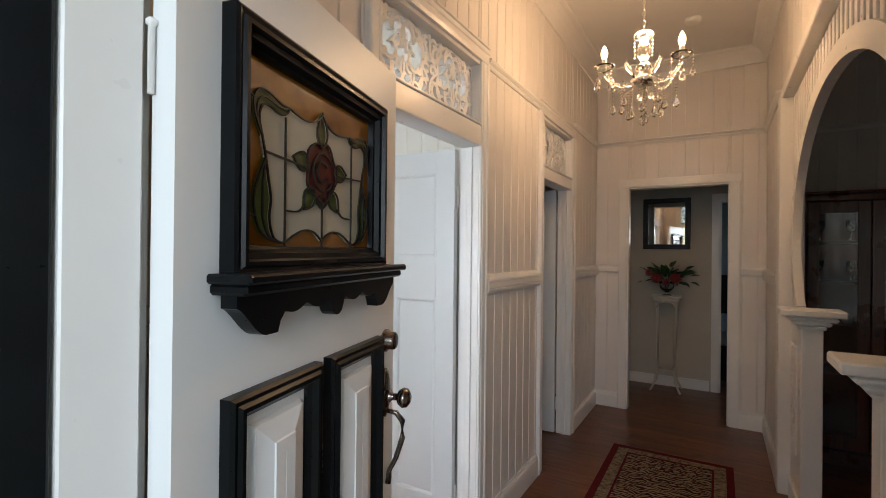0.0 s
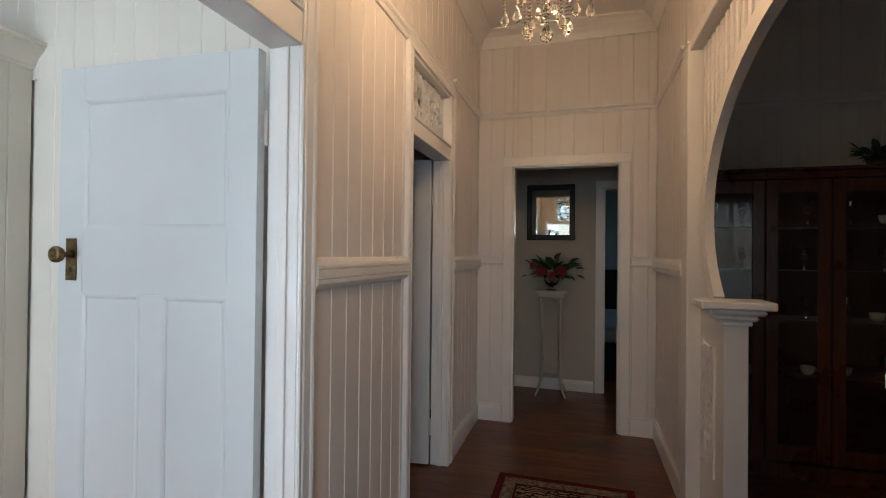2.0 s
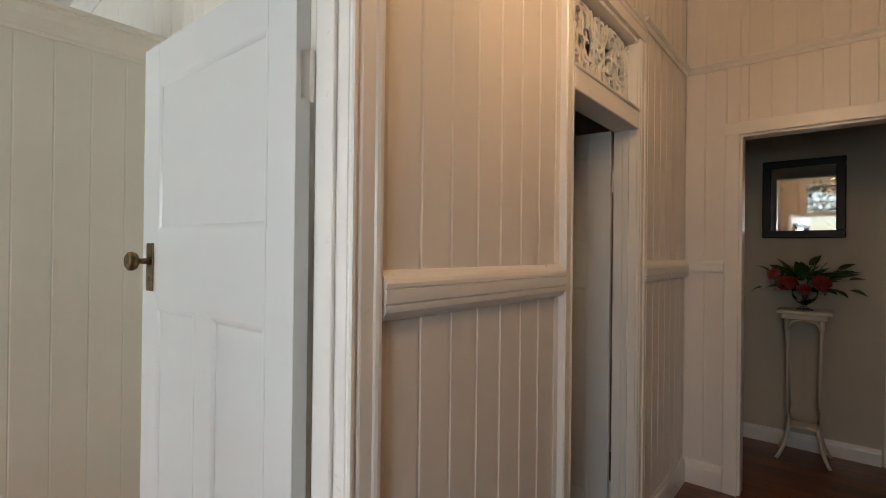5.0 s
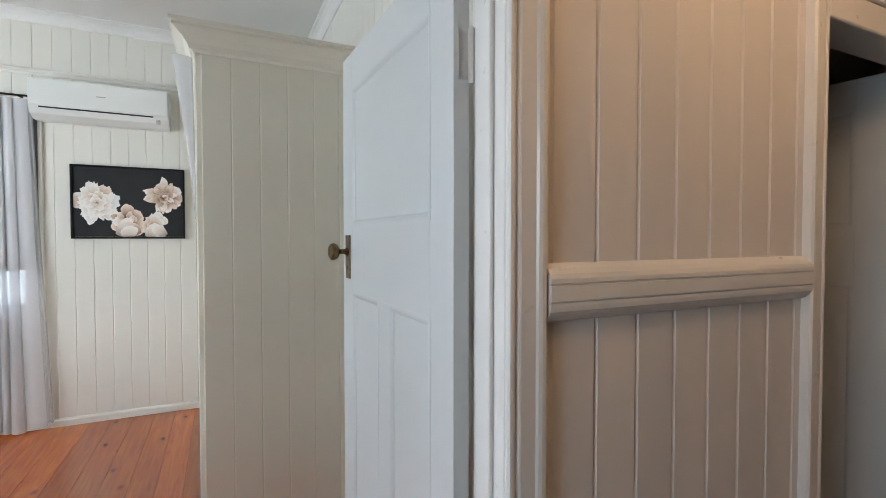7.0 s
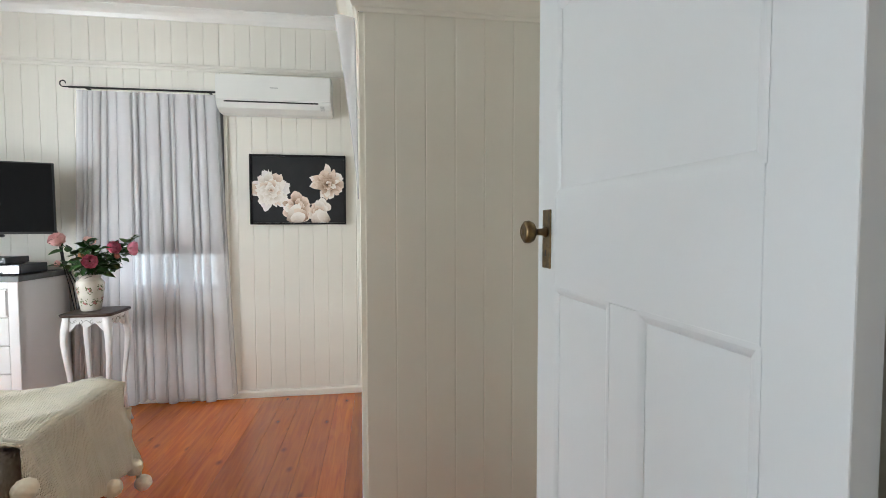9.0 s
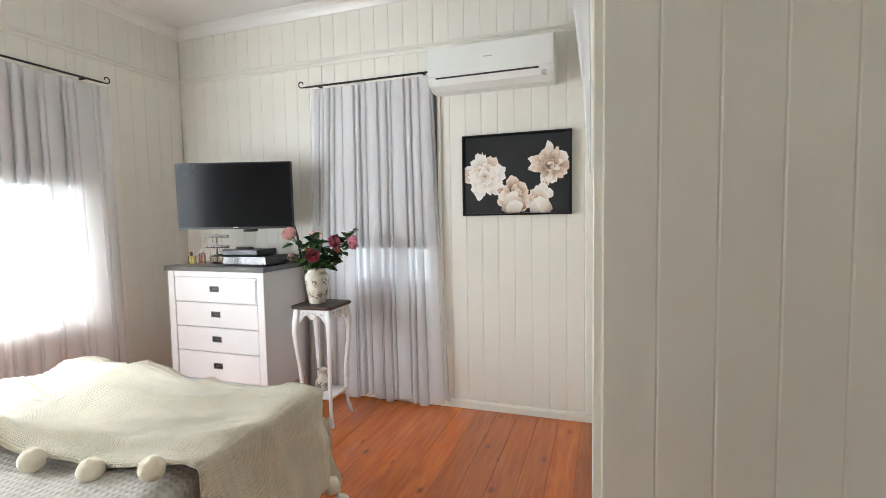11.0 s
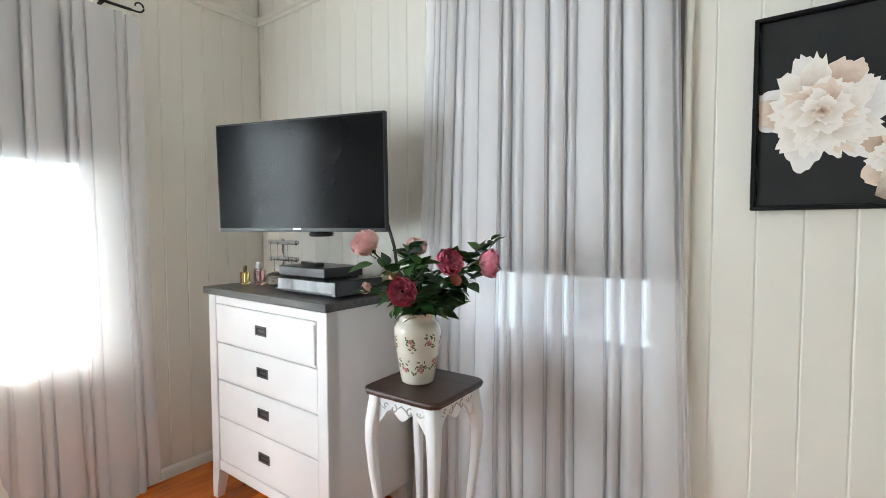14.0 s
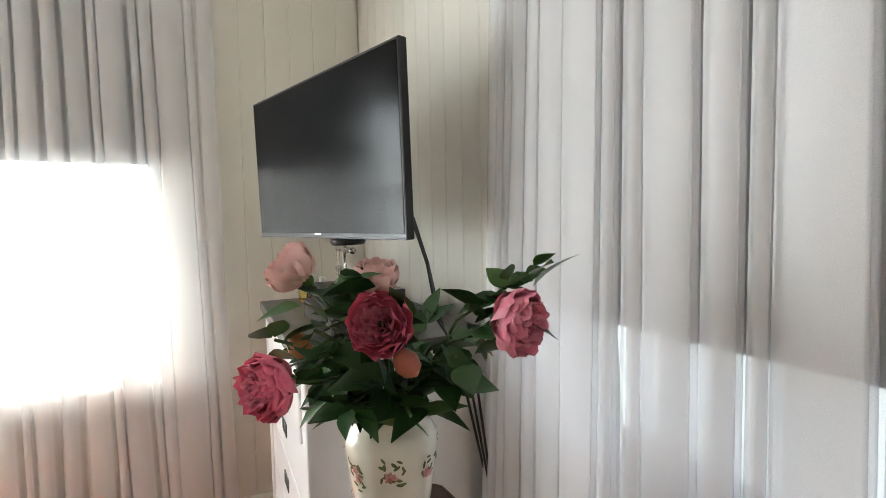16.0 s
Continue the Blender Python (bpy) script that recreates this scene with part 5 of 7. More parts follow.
e = tagged(base_empty("wall_mirror", -0.156, 7.14, 1.845), "square wall mirror in a wide black frame", "mirror")
bm = bmesh.new()
w, h = 0.245, 0.29
for x0, x1, z0, z1 in ((-w, w, h - 0.055, h), (-w, w, -h, -h + 0.055), (-w, -w + 0.055, -h + 0.055, h - 0.055), (w - 0.055, w, -h + 0.055, h - 0.055)):
    add_box(bm, (x0, -0.035, z0), (x1, -0.002, z1), 0.006)
finish("frame", bm, BLACK_FRAME, e)
bm = bmesh.new()
add_box(bm, (-w + 0.05, -0.018, -h + 0.05), (w - 0.05, -0.010, h - 0.05), 0.0)
finish("glass", bm, MIRROR, e)


def china_cabinet():
    e = tagged(base_empty("china_cabinet", 1.64, 5.98, 0), "dark red-brown timber china cabinet with glazed doors and crockery", "cabinet")
    hw, d, H = 0.72, 0.40, 1.95
    bm = bmesh.new()
    add_box(bm, (-hw, -d, 0), (-hw + 0.022, 0, H), 0.002)
    add_box(bm, (hw - 0.022, -d, 0), (hw, 0, H), 0.002)
    add_box(bm, (-hw + 0.022, -0.015, 0.08), (hw - 0.022, 0, H), 0)
    add_box(bm, (-hw + 0.022, -d, 0.0), (hw - 0.022, -0.015, 0.10), 0.002)
    add_box(bm, (-hw + 0.022, -d + 0.02, H - 0.03), (hw - 0.022, -0.015, H), 0.002)
    finish("body", bm, CABINET_WOOD, e)
    bm = bmesh.new()
    add_box(bm, (-hw - 0.02, -d - 0.045, H), (hw + 0.02, 0.0, H + 0.022), 0.008, segments=2)
    add_box(bm, (-hw - 0.01, -d - 0.03, H - 0.05), (hw + 0.01, -d - 0.004, H), 0.008)
    finish("cornice", bm, CABINET_WOOD, e)
    for z in (0.62, 0.98, 1.30, 1.60):
        box("shelf", (-hw + 0.024, -d + 0.05, z), (hw - 0.024, -0.018, z + 0.018), CABINET_WOOD, e, 0.001)
    n, wd = 4, (2 * hw) / 4
    for k in range(n):
        x0 = -hw + k * wd + 0.004
        x1 = x0 + wd - 0.008
        f = tagged(new("door"), "", "")
        f.parent = e
        bm = bmesh.new()
        for a, b, z0, z1 in ((x0, x0 + 0.068, 0.12, H - 0.055), (x1 - 0.068, x1, 0.12, H - 0.055), (x0 + 0.068, x1 - 0.068, H - 0.135, H - 0.055), (x0 + 0.068, x1 - 0.068, 0.12, 0.22)):
            add_box(bm, (a, -d - 0.024, z0), (b, -d - 0.002, z1), 0.003)
        finish("stile", bm, CABINET_WOOD, f)
        bm = bmesh.new()
        add_box(bm, (x0 + 0.058, -d - 0.015, 0.216), (x1 - 0.058, -d - 0.011, H - 0.131), 0)
        ob = finish("pane", bm, CLEAR, f)
        ob.visible_shadow = False
        lathe("handle", [(0.006, 0), (0.006, 0.012), (0.012, 0.018), (0.010, 0.026), (0, 0.028)], BRASS, f, 10, at=(x1 - 0.03 if k % 2 == 0 else x0 + 0.03, -d - 0.024, 0.95), m=pose(0, 0, 0, 90, 0, 0))
    return e


china_cabinet()
PORCELAIN = material("white_porcelain", (0.72, 0.71, 0.68), rough=0.15, vary=0.03)
rnd = random.Random(21)
for z in (0.639, 0.999, 1.319, 1.619):
    for k in range(7):
        x = 0.99 + k * 0.20 + rnd.uniform(-0.03, 0.03)
        kind = "cup" if rnd.random() < 0.12 else "goblet"
        at = (x, 5.73 + rnd.uniform(-0.05, 0.05), z)
        if kind == "cup":
            tagged(lathe("cup", [(0.02, 0), (0.036, 0.02), (0.042, 0.055), (0.039, 0.055), (0.032, 0.02), (0, 0.008)], PORCELAIN, n=16, at=at), "white porcelain tea cup on a cabinet shelf", "cup", "crockery in the cabinet")
        else:
            tagged(lathe("goblet", [(0.028, 0), (0.006, 0.006), (0.005, 0.06), (0.026, 0.085), (0.032, 0.15), (0.030, 0.15), (0.022, 0.085), (0, 0.07)], CLEAR, n=14, at=at), "clear crystal goblet on a cabinet shelf", "glass", "glassware in the cabinet")
pl = tagged(base_empty("potted_plant", 1.97, 5.76, 1.972), "small dark leafy plant on top of the cabinet", "plant")
lathe("pot", [(0.05, 0), (0.065, 0.08), (0.06, 0.08), (0, 0.07)], BLACK_PLASTIC, pl, 16)
me = leaf_mesh("leaf", 0.09, 0.035, LEAF_DARK)
for i in range(70):
    a, el = rnd.uniform(0, 6.283), rnd.uniform(-0.1, 1.3)
    r = rnd.uniform(0.0, 0.10)
    ob = new("leaf", me)
    ob.parent = pl
    ob.matrix_basis = pose(r * math.cos(a), r * math.sin(a), 0.08 + r * 0.6 * math.sin(el), math.degrees(el), rnd.uniform(-40, 40), math.degrees(a) - 90)

bedc = tagged(base_empty("rear_bed", 1.0, 8.6, 0), "dark bed base with a pale cover in the rear room", "bed")
box("bedhead", (-0.75, 1.0, 0), (0.75, 1.08, 1.18), BLACK_FRAME, bedc, 0.02)
box("base", (-0.72, -0.95, 0), (0.72, 0.98, 0.42), BLACK_FRAME, bedc, 0.02)
box("cover", (-0.74, -0.95, 0.42), (0.74, 0.98, 0.60), material("pale_blue_cover", (0.45, 0.52, 0.58), rough=0.9), bedc, 0.05, 3)


# ---------------------------------------------------------------- bedroom: windows and curtains
def window(name, label, axis, face0, face1, a0, a1, z0, z1):
    """A sash window in a wall: frame, two sashes with panes, and a sill board inside."""
    c = (a0 + a1) / 2
    e = tagged(base_empty(name, face0 if axis == "x" else c, c if axis == "x" else face0, z0), label, "window", kind="structure")
    sgn = 1 if face1 > face0 else -1
    dep = abs(face1 - face0)

    def P(lo, hi):
        (a, d0, z_0), (b, d1, z_1) = lo, hi
        if axis == "x":
            return (min(sgn * d0, sgn * d1), a, z_0), (max(sgn * d0, sgn * d1), b, z_1)
        return (a, min(sgn * d0, sgn * d1), z_0), (b, max(sgn * d0, sgn * d1), z_1)

    hw, h = (a1 - a0) / 2, z1 - z0
    bm = bmesh.new()
    for lo, hi in (((-hw, 0, 0), (-hw + 0.03, dep, h)), ((hw - 0.03, 0, 0), (hw, dep, h)), ((-hw + 0.03, 0, 0), (hw - 0.03, dep, 0.03)), ((-hw + 0.03, 0, h - 0.03), (hw - 0.03, dep, h))):
        add_box(bm, *P(lo, hi), 0.002)
    finish("frame", bm, TRIM_WHITE, e)
    for z_0, z_1, d in ((0.03, h / 2 + 0.02, dep * 0.45), (h / 2 - 0.02, h - 0.03, dep * 0.25)):
        bm = bmesh.new()
        for lo, hi in (((-hw + 0.03, d, z_0), (-hw + 0.075, d + 0.03, z_1)), ((hw - 0.075, d, z_0), (hw - 0.03, d + 0.03, z_1)), ((-hw + 0.075, d, z_0), (hw - 0.075, d + 0.03, z_0 + 0.05)), ((-hw + 0.075, d, z_1 - 0.04), (hw - 0.075, d + 0.03, z_1))):
            add_box(bm, *P(lo, hi), 0.003)
        s = finish("sash", bm, TRIM_WHITE, e)
        bm = bmesh.new()
        add_box(bm, *P((-hw + 0.07, d + 0.013, z_0 + 0.045), (hw - 0.07, d + 0.017, z_1 - 0.035)))
        g = finish("pane", bm, CLEAR, e)
        g.visible_shadow = False
    bm = bmesh.new()
    add_box(bm, *P((-hw - 0.055, -0.036, -0.028), (hw + 0.055, 0.0, -0.002)), 0.005)
    for lo, hi in (((-hw - 0.055, -0.02, 0.0), (-hw, 0.0, h + 0.08)), ((hw, -0.02, 0.0), (hw + 0.055, 0.0, h + 0.08)), ((-hw, -0.02, h), (hw, 0.0, h + 0.08))):
        add_box(bm, *P(lo, hi), 0.004)
    finish("architrave", bm, CREAM, e)
    return e


window("window_1", "white timber sash window behind a blind and sheer curtain", "x", -4.44, -4.56, *WEST_W)
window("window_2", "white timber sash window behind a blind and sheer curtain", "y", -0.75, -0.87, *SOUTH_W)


def roller_blind(name, axis, at, a0, a1, top, low):
    e = tagged(base_empty(name, at if axis == "x" else (a0 + a1) / 2, (a0 + a1) / 2 if axis == "x" else at, low), "dark grey cloth roller blind drawn half down", "blind", "window blinds")
    hw, h = (a1 - a0) / 2, top - low
    turn = pose(0, 0, 0, 0, 0, 90 if axis == "x" else 0)
    bm = bmesh.new()
    add_box(bm, (-hw, -0.001, 0.0), (hw, 0.001, h), 0, m=turn)
    finish("cloth", bm, BLIND, e)
    bm = bmesh.new()
    add_box(bm, (-hw, -0.006, -0.018), (hw, 0.006, 0.0), 0.003, m=turn)
    finish("bottom_bar", bm, BLIND, e)
    bm = bmesh.new()
    add_box(bm, (-hw, -0.010, h), (hw, 0.010, h + 0.03), 0.005, m=turn)
    finish("roller", bm, BLIND, e)


roller_blind("roller_blind", "x", -4.412, WEST_W[0] + 0.01, WEST_W[1] + 0.030, 2.40, 1.215)
roller_blind("roller_blind", "y", -0.742, SOUTH_W[0] + 0.02, -2.42, 2.36, 1.70)


def curtain(name, label, axis, at, a0, a1, top, low, seed, depth=0.035, spread=0.0, count=26):
    """A gathered sheer curtain: soft uneven pleats that loosen towards the hem."""
    rnd = random.Random(seed)
    w, h = a1 - a0, top - low
    folds = []
    x = 0.0
    while x < 1.0:
        step = rnd.choice((0.5, 0.7, 0.9, 1.1, 1.5)) * rnd.uniform(0.85, 1.15) / count
        folds.append((x, step, rnd.choice((0.62, 0.75, 0.85, 0.92, 0.97, 1.05)), rnd.choice((3, 5, 5)), rnd.uniform(0.6, 1.2)))
        x += step
    line = []   # share of the width, share laid flat, depth, for points along the gathered cloth
    for f, s, share, layers, bulge in folds:
        n = layers * 7
        for i in range(n):
            q = i / n
            swing = 0.5 - 0.5 * math.cos(math.pi * layers * q)
            line.append(((f + s * share * swing) / x, (f + s * share * q) / x, 1 - q + 0.45 * bulge * math.sin(math.pi * swing)))
        for i in range(4):
            q = i / 4
            line.append(((f + s * (share + (1 - share) * q)) / x, (f + s * (share + (1 - share) * q)) / x, q * q * (3 - 2 * q)))
    line.append((1.0, 1.0, 0.0))

    e = tagged(base_empty(name, at if axis == "x" else (a0 + a1) / 2, (a0 + a1) / 2 if axis == "x" else at, low), label, "curtain", "sheer curtains")
    bm = bmesh.new()
    nu, nv = len(line) - 1, 22
    rows = []
    for i in range(nv + 1):
        v = i / nv
        row = []
        for tight, flat, out in line:
            loose = 0.12 + 0.10 * math.sin(2.2 * v + 7 * flat + seed) * v
            u = tight + (flat - tight) * loose
            o = depth * (0.45 + 0.55 * min(1, v * 1.3)) * out + 0.010 * math.sin(3 * u * 6.28 + seed + v * 2) * v
            if v < 0.06:
                o += 0.006 * math.sin(flat * count * 6.28 * 2.2) * (0.06 - v) / 0.06
            x = -w / 2 + w * u + spread * (u - 0.5) * v + (0.020 * math.sin(9 * u + seed) + 0.008 * math.sin(23 * u + 4 * v)) * v
            z = h * (1 - v) + (0.022 * math.sin(flat * 23 + seed) * max(0, v - 0.85) / 0.15 if v > 0.85 else 0)
            row.append(bm.verts.new((o, x, z) if axis == "x" else (x, o, z)))
        rows.append(row)
    for a, b in zip(rows, rows[1:]):
        for j in range(nu):
            bm.faces.new((a[j], a[j + 1], b[j + 1], b[j]))
    finish("cloth", bm, VOILE, e, True)
    return e


curtain("sheer_curtain", "white gathered sheer curtain hanging to the floor over a window", "x", -4.395, 0.655, 1.668, 2.445, 0.03, 4, spread=0.15, count=13)
curtain("sheer_curtain", "white gathered sheer curtain hanging to the floor over a window", "y", -0.705, -3.74, -2.42, 2.44, 0.03, 9, spread=0.06, count=17)
# out-of-view curtain, drawn aside so the added south fill stays uncovered
curtain("sheer_curtain", "white sheer curtain pushed to the end of its rod", "y", -0.705, -1.22, -0.98, 2.44, 0.03, 12, spread=0.02, count=9)

curtain("sheer_curtain", "white gathered sheer curtain in the dining room", "y", 1.60, 1.45, 2.85, 2.4, 0.03, 6, spread=0.05, count=18)


def curtain_rod(axis, at, a0, a1, z):
    e = tagged(base_empty("curtain_rod", at if axis == "x" else a0, a0 if axis == "x" else at, z), "thin black iron curtain rod with scrolled ends", "curtain rod", "curtain rods")
    P = (lambda a, d, h: (d, a, h)) if axis == "x" else (lambda a, d, h: (a, d, h))
    L = a1 - a0
    tube("rod", [P(0, 0, 0), P(L, 0, 0)], 0.0075, IRON, e, 8)
    for end, sg in ((0, -1), (L, 1)):
        pts = [P(end, 0, 0)]
        for i in range(22):
            u = i / 21
            a, r = -1.57 + u * 4.9, 0.027 * (1 - 0.45 * u)
            pts.append(P(end + sg * (0.035 + r * math.cos(a)), 0, 0.027 + r * math.sin(a)))
        tube("finial", pts, 0.0045, IRON, e, 6)
    bm = bmesh.new()
    for k in (0.12, L - 0.12):
        lo, hi = P(k - 0.006, -0.058, -0.010), P(k + 0.006, 0.0, 0.004)
        add_box(bm, [min(a, b) for a, b in zip(lo, hi)], [max(a, b) for a, b in zip(lo, hi)], 0.001)
    finish("bracket", bm, IRON, e)


curtain_rod("x", -4.382, 0.60, 1.72, 2.468)
curtain_rod("y", -0.692, -3.70, -0.95, 2.468)


# ---------------------------------------------------------------- wardrobe
def wardrobe():
    e = tagged(base_empty("built_in_wardrobe", -3.38, 2.835, 0), "built-in wardrobe of pale painted boards with a moulded cornice", "wardrobe")
    x0, x1, d, H = -1.06, 1.05, 0.824, 2.26
    bm = bmesh.new()
    add_box(bm, (x1 - 0.03, 0.0, 0), (x1 - 0.012, d, H), 0)
    add_box(bm, (x0, 0.02, H - 0.03), (x1 - 0.012, d, H), 0)
    add_box(bm, (x0, d - 0.02, 0), (x1 - 0.03, d, H - 0.03), 0)
    finish("carcass", bm, WARDROBE_PAINT, e)
    bm = bmesh.new()
    for a, b in ((x0, x0 + 0.06), (x1 - 0.07, x1 - 0.030), (-0.02, 0.05)):
        add_box(bm, (a, -0.022, 0), (b, 0.02, H), 0.003)
    add_box(bm, (x0 + 0.06, -0.02, H - 0.09), (x1 - 0.07, 0.02, H), 0.003)
    finish("front_frame", bm, WARDROBE_PAINT, e)
    for a, b in ((x0 + 0.064, -0.024), (0.054, x1 - 0.074)):
        f = new("door")
        f.parent = e
        bm = bmesh.new()
        add_box(bm, (a, -0.004, 0.06), (b, 0.012, H - 0.12), 0.002)
        for p, q, r, s in ((a, a + 0.09, 0.06, H - 0.12), (b - 0.09, b, 0.06, H - 0.12), (a + 0.09, b - 0.09, 0.06, 0.16), (a + 0.09, b - 0.09, H - 0.22, H - 0.12)):
            add_box(bm, (p, -0.014, r), (q, -0.002, s), 0.003)
        finish("leaf", bm, WARDROBE_PAINT, f)
    prof = [(0, 0), (0.006, 0), (0.014, 0.010), (0.022, 0.012), (0.030, 0.030), (0.048, 0.055), (0.075, 0.075), (0.082, 0.080), (0.082, 0.092), (0.094, 0.096), (0.094, 0.112), (0, 0.112)]
    bm = bmesh.new()
    n = len(prof)
    z = H - 0.012
    st = [[bm.verts.new((x0, -0.022 - u, z + v)) for u, v in prof], [bm.verts.new((x1 + u, -0.022 - u, z + v)) for u, v in prof], [bm.verts.new((x1 + u, d, z + v)) for u, v in prof]]
    for a, b in zip(st, st[1:]):
        for j in range(n):
            bm.faces.new((a[j], a[(j + 1) % n], b[(j + 1) % n], b[j]))
    bm.faces.new(st[0])
    bm.faces.new(st[-1][::-1])
    finish("cornice", bm, WARDROBE_PAINT, e)
    k, w = 0.0, 0.122
    while k < d - 0.02:
        ww = min(w, d - k)
        ob = new("board", board_mesh(ww, H - 0.004, WARDROBE_PAINT))
        ob.parent = e
        ob.matrix_basis = pose(x1, k + ww / 2, 0, 0, 0, 90)
        k += w
    # gathered gauze tied back at the corner
    bm = bmesh.new()
    rows = []
    for i in range(13):
        v = i / 12
        row = []
        for j in range(25):
            u = j / 24
            reach = 0.085 * (1 - v) ** 1.3 + 0.004
            row.append(bm.verts.new((x1 - 0.02 - 0.10 * (1 - v * 0.5) * u + 0.008 * math.sin(u * 30) * (1 - v * 0.6), -0.026 - reach * (0.55 + 0.45 * math.cos(u * 19)) , H - 0.02 - 0.72 * v)))
        rows.append(row)
    for a, b in zip(rows, rows[1:]):
        for j in range(24):
            bm.faces.new((a[j], a[j + 1], b[j + 1], b[j]))
    g = tagged(finish("gauze_drape", bm, VOILE, None, True), "white gauze drape gathered at the wardrobe corner", "drape")
    g.matrix_basis = e.matrix_basis.copy()


wardrobe()


# ---------------------------------------------------------------- air conditioner and picture
def air_conditioner():
    e = tagged(base_empty("air_conditioner", -4.44, 2.115, 2.30), "white wall-mounted split air conditioner", "air conditioner")
    hw = 0.43
    sec = [(0.0, 0.0), (0.10, 0.0), (0.165, 0.028), (0.188, 0.062), (0.195, 0.078), (0.195, 0.255), (0.185, 0.272), (0.16, 0.28), (0.0, 0.28)]
    bm = bmesh.new()
    a = [bm.verts.new((u, -hw, v)) for u, v in sec]
    b = [bm.verts.new((u, hw, v)) for u, v in sec]
    for i in range(len(sec)):
        k = (i + 1) % len(sec)
        bm.faces.new((a[i], a[k], b[k], b[i]))
    bm.faces.new(a[::-1])
    bm.faces.new(b)
    bmesh.ops.bevel(bm, geom=[x for x in bm.edges if abs(x.verts[0].co.y - x.verts[1].co.y) < 1e-6], offset=0.006, segments=2, affect="EDGES")
    finish("casing", bm, WHITE_PLASTIC, e)
    box("outlet_slot", (0.150, -hw + 0.06, 0.066), (0.1965, hw - 0.10, 0.076), BLACK_PLASTIC, e, 0.001)
    box("front_panel", (0.190, -hw + 0.004, 0.082), (0.202, hw - 0.004, 0.272), WHITE_PLASTIC, e, 0.005, 2)
    box("logo_mark", (0.2015, -0.03, 0.175), (0.2028, 0.03, 0.182), GREY_PLASTIC, e, 0)
    bm = bmesh.new()
    for i in range(5):
        add_box(bm, (0.172, hw - 0.085, 0.022 + 0.007 * i), (0.1755 + 0.003 * i, hw - 0.055, 0.025 + 0.007 * i))
    finish("display_marks", bm, GREY_PLASTIC, e)


air_conditioner()


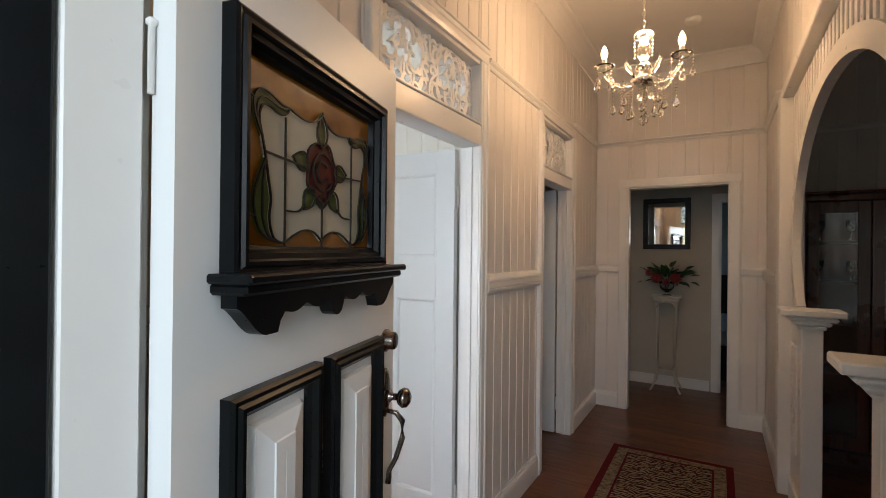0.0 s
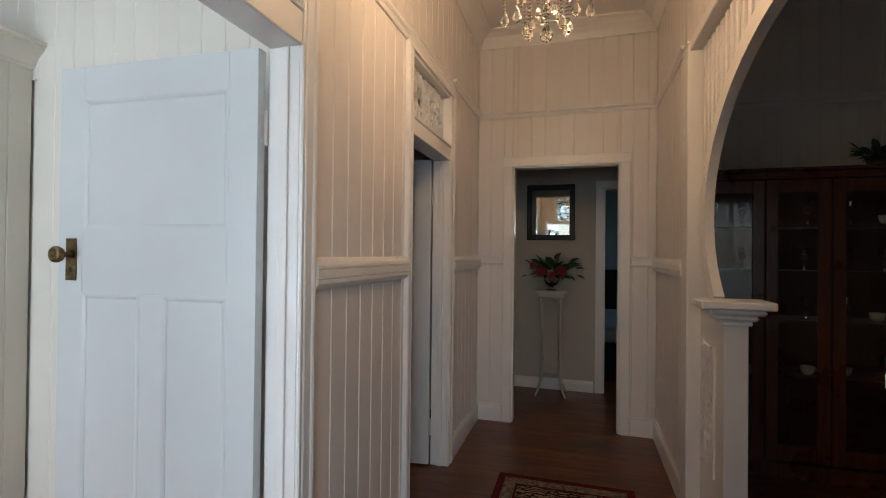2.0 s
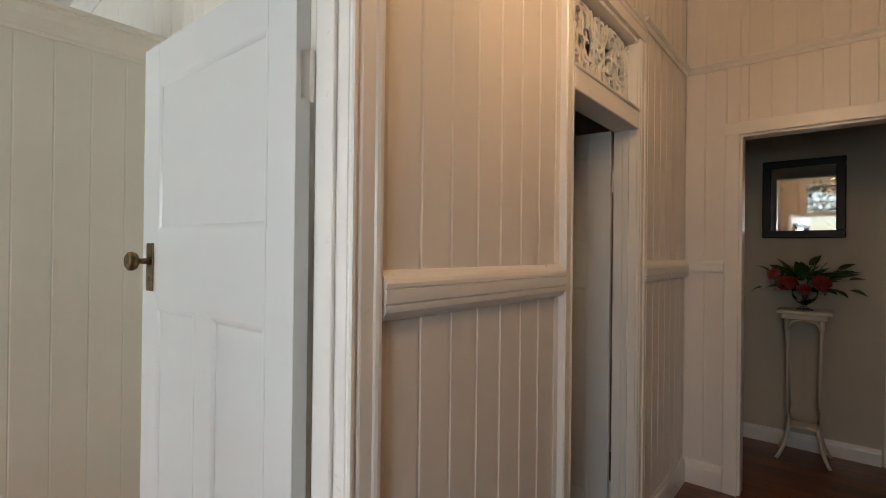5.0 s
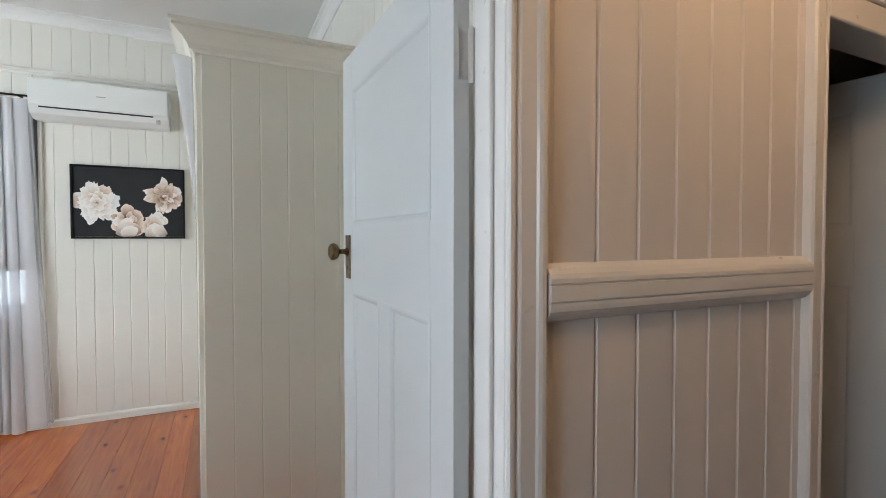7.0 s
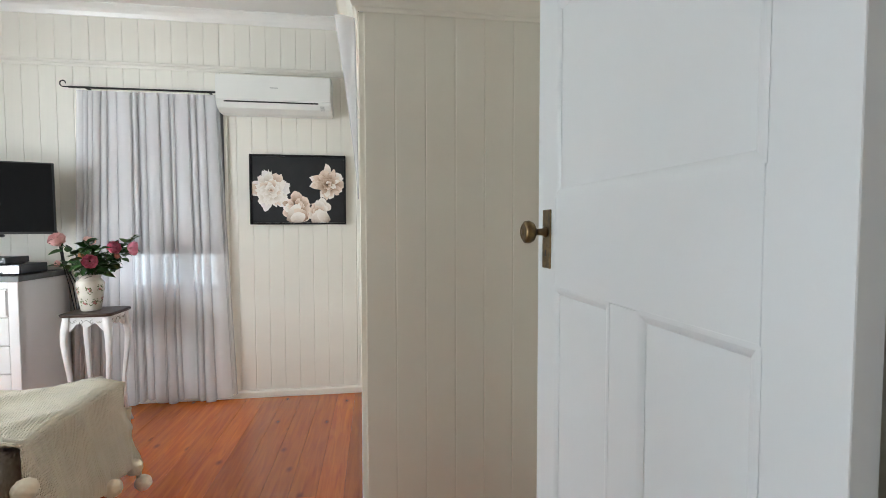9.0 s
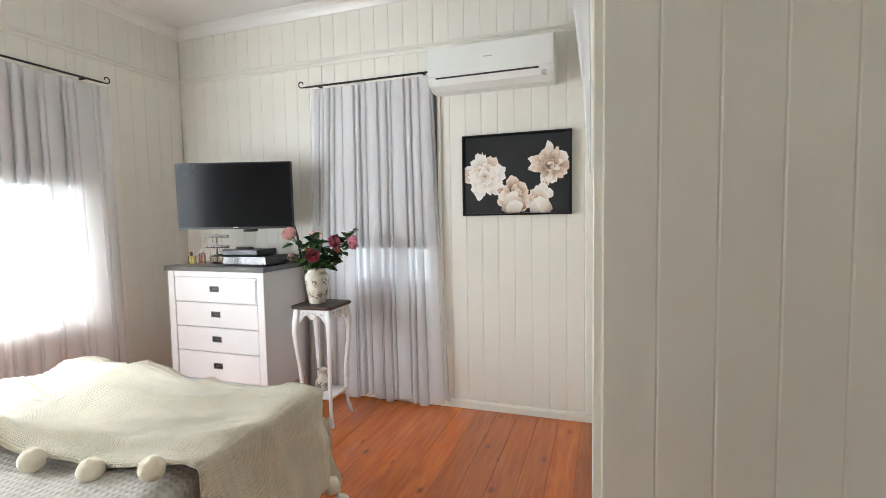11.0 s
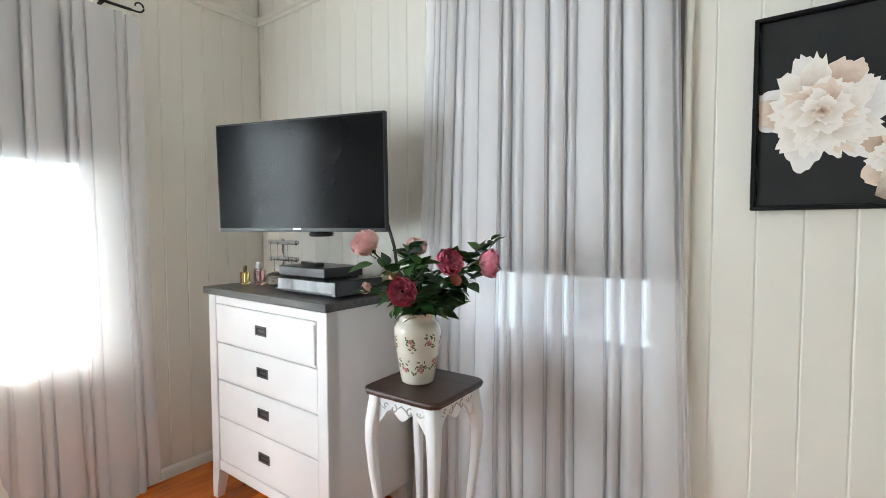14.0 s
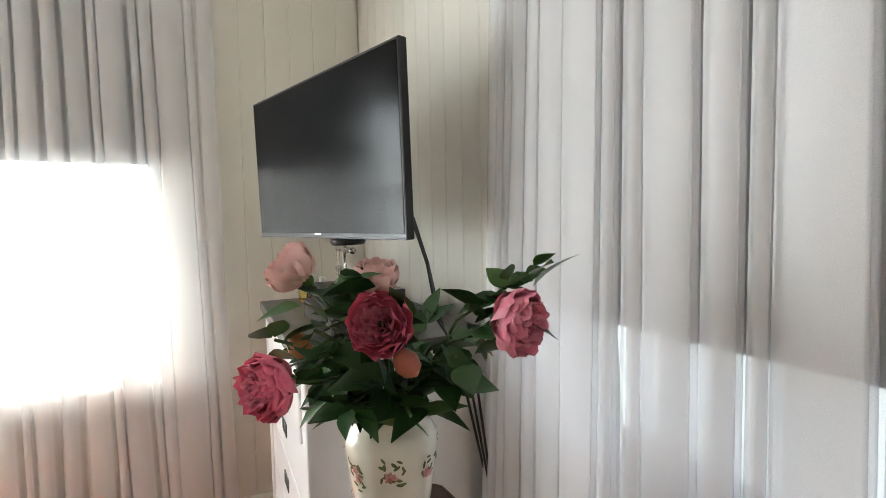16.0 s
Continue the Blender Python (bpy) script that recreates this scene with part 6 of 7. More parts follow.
def picture():
    e = tagged(base_empty("framed_picture", -4.44, 2.26, 1.713), "framed print of pale peonies on a black ground", "picture")
    hw, hh = 0.379, 0.2825
    bm = bmesh.new()
    for y0, y1, z0, z1 in ((-hw, hw, hh - 0.012, hh), (-hw, hw, -hh, -hh + 0.012), (-hw, -hw + 0.012, -hh + 0.012, hh - 0.012), (hw - 0.012, hw, -hh + 0.012, hh - 0.012)):
        add_box(bm, (0.002, y0, z0), (0.045, y1, z1), 0.002)
    finish("frame", bm, BLACK_FRAME, e)
    box("canvas", (0.012, -hw + 0.014, -hh + 0.014), (0.030, hw - 0.014, hh - 0.014), material("black_printed_ground", (0.012, 0.013, 0.015), rough=0.7, vary=0.2, scale=8), e, 0)
    rnd = random.Random(3)

    def printed(name, deep, mid, rim):
        """Printed petal: deep at its root, pale at its rim, with faint streaks."""
        m = material(name, mid, rough=0.6)
        n, links = m.node_tree.nodes, m.node_tree.links
        tc, sep, streak, add = n.new("ShaderNodeTexCoord"), n.new("ShaderNodeSeparateXYZ"), n.new("ShaderNodeTexNoise"), n.new("ShaderNodeMath")
        ramp = n.new("ShaderNodeValToRGB")
        links.new(tc.outputs["UV"], sep.inputs[0])
        links.new(tc.outputs["Object"], streak.inputs[0])
        streak.inputs["Scale"].default_value, streak.inputs["Detail"].default_value = 70, 4
        add.operation = "MULTIPLY_ADD"
        add.inputs[1].default_value = 0.35
        links.new(streak.outputs[0], add.inputs[0])
        links.new(sep.outputs["Y"], add.inputs[2])
        el = ramp.color_ramp.elements
        el[0].position, el[0].color = 0.18, (*deep, 1)
        el[1].position, el[1].color = 1.10, (*rim, 1)
        e2 = el.new(0.55)
        e2.color = (*mid, 1)
        links.new(add.outputs[0], ramp.inputs[0])
        links.new(ramp.outputs[0], n["Principled BSDF"].inputs["Base Color"])
        return m

    tones = [printed("printed_cream_petal", (0.34, 0.25, 0.19), (0.66, 0.58, 0.50), (0.84, 0.79, 0.74)),
             printed("printed_blush_petal", (0.26, 0.15, 0.10), (0.52, 0.36, 0.27), (0.76, 0.63, 0.53)),
             printed("printed_tan_petal", (0.09, 0.05, 0.03), (0.32, 0.20, 0.13), (0.56, 0.41, 0.31)),
             printed("printed_lilac_petal", (0.42, 0.36, 0.34), (0.66, 0.61, 0.59), (0.80, 0.76, 0.74)),
             printed("printed_dark_heart", (0.03, 0.02, 0.014), (0.10, 0.06, 0.04), (0.26, 0.17, 0.11))]
    lim_y, lim_z = hw - 0.016, hh - 0.016
    lay = [0]

    def flat_petal(bm, uv, cy, cz, length, width, turn, tone, ragged):
        """One printed petal from its root outwards along turn."""
        nu, nv, rows = 8, 5, []
        lay[0] += 1
        x = 0.0304 + 0.00002 * lay[0]
        tips = [rnd.uniform(-1, 1) * ragged for _ in range(nu + 1)]
        bend = rnd.uniform(-0.12, 0.12)
        for i in range(nv + 1):
            v = i / nv
            row = []
            for k in range(nu + 1):
                q = k / nu * 2 - 1
                half = width / 2 * (0.30 + 0.70 * math.sin(math.pi * min(0.78, 0.10 + 0.62 * v)))
                along = length * (v * (1 - 0.30 * q * q * v) + tips[k] * v ** 3)
                side = half * q + bend * length * v * v
                y, z = cy + along * math.cos(turn) - side * math.sin(turn), cz + along * math.sin(turn) + side * math.cos(turn)
                row.append((bm.verts.new((x, max(-lim_y, min(lim_y, y)), max(-lim_z, min(lim_z, z)))), (k / nu, v)))
            rows.append(row)
        for a, b in zip(rows, rows[1:]):
            for k in range(nu):
                f = bm.faces.new((a[k][0], a[k + 1][0], b[k + 1][0], b[k][0]))
                f.material_index = tone
                for lp, (_, c) in zip(f.loops, (a[k], a[k + 1], b[k + 1], b[k])):
                    lp[uv].uv = c
                if f.normal.x < 0:
                    f.normal_flip()

    # rings: petals, where they root, their length and width as shares of the bloom, tone, raggedness; cups: turn, shares, tone
    blooms = (
        (-0.215, -0.005, 0.178, 0.86, ((11, 0.30, 0.60, 0.46, 3, 0.08), (15, 0.30, 0.56, 0.46, 0, 0.14), (14, 0.18, 0.50, 0.42, 0, 0.15), (12, 0.08, 0.44, 0.36, 0, 0.16), (8, 0.0, 0.34, 0.22, 0, 0.18), (5, 0.0, 0.14, 0.10, 1, 0.1)), ()),
        (0.158, -0.178, 0.122, 0.90, ((9, 0.30, 0.68, 0.62, 0, 0.05), (8, 0.18, 0.60, 0.46, 1, 0.10), (7, 0.05, 0.44, 0.36, 1, 0.14), (6, 0.0, 0.26, 0.24, 2, 0.14)), ((75, 0.95, 1.15, 0.80, 0), (135, 0.95, 1.05, 0.70, 0))),
        (-0.015, -0.150, 0.132, 1.0, ((9, 0.34, 0.66, 0.64, 1, 0.05), (10, 0.30, 0.52, 0.36, 2, 0.14), (9, 0.18, 0.50, 0.34, 1, 0.16), (7, 0.04, 0.44, 0.30, 1, 0.16), (6, 0.0, 0.26, 0.20, 2, 0.12)), ((60, 0.95, 1.25, 0.70, 0), (125, 0.92, 0.95, 0.70, 1), (92, 1.0, 0.80, 0.90, 0))),
        (0.238, 0.050, 0.155, 0.88, ((11, 0.36, 0.58, 0.46, 0, 0.08), (12, 0.36, 0.48, 0.36, 1, 0.12), (12, 0.26, 0.46, 0.30, 1, 0.18), (11, 0.16, 0.42, 0.26, 2, 0.18), (9, 0.06, 0.34, 0.22, 2, 0.2), (8, 0.0, 0.24, 0.18, 4, 0.2)), ()))
    for cy, cz, R, squash, rings, cups in blooms:
        bm = bmesh.new()
        uv = bm.loops.layers.uv.new("UVMap")
        for cnt, r0, ln, wd, tone, ragged in rings:
            for i in range(cnt):
                a = 2 * math.pi * (i + 0.37 * cnt) / cnt + rnd.uniform(-0.35, 0.35)
                root = R * r0 * rnd.uniform(0.8, 1.2)
                pick = tone if rnd.random() < 0.75 else rnd.choice((0, 1))
                flat_petal(bm, uv, cy + root * math.cos(a), cz + root * math.sin(a) * squash, R * ln * rnd.uniform(0.62, 1.18), R * wd * rnd.uniform(0.8, 1.15), a + rnd.uniform(-0.55, 0.55), pick, ragged)
        for turn, back, ln, wd, tone in cups:
            t = radians(turn)
            flat_petal(bm, uv, cy - R * back * math.cos(t), cz - R * back * math.sin(t), R * ln, R * wd, t, tone, 0.06)
        finish("printed_flower", bm, tones, e)


picture()


# ---------------------------------------------------------------- television
def television():
    tl, tr = Vector((-3.872, -0.214, 0)), Vector((-4.135, 0.626, 0))
    mid = (tl + tr) / 2
    turn = math.degrees(math.atan2((tr - tl).y, (tr - tl).x))
    e = tagged(base_empty("television", mid.x, mid.y, 1.362), "slim black flat television on a wall arm", "television")
    e.matrix_basis = pose(mid.x, mid.y, 1.362, 1.5, 0, turn)
    hw, H = 0.441, 0.50
    bm = bmesh.new()
    add_box(bm, (-hw, 0.0, 0), (hw, 0.026, H), 0.004, segments=2)
    add_box(bm, (-hw * 0.7, 0.02, 0.05), (hw * 0.7, 0.055, H * 0.72), 0.012)
    finish("casing", bm, BLACK_PLASTIC, e)
    box("screen", (-hw + 0.009, -0.0022, 0.016), (hw - 0.009, 0.002, H - 0.009), SCREEN, e, 0.0)
    box("lower_trim", (-hw, -0.0035, 0.0), (hw, 0.0035, 0.005), BLACK_PLASTIC, e, 0.001)
    box("logo_mark", (-0.02, -0.0030, 0.0105), (0.02, -0.0016, 0.0155), CHROME, e, 0)
    lathe("sensor", [(0.05, -0.002), (0.055, -0.012), (0.05, -0.022), (0, -0.024)], BLACK_PLASTIC, e, 20, at=(0.09, 0.05, 0))
    return e, mid, turn


tv, tv_mid, tv_turn = television()
arm = tagged(base_empty("tv_bracket", -4.44, -0.32, 1.60), "black steel swing arm fixed to the wall", "bracket")
box("wall_plate", (0.002, -0.05, -0.12), (0.012, 0.05, 0.12), BLACK_PLASTIC, arm, 0.003)
tube("arm", [(0.012, 0, 0), (0.16, 0.30, 0), (tv_mid.x + 4.44 - 0.055, tv_mid.y + 0.32, 0)], 0.016, BLACK_PLASTIC, arm, 8)
bm = bmesh.new()
for k in range(3):
    add_sweep(bm, [(-4.17 + 0.008 * k, 0.585 + 0.012 * k, 1.42), (-4.20 + 0.006 * k, 0.605 + 0.01 * k, 1.30), (-4.235 + 0.01 * k, 0.60 + 0.014 * k, 1.15), (-4.30 - 0.01 * k, 0.60 + 0.02 * k, 0.98), (-4.36, 0.61 + 0.014 * k, 0.70), (-4.40, 0.615, 0.30), (-4.41, 0.61, 0.05)], circle(0.0038, 6))
tagged(finish("power_cables", bm, BLACK_PLASTIC, None, True), "black cables hanging behind the television", "cable")


# ---------------------------------------------------------------- chest of drawers
def chest():
    y0, y1, xf, xb = -0.372, 0.535, -3.888, -4.412
    e = tagged(base_empty("chest_of_drawers", (xf + xb) / 2, (y0 + y1) / 2, 0), "white chest of four drawers with a dark charcoal top", "chest of drawers")
    hw, hd = (y1 - y0) / 2, (xf - xb) / 2
    H = 1.05
    bm = bmesh.new()
    add_box(bm, (-hd, -hw + 0.0, 0.155), (hd - 0.004, -hw + 0.02, H), 0.002)
    add_box(bm, (-hd, hw - 0.02, 0.155), (hd - 0.004, hw, H), 0.002)
    add_box(bm, (-hd, -hw + 0.02, 0.155), (-hd + 0.01, hw - 0.02, H), 0)
    add_box(bm, (-hd + 0.01, -hw + 0.02, 0.155), (hd - 0.02, hw - 0.02, 0.175), 0)
    finish("carcass", bm, WHITE_FURNITURE, e)
    for s in (-1, 1):
        for f in (-1, 1):
            ya, yb = sorted((s * hw, s * (hw - 0.062)))
            xa, xb2 = sorted((f * hd, f * (hd - 0.062)))
            bm = bmesh.new()
            add_box(bm, (xa, ya, 0.150), (xb2, yb, H - 0.002), 0.003)
            q = [(x, y, 0.152) for x, y in ((xa, ya), (xb2, ya), (xb2, yb), (xa, yb))]
            tip = [(f * hd if abs(x - f * hd) < 1e-6 else f * (hd - 0.038), s * hw if abs(y - s * hw) < 1e-6 else s * (hw - 0.038), 0.0) for x, y, z in q]
            a = [bm.verts.new(p) for p in q]
            b = [bm.verts.new(p) for p in tip]
            for i in range(4):
                bm.faces.new((a[i], a[(i + 1) % 4], b[(i + 1) % 4], b[i]))
            bm.faces.new(b)
            finish("leg", bm, WHITE_FURNITURE, e)
    bm = bmesh.new()
    add_box(bm, (hd - 0.030, -hw + 0.062, H - 0.045), (hd - 0.006, hw - 0.062, H - 0.001), 0.002)
    finish("rail", bm, WHITE_FURNITURE, e)
    bm = bmesh.new()
    add_box(bm, (hd - 0.030, -hw + 0.062, 0.155), (hd - 0.006, hw - 0.062, 0.205), 0.002)
    finish("rail", bm, WHITE_FURNITURE, e)
    box("top", (-hd - 0.008, -hw - 0.018, H), (hd + 0.018, hw + 0.018, H + 0.036), GREY_TOP, e, 0.003)
    z = 0.212
    for k, h in enumerate((0.222, 0.190, 0.190, 0.195)):
        d = new("drawer")
        d.parent = e
        out = (0.000, 0.0, 0.0, 0.004)[k]
        bm = bmesh.new()
        add_box(bm, (hd - 0.028, -hw + 0.066, z), (hd - 0.006 + out, hw - 0.066, z + h - 0.006), 0.0035)
        if k == 3:
            add_box(bm, (hd - 0.004, hw - 0.082, z + 0.012), (hd + 0.006, hw - 0.070, z + h - 0.02), 0.003)
        finish("front", bm, WHITE_FURNITURE, d)
        zc, yc = z + h * 0.52, 0.0
        bm = bmesh.new()
        f = hd - 0.006 + out
        for a, b, r, s in ((-0.042, 0.042, 0.014, 0.022), (-0.042, 0.042, -0.022, -0.014), (-0.042, -0.034, -0.014, 0.014), (0.034, 0.042, -0.014, 0.014)):
            add_box(bm, (f - 0.001, yc + a, zc + r), (f + 0.004, yc + b, zc + s), 0.001)
        add_box(bm, (f - 0.001, yc - 0.034, zc - 0.014), (f + 0.0006, yc + 0.034, zc + 0.014), 0, index=1)
        add_box(bm, (f + 0.0006, yc - 0.020, zc - 0.006), (f + 0.003, yc + 0.034, zc + 0.008), 0.001)
        finish("handle", bm, [material("pewter_pull", (0.16, 0.16, 0.165), rough=0.35, metal=0.9), BLACK_PLASTIC], d)
        z += h
    return e


chest()
TOP = 1.087
bx = tagged(base_empty("set_top_box", -4.10, 0.30, TOP), "black recorder box with a reflective front", "recorder", "electronics on the chest")
box("casing", (-0.14, -0.20, 0.006), (0.13, 0.20, 0.070), BLACK_PLASTIC, bx, 0.004)
box("front", (0.13, -0.195, 0.010), (0.134, 0.195, 0.066), material("mirror_black_front", (0.22, 0.22, 0.23), rough=0.08, metal=0.8), bx, 0.001)
for sx in (-0.11, 0.10):
    for sy in (-0.16, 0.16):
        lathe("foot", [(0.014, 0), (0.014, 0.007), (0, 0.007)], BLACK_PLASTIC, bx, 10, at=(sx, sy, 0))
b2 = tagged(base_empty("dvd_player", -4.10, 0.23, TOP + 0.0702), "slim black disc player stacked on the recorder", "disc player", "electronics on the chest")
box("casing", (-0.12, -0.165, 0.004), (0.10, 0.165, 0.048), BLACK_PLASTIC, b2, 0.003)
box("front", (0.10, -0.16, 0.008), (0.103, 0.16, 0.044), material("grey_gloss_front", (0.10, 0.10, 0.11), rough=0.1, metal=0.5), b2, 0.001)
for sx in (-0.1, 0.08):
    for sy in (-0.14, 0.14):
        lathe("foot", [(0.01, 0), (0.01, 0.005), (0, 0.005)], BLACK_PLASTIC, b2, 10, at=(sx, sy, 0))
rc = tagged(base_empty("remote_control", -4.07, 0.22, TOP + 0.1183, 75), "black remote control lying on the player", "remote control")
box("body", (-0.085, -0.022, 0.0), (0.085, 0.022, 0.018), BLACK_PLASTIC, rc, 0.006, 2)
bm = bmesh.new()
for i in range(8):
    for j in range(3):
        add_box(bm, (-0.07 + 0.017 * i, -0.014 + 0.011 * j, 0.0175), (-0.060 + 0.017 * i, -0.007 + 0.011 * j, 0.0198), 0.001)
finish("buttons", bm, GREY_PLASTIC, rc)
js = tagged(base_empty("jewellery_stand", -4.18, -0.16, TOP), "silver two-bar bracelet stand hung with chains", "jewellery stand")
SILVER = material("brushed_silver", (0.62, 0.62, 0.62), rough=0.25, metal=1.0)
for z in (0.13, 0.215):
    lathe("bar", [(0, -0.12), (0.012, -0.12), (0.0135, -0.112), (0.012, -0.105), (0.012, 0.105), (0.0135, 0.112), (0.012, 0.12), (0, 0.12)], SILVER, js, 16, at=(0, 0, z), m=pose(0, 0, 0, 90, 0, 0))
tube("post", [(0, 0, 0.01), (0, 0, 0.235)], 0.007, SILVER, js, 10)
lathe("base", [(0.07, 0), (0.07, 0.008), (0.02, 0.014), (0, 0.014)], SILVER, js, 20)
bm = bmesh.new()
for i, y in enumerate((-0.09, -0.06, -0.03, 0.035, 0.06, 0.09)):
    z, ln = (0.13, 0.07 + 0.01 * (i % 3)) if i % 2 else (0.215, 0.10)
    add_sweep(bm, [(0.0135, y, z), (0.0145, y, z - ln * 0.6), (0.0135, y + 0.004, z - ln)], circle(0.0016, 5))
finish("chains", bm, SILVER, js, True)
tray = tagged(base_empty("crystal_dish", -4.08, -0.03, TOP), "low cut glass trinket dish", "dish")
lathe("dish", [(0.05, 0), (0.075, 0.02), (0.08, 0.06), (0.076, 0.06), (0.07, 0.022), (0, 0.008)], CRYSTAL, tray, 14, smooth=False)
lathe("lid", [(0.08, 0.062), (0.05, 0.074), (0.012, 0.082), (0.014, 0.094), (0, 0.098)], CRYSTAL, tray, 14, smooth=False)
for k, (x, y, c, h) in enumerate(((-4.03, -0.275, (0.95, 0.80, 0.30), 0.065), (-4.06, -0.195, (0.95, 0.62, 0.66), 0.085), (-4.12, -0.30, (0.92, 0.85, 0.80), 0.06), (-4.10, -0.235, (0.9, 0.7, 0.75), 0.07))):
    p = tagged(base_empty("perfume_bottle", x, y, TOP), "small tinted glass perfume bottle", "perfume bottle", "perfume bottles")
    box("bottle", (-0.016, -0.021, 0), (0.016, 0.021, h), glass("tinted_glass", c, 0.03), p, 0.005, 2)
    lathe("cap", [(0.009, h), (0.009, h + 0.008), (0.011, h + 0.009), (0.011, h + 0.032), (0, h + 0.033)], (BRASS if k == 0 else WHITE_PLASTIC), p, 12)


# ---------------------------------------------------------------- side table, vase and flowers
def side_table(cx, cy, turn):
    e = tagged(base_empty("side_table", cx, cy, 0, turn), "white cabriole-legged pedestal table with a dark scalloped top", "side table")
    H, hw = 0.835, 0.166
    def outline(k, n=80):
        pts = []
        for i in range(n):
            a = 2 * math.pi * i / n
            c, s = math.cos(a), math.sin(a)
            r = min(1 / max(abs(c), 1e-6), 1 / max(abs(s), 1e-6))
            r = min(r, 1.30)
            r *= 1 - 0.045 * abs(math.sin(4 * a)) - 0.02 * math.cos(8 * a)
            pts.append((hw * k * r * c, hw * k * r * s))
        return pts
    bm = bmesh.new()
    rings = [(0.90, H - 0.024), (0.97, H - 0.021), (0.985, H - 0.013), (1.0, H - 0.009), (0.99, H - 0.004), (0.955, H)]
    rows = [[bm.verts.new((x, y, z)) for x, y in outline(k)] for k, z in rings]
    for a, b in zip(rows, rows[1:]):
        for i in range(len(a)):
            k = (i + 1) % len(a)
            bm.faces.new((a[i], a[k], b[k], b[i]))
    bm.faces.new(rows[0][::-1])
    bm.faces.new(rows[-1])
    finish("top", bm, DARK_TOP, e)
    q = 0.122
    for k in range(4):
        ap = bmesh.new()
        n = 24
        for i in range(n):
            us = [i / n, (i + 1) / n]
            zs = [H - 0.025 - (0.055 + 0.016 * math.cos(u * 2 * math.pi * 2) + 0.028 * abs(2 * u - 1) ** 3) for u in us]
            xs = [-q + 0.02 + (2 * q - 0.04) * u for u in us]
            a = [ap.verts.new(p) for p in ((xs[0], -q - 0.008, H - 0.024), (xs[1], -q - 0.008, H - 0.024), (xs[1], -q - 0.008, zs[1]), (xs[0], -q - 0.008, zs[0]))]
            b = [ap.verts.new(p) for p in ((xs[0], -q + 0.008, H - 0.024), (xs[1], -q + 0.008, H - 0.024), (xs[1], -q + 0.008, zs[1]), (xs[0], -q + 0.008, zs[0]))]
            ap.faces.new(a)
            ap.faces.new(b[::-1])
            ap.faces.new((a[2], a[3], b[3], b[2]))
        bmesh.ops.remove_doubles(ap, verts=ap.verts, dist=1e-5)
        bmesh.ops.transform(ap, matrix=pose(0, 0, 0, 0, 0, 90 * k), verts=ap.verts)
        finish("apron", ap, WHITE_FURNITURE, e)
        cv = bmesh.new()
        rnd = random.Random(k)
        for s in (-1, 1):
            for path in (spiral(s * 0.035, H - 0.060, 0.016, 0.9, 1.2, s), spiral(s * 0.068, H - 0.056, 0.011, 0.8, 0.4, -s), [(0, H - 0.045), (s * 0.018, H - 0.058), (s * 0.03, H - 0.072)], [(s * 0.075, H - 0.068), (s * 0.09, H - 0.060), (s * 0.10, H - 0.048)]):
                add_sweep(cv, [(x, -q - 0.009, z) for x, z in path], circle(0.0022, 5), up=Vector((0, 1, 0)))
        bmesh.ops.transform(cv, matrix=pose(0, 0, 0, 0, 0, 90 * k), verts=cv.verts)
        finish("carving", cv, material("worn_carving_paint", (0.62, 0.60, 0.57), rough=0.5, vary=0.3, scale=40), e)
    for sx in (-1, 1):
        for sy in (-1, 1):
            pts, sc = [], []
            for off, z, k in ((0.000, H - 0.024, 1.2), (0.004, H - 0.07, 1.25), (0.013, H - 0.13, 1.15), (0.016, H - 0.19, 1.0), (0.010, H - 0.30, 0.82), (-0.001, H - 0.42, 0.70), (-0.008, H - 0.53, 0.62), (-0.007, 0.20, 0.60), (0.000, 0.10, 0.56), (0.012, 0.035, 0.60), (0.021, 0.0, 0.62)):
                pts.append((sx * (q - 0.004 + off), sy * (q - 0.004 + off), z))
                sc.append(k)
            bm = bmesh.new()
            add_sweep(bm, pts, [(-0.017, -0.014), (-0.014, -0.017), (0.014, -0.017), (0.017, -0.014), (0.017, 0.014), (0.014, 0.017), (-0.014, 0.017), (-0.017, 0.014)], up=Vector((0, 1, 0.0)), scales=sc)
            for v in bm.verts:
                v.co.z = max(v.co.z, 0.0)
            finish("leg", bm, WHITE_FURNITURE, e, True)
    box("shelf", (-0.118, -0.118, 0.185), (0.118, 0.118, 0.203), WHITE_FURNITURE, e, 0.003)
    return e


TX, TY = -3.972, 0.960
side_table(TX, TY, 2.0)

CERAMIC = material("crackled_ivory_glaze", (0.74, 0.70, 0.62), rough=0.14, vary=0.06, scale=14, color2=(0.62, 0.56, 0.47), coat=0.5)


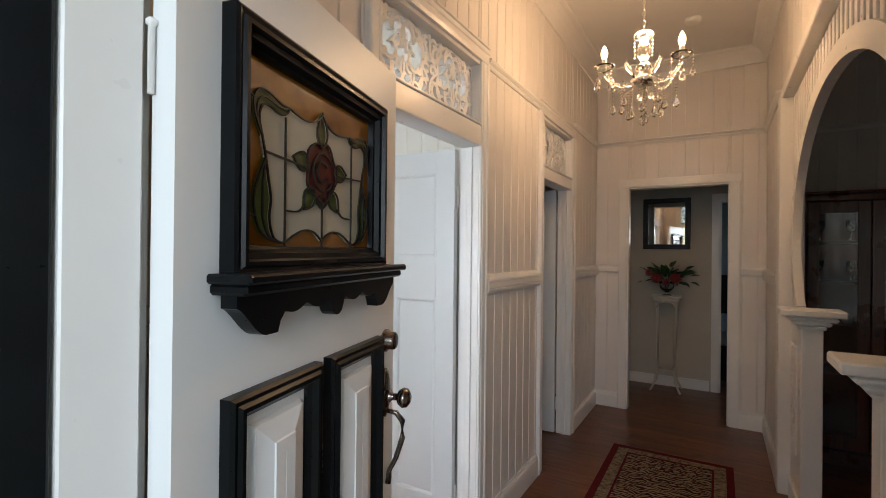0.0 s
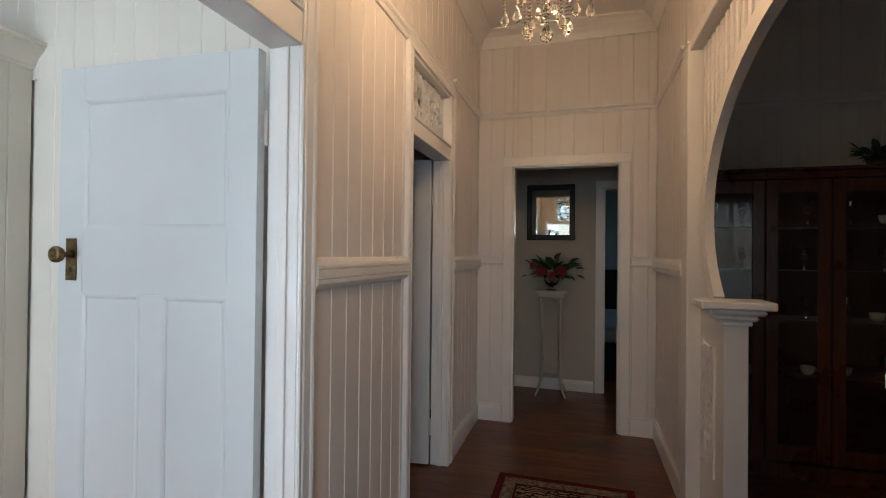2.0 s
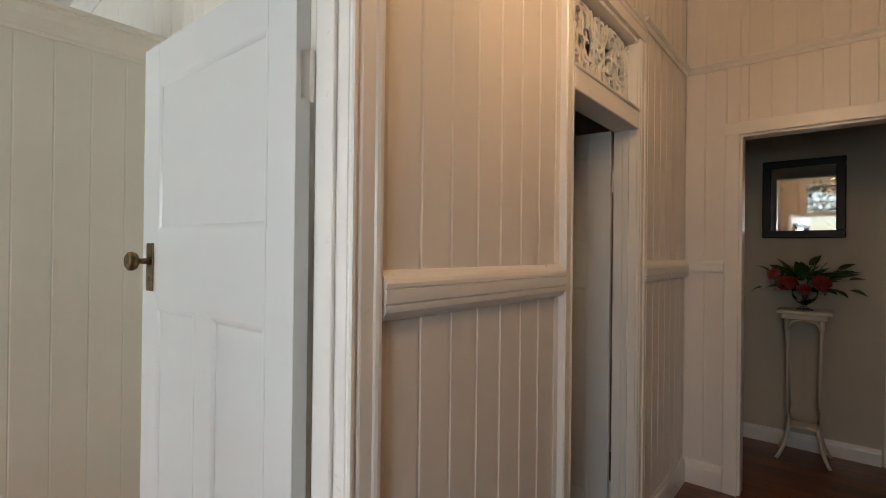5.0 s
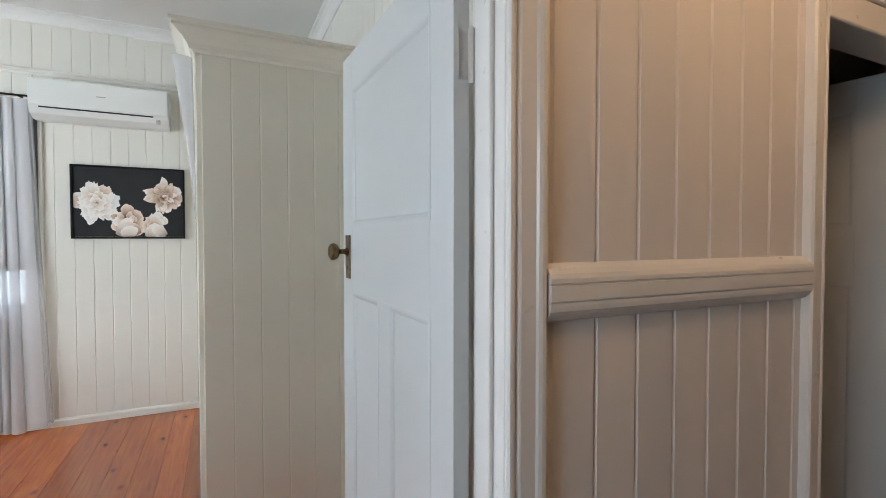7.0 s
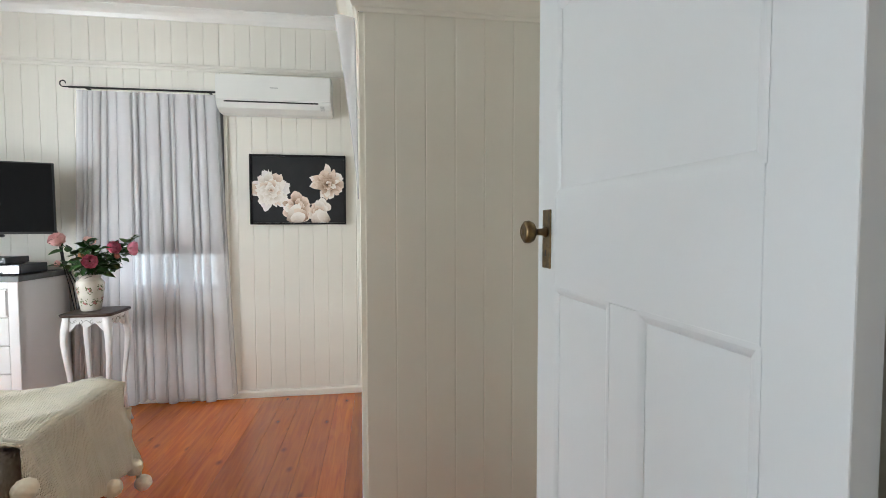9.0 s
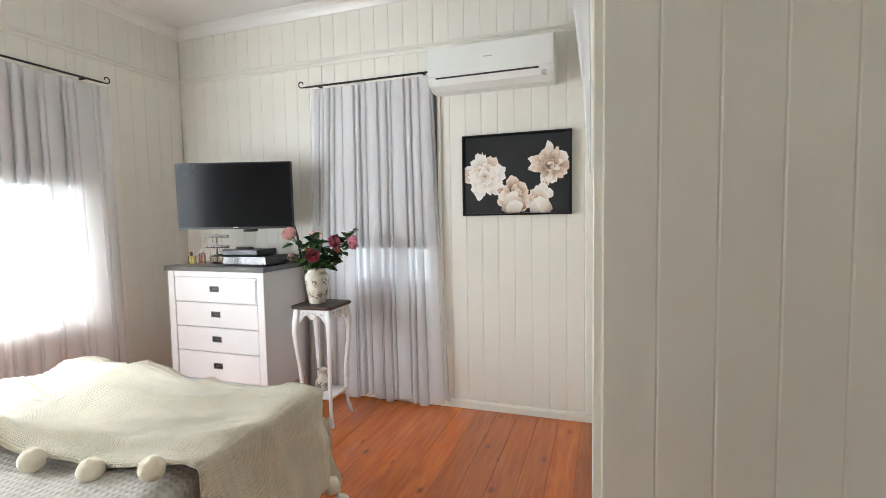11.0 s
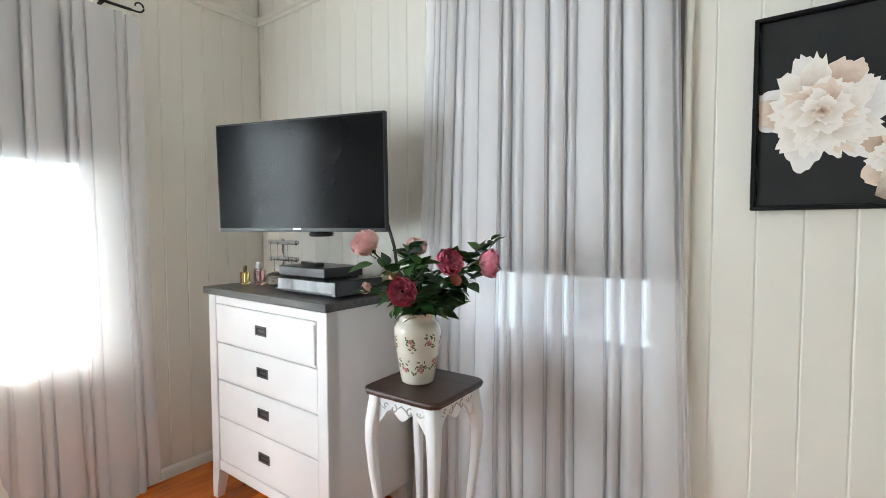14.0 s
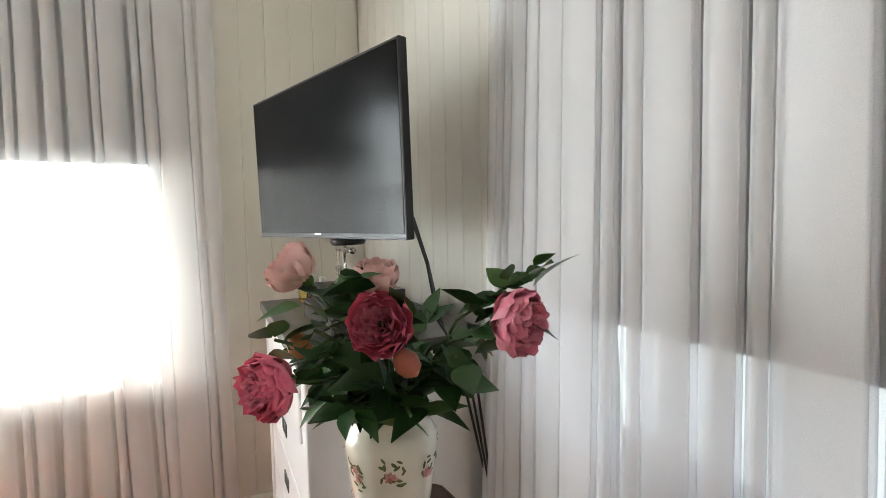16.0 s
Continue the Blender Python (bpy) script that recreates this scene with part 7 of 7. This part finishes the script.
def floral_decal(parent, radius_at, a0, z0, size, seed, pink, green):
    """Small painted sprays that follow the vase's surface."""
    rnd = random.Random(seed)
    def spot(bm, da, dz, w, h, turn, index):
        pts = []
        for i in range(9):
            t = 2 * math.pi * i / 9
            u, v = w * math.cos(t), h * math.sin(t)
            du, dv = u * math.cos(turn) - v * math.sin(turn), u * math.sin(turn) + v * math.cos(turn)
            z = z0 + dz + dv
            r = radius_at(z) + 0.0006 + 0.00004 * len(bm.faces)
            a = a0 + (da + du) / r
            pts.append(bm.verts.new((r * math.cos(a), r * math.sin(a), z)))
        bm.faces.new(pts).material_index = index
    bm = bmesh.new()
    for k in range(9):
        spot(bm, rnd.uniform(-1, 1) * size, rnd.uniform(-1, 1) * size, 0.0068, 0.0030, rnd.uniform(0, 6.28), 1)
    for k in range(3):
        cx, cz = rnd.uniform(-0.6, 0.6) * size, rnd.uniform(-0.6, 0.6) * size
        for i in range(5):
            t = 2 * math.pi * i / 5
            spot(bm, cx + 0.0046 * math.cos(t), cz + 0.0046 * math.sin(t), 0.0040, 0.0031, t, 0)
        spot(bm, cx, cz, 0.0035, 0.0035, 0, 2)
    for k in range(6):
        spot(bm, rnd.uniform(-1.3, 1.3) * size, rnd.uniform(-1.3, 1.3) * size, 0.006, 0.0022, rnd.uniform(0, 6.28), 1)
    for f in bm.faces:
        c = f.calc_center_median()
        if f.normal.x * c.x + f.normal.y * c.y < 0:
            f.normal_flip()
    finish("painted_flowers", bm, [pink, green, material("painted_heart", (0.45, 0.10, 0.10), rough=0.3)], parent)


def radius_of(profile):
    def r(z):
        for (r0, z0), (r1, z1) in zip(profile, profile[1:]):
            if z0 <= z <= z1:
                return r0 + (r1 - r0) * (z - z0) / max(1e-6, z1 - z0)
        return profile[-1][0]
    return r


def floral_vase(x, y, z):
    e = tagged(base_empty("flower_vase", x, y, z), "ivory ceramic vase painted with small pink roses", "vase")
    prof = [(r * 1.05, h * 1.06) for r, h in [(0.052, 0), (0.056, 0.004), (0.060, 0.03), (0.068, 0.08), (0.076, 0.13), (0.080, 0.165), (0.078, 0.185), (0.068, 0.200), (0.060, 0.206), (0.060, 0.222), (0.066, 0.230), (0.066, 0.234), (0.060, 0.234)]]
    lathe("body", prof + [(0.057, 0.237), (0.055, 0.212), (0.0, 0.20)], CERAMIC, e, 40)
    pink = material("painted_rose_pink", (0.60, 0.33, 0.30), rough=0.25, vary=0.2, scale=60)
    green = material("painted_leaf_green", (0.16, 0.20, 0.09), rough=0.25, vary=0.2, scale=60)
    R = radius_of(prof)
    for k in range(7):
        floral_decal(e, R, 0.35 + 0.9 * k, 0.155 if k % 2 else 0.145, 0.020, k, pink, green)
        floral_decal(e, R, 0.75 + 0.9 * k, 0.075 if k % 2 else 0.062, 0.022, 30 + k, pink, green)
    return e


floral_vase(TX - 0.002, TY - 0.035, 0.8352)
sv = tagged(base_empty("small_vase", TX - 0.01, TY - 0.02, 0.2032), "small patterned pottery vase on the table's lower shelf", "vase")
small = [(0.038, 0), (0.052, 0.02), (0.056, 0.045), (0.050, 0.075), (0.030, 0.10), (0.022, 0.12), (0.028, 0.14), (0.040, 0.152), (0.034, 0.152), (0.018, 0.125), (0, 0.11)]
lathe("body", small, CERAMIC, sv, 24)
for k in range(6):
    floral_decal(sv, radius_of(small[:8]), 1.05 * k, 0.05, 0.02, 60 + k, material("grey_blue_paint", (0.22, 0.24, 0.22), rough=0.3), material("painted_olive", (0.15, 0.16, 0.08), rough=0.3))


def peonies(x, y, z):
    e = tagged(base_empty("peony_bouquet", x, y, z), "artificial pink and crimson peonies with dark green leaves", "flowers")
    blush = material("blush_petal", (0.90, 0.50, 0.50), rough=0.55, vary=0.12, scale=25, color2=(0.84, 0.58, 0.50))
    rose = material("rose_pink_petal", (0.80, 0.20, 0.32), rough=0.55, vary=0.15, scale=30, color2=(0.86, 0.42, 0.48))
    crim = material("crimson_petal", (0.78, 0.12, 0.23), rough=0.5, vary=0.2, scale=30, color2=(0.86, 0.34, 0.42))
    rnd = random.Random(5)
    # middle and facing of each bloom, in metres from the vase's mouth
    blooms = [((0.145, -0.105, 0.245), (0.65, -0.15, 0.60), 0.108, blush, blush, 0.45), ((0.025, 0.016, 0.232), (0.05, 0.25, 0.95), 0.085, blush, blush, 0.45),
              ((0.080, 0.195, 0.190), (0.45, 0.85, 0.25), 0.090, crim, rose, 0.85), ((-0.125, 0.215, 0.175), (-0.35, 0.85, -0.05), 0.105, rose, rose, 0.7),
              ((0.215, 0.120, 0.108), (0.85, 0.50, 0.02), 0.092, crim, rose, 0.85),
              ((0.13, -0.12, 0.09), (0.5, -0.8, 0.2), 0.05, blush, blush, 0.2)]
    blooms = [(tuple(Vector(at) - Vector(way).normalized() * size * 0.28), way, size, mat, heart, op) for at, way, size, mat, heart, op in blooms]
    for k, (at, way, size, mat, heart, op) in enumerate(blooms):
        bloom(e, at, way, size, mat, heart, 80 + k, op)
    bud = material("ochre_bud", (0.30, 0.13, 0.04), rough=0.6, vary=0.2, color2=(0.36, 0.09, 0.07))
    for at in ((0.032, 0.205, 0.115), (0.15, 0.05, 0.12)):
        lathe("bud", [(0, 0), (0.014, 0.008), (0.019, 0.024), (0.013, 0.040), (0, 0.048)], bud, e, 8, at=at, m=pose(0, 0, 0, 20, 35, 0))
    bm = bmesh.new()
    ends = [b[0] for b in blooms] + [(-0.17, 0.20, 0.255), (-0.12, -0.12, 0.12), (-0.10, 0.13, 0.16), (0.12, 0.13, 0.06), (0.20, 0.06, 0.16), (0.03, 0.17, 0.05), (-0.04, 0.18, 0.13), (0.09, 0.05, 0.24), (0.16, 0.16, 0.19)]
    for p in ends:
        p = Vector(p)
        add_sweep(bm, [(0, 0, -0.14), (p.x * 0.12, p.y * 0.12, -0.02), (p.x * 0.5, p.y * 0.5, p.z * 0.55 + 0.02), p - Vector((0, 0, 0.004))], circle(0.0030, 6))
    finish("stems", bm, STEM, e, True)
    shapes = [leaf_mesh("leaf", 0.068, 0.044, LEAF_DARK, 0.2), leaf_mesh("leaf", 0.084, 0.038, LEAF_DARK, 0.25), leaf_mesh("leaf", 0.052, 0.042, LEAF_DARK, 0.12), leaf_mesh("leaf", 0.055, 0.036, LEAF_FRESH, 0.2)]
    for i in range(230):
        p = Vector(rnd.choice(ends))
        u = rnd.uniform(0.12, 0.97)
        c = Vector((p.x * (0.12 + 0.88 * u), p.y * (0.12 + 0.88 * u), 0.008 + (p.z - 0.005) * u)) + Vector((rnd.gauss(0, 0.018), rnd.gauss(0, 0.018), rnd.gauss(0, 0.012)))
        a = math.degrees(math.atan2(c.y, c.x)) - 90 + rnd.uniform(-75, 75)
        ob = new("leaf", rnd.choice(shapes[:3]) if rnd.random() > 0.14 else shapes[3])
        ob.parent = e
        k = rnd.uniform(0.7, 1.15)
        ob.matrix_basis = pose(c.x, c.y, c.z, rnd.uniform(-28, 60), rnd.uniform(-50, 50), a) @ Matrix.Diagonal((k, k, k, 1))
    for tip in ((-0.17, 0.20, 0.255), (-0.13, 0.19, 0.235), (0.20, 0.06, 0.16), (0.16, 0.16, 0.19), (0.09, 0.05, 0.24)):
        for i in range(6):
            ob = new("leaf", shapes[3] if tip[0] < 0 and i < 4 else shapes[i % 3])
            ob.parent = e
            k = rnd.uniform(0.7, 1.0)
            ob.matrix_basis = pose(tip[0] * (1 - 0.05 * i), tip[1] * (1 - 0.05 * i), tip[2] - 0.012 * i, rnd.uniform(-20, 60), rnd.uniform(-40, 40), 65 * i + rnd.uniform(-20, 20)) @ Matrix.Diagonal((k, k, k, 1))
    return e


peonies(TX - 0.002, TY - 0.035, 0.8352 + 0.245)


# ---------------------------------------------------------------- bed
def cloth_grid(name, mat, parent, nu, nv, place, thick=0.006):
    bm = bmesh.new()
    uv = bm.loops.layers.uv.new("UVMap")
    rows = [[bm.verts.new(place(i / nu, j / nv)) for i in range(nu + 1)] for j in range(nv + 1)]
    for j in range(nv):
        for i in range(nu):
            f = bm.faces.new((rows[j][i], rows[j][i + 1], rows[j + 1][i + 1], rows[j + 1][i]))
            for lp, (a, b) in zip(f.loops, ((i, j), (i + 1, j), (i + 1, j + 1), (i, j + 1))):
                lp[uv].uv = (a / nu, b / nv)
    ob = finish(name, bm, mat, parent, True)
    mod = ob.modifiers.new("thickness", "SOLIDIFY")
    mod.thickness, mod.offset = thick, -1
    return ob


def bed():
    x0, x1, y0, y1, H = -2.88, -0.84, -0.02, 1.53, 0.575
    e = tagged(base_empty("bed", (x0 + x1) / 2, (y0 + y1) / 2, 0), "made bed with a grey quilted cover and white sheets", "bed")
    hw, hd = (x1 - x0) / 2, (y1 - y0) / 2
    box("base", (-hw + 0.04, -hd + 0.03, 0.06), (hw, hd - 0.03, 0.30), BLACK_FRAME, e, 0.01)
    for sx in (-hw + 0.1, hw - 0.1):
        for sy in (-hd + 0.1, hd - 0.1):
            lathe("leg", [(0.03, 0), (0.03, 0.06), (0, 0.06)], BLACK_PLASTIC, e, 12, at=(sx, sy, 0))
    linen = material("white_linen", (0.78, 0.77, 0.74), rough=0.9, spec=0.2, vary=0.05, scale=10, grain=0.3, grain_scale=300)
    box("mattress", (-hw, -hd, 0.30), (hw, hd, H - 0.03), linen, e, 0.05, 4)
    quilt = knit("grey_quilted_cotton", (0.54, 0.515, 0.465), 26, 0.004)

    def top(u, v):
        x = -hw - 0.035 + (2 * hw + 0.0) * u
        s = -1.28 + 2.56 * v
        k = hd + 0.02
        if abs(s) <= 1:
            y, z = k * s, H
        else:
            y, z = k * math.copysign(1, s) + math.copysign(0.012, s) * math.sin(u * 40), H - (abs(s) - 1) * k * 1.25
        z += 0.010 * noise.noise((x * 3, y * 3, 1)) + 0.006 * noise.noise((x * 9, y * 9, 4))
        edge = max(0, abs(s) - 0.90) / 0.10 if abs(s) <= 1 else 1
        z -= 0.022 * edge ** 2
        if u < 0.03:
            z -= 0.05 * (1 - u / 0.03)
        return (x, y, z)

    cloth_grid("cover", quilt, e, 60, 60, top)

    def end_drop(u, v):
        y = (-1 + 2 * u) * (hd + 0.015)
        return (-hw - 0.036 - 0.014 * math.sin(u * 30) * v - 0.012 * v, y, H - 0.042 - v * 0.36)

    cloth_grid("cover_end", linen, e, 60, 10, end_drop)
    wool = knit("cream_knitted_wool", (0.85, 0.775, 0.62), 62, 0.009)

    tp = tagged(base_empty("knitted_throw", (x0 + x1) / 2, (y0 + y1) / 2, 0), "cream knitted throw with pompoms draped over the foot of the bed", "throw")

    def ridge(a):
        return 1 - abs(math.sin(a)) ** 0.8

    def drape(u, v):
        # v runs over the bed's width and down the near side, u from the foot along the bed
        s = -1.0 + 2.52 * v
        k = hd + 0.028
        a = -hw - 0.30 + u * 0.94 + (0.10 * math.sin(v * 5) + 0.18 * (v - 0.5)) * u
        fold = 0.070 * ridge(u * 8.5 + v * 4.1 + 1.6 * noise.noise((u * 2, v * 3, 3))) * (0.45 + 0.55 * abs(math.sin(v * 3.3 + u)))
        fold += 0.030 * noise.noise((u * 6, v * 7, 2)) + 0.026 * ridge(v * 10 + u * 5 + 2 * noise.noise((u * 3, v * 3, 8)))
        fold += 0.006 * abs(math.sin(u * 78 + 1.5 * noise.noise((u * 4, v * 4, 5))))
        if u > 0.93:
            fold += 0.022 * (1 - ((u - 0.965) / 0.035) ** 2)
        x, y, z = a, k * s, H + 0.028 + max(-0.010, fold)
        dx = max(0, -hw - 0.045 - a)
        dy = max(0, k * (s - 1))
        if dx > 0:
            x = -hw - 0.060 - 0.9 * fold - 0.09 * min(1, dx * 2.6)
            z = H + 0.028 + max(-0.010, fold) * max(0, 1 - dx * 6) - dx * 0.92
        if dy > 0:
            y = k + 0.020 + 0.9 * fold + 0.07 * min(1, dy * 2.2)
            z = H + 0.028 + max(-0.010, fold) * max(0, 1 - dy * 6) - dy * 0.90 - dx * 0.6
        return (x, y, max(z, 0.10))

    cloth_grid("cloth", wool, tp, 110, 130, drape, 0.010)
    pom = bmesh.new()
    rnd = random.Random(9)
    bmesh.ops.create_icosphere(pom, subdivisions=4, radius=0.040)
    for v in pom.verts:
        v.co *= 1 + 0.07 * noise.noise(v.co * 60) + 0.05 * noise.noise(v.co * 160)
    for f in pom.faces:
        f.smooth = True
    me = bpy.data.meshes.new("pompom")
    pom.to_mesh(me)
    pom.free()
    me.materials.append(wool)
    for k in range(9):
        p = Vector(drape(1.0, 0.06 + 0.115 * k))
        ob = new("pompom", me)
        ob.parent = tp
        ob.matrix_basis = pose(p.x + 0.03, p.y + (0.02 if p.z < 0.55 else 0), p.z + 0.005, k * 40, k * 25, 0)
    for k in range(5):
        p = Vector(drape(0.02 + 0.23 * k, 1.0))
        ob = new("pompom", me)
        ob.parent = tp
        ob.matrix_basis = pose(p.x, p.y + 0.012, p.z - 0.02, k * 33, k * 61, 0)
    box("bedhead", (hw - 0.0, -hd - 0.03, 0.0), (hw + 0.035, hd + 0.03, 1.15), WHITE_FURNITURE, e, 0.01)
    for s in (-1, 1):
        p = tagged(base_empty("pillow", x1 - 0.28, (y0 + y1) / 2 + s * 0.39, H + 0.012), "plump white pillow at the head of the bed", "pillow", "pillows")
        bm = bmesh.new()
        bmesh.ops.create_cube(bm, size=1)
        bmesh.ops.subdivide_edges(bm, edges=bm.edges, cuts=7, use_grid_fill=True)
        for v in bm.verts:
            u, w = v.co.x * 2, v.co.y * 2
            t = max(0.0, (1 - u ** 4) * (1 - w ** 4)) ** 0.5
            v.co = Vector((u * 0.23, w * 0.34, 0.07 + (v.co.z * 2) * (0.012 + 0.058 * t)))
        finish("cushion", bm, linen, p, True)


bed()


# ---------------------------------------------------------------- outdoors, seen only through glass and in the mirror
grass = material("mown_grass", (0.06, 0.10, 0.03), rough=0.95, vary=0.4, scale=3, color2=(0.10, 0.11, 0.05))
tagged(box("ground", (-60, -60, -0.9), (60, 60, -0.5), grass, bevel=0), "mown grass ground round the house", "ground", kind="structure")
porch = floor_boards("porch_floor", "painted timber porch floor", -1.2, 1.6, -1.0, 1.499, "y", 0.14, 2.4, material("porch_paint", (0.20, 0.19, 0.18), rough=0.6), z=-0.01, seed=2)
# out of view; carried east past the porch to cut daylight into the dining room
tagged(box("porch_shade_roof", (-0.7, -1.2, 2.75), (2.6, 1.48, 2.85), CEILING_WHITE, bevel=0), "unseen white porch ceiling carried on to shade the dining window", "ceiling", kind="structure")
hedge = material("hedge_leaves", (0.05, 0.10, 0.03), rough=0.8, vary=0.4, scale=20)
bm = bmesh.new()
rnd = random.Random(31)
for i in range(1500):
    c = Vector((rnd.uniform(-7, 5), -6 + rnd.uniform(-0.6, 0.6), -0.5 + rnd.uniform(0, 2.6)))
    m = Matrix.Translation(c) @ Euler((rnd.uniform(0, 6), rnd.uniform(0, 6), rnd.uniform(0, 6))).to_matrix().to_4x4()
    q = [m @ Vector(p) for p in ((-0.09, 0, 0), (0, -0.04, 0), (0.11, 0, 0), (0, 0.04, 0))]
    bm.faces.new([bm.verts.new(p) for p in q])
tagged(finish("hedge", bm, hedge), "dense green hedge in the front garden", "hedge", kind="stuff")

# ---------------------------------------------------------------- boards and planks
for job in LATER:
    if job[0] == "floor":
        lay_floor(*job[1:])
    else:
        lay_boards(*job)
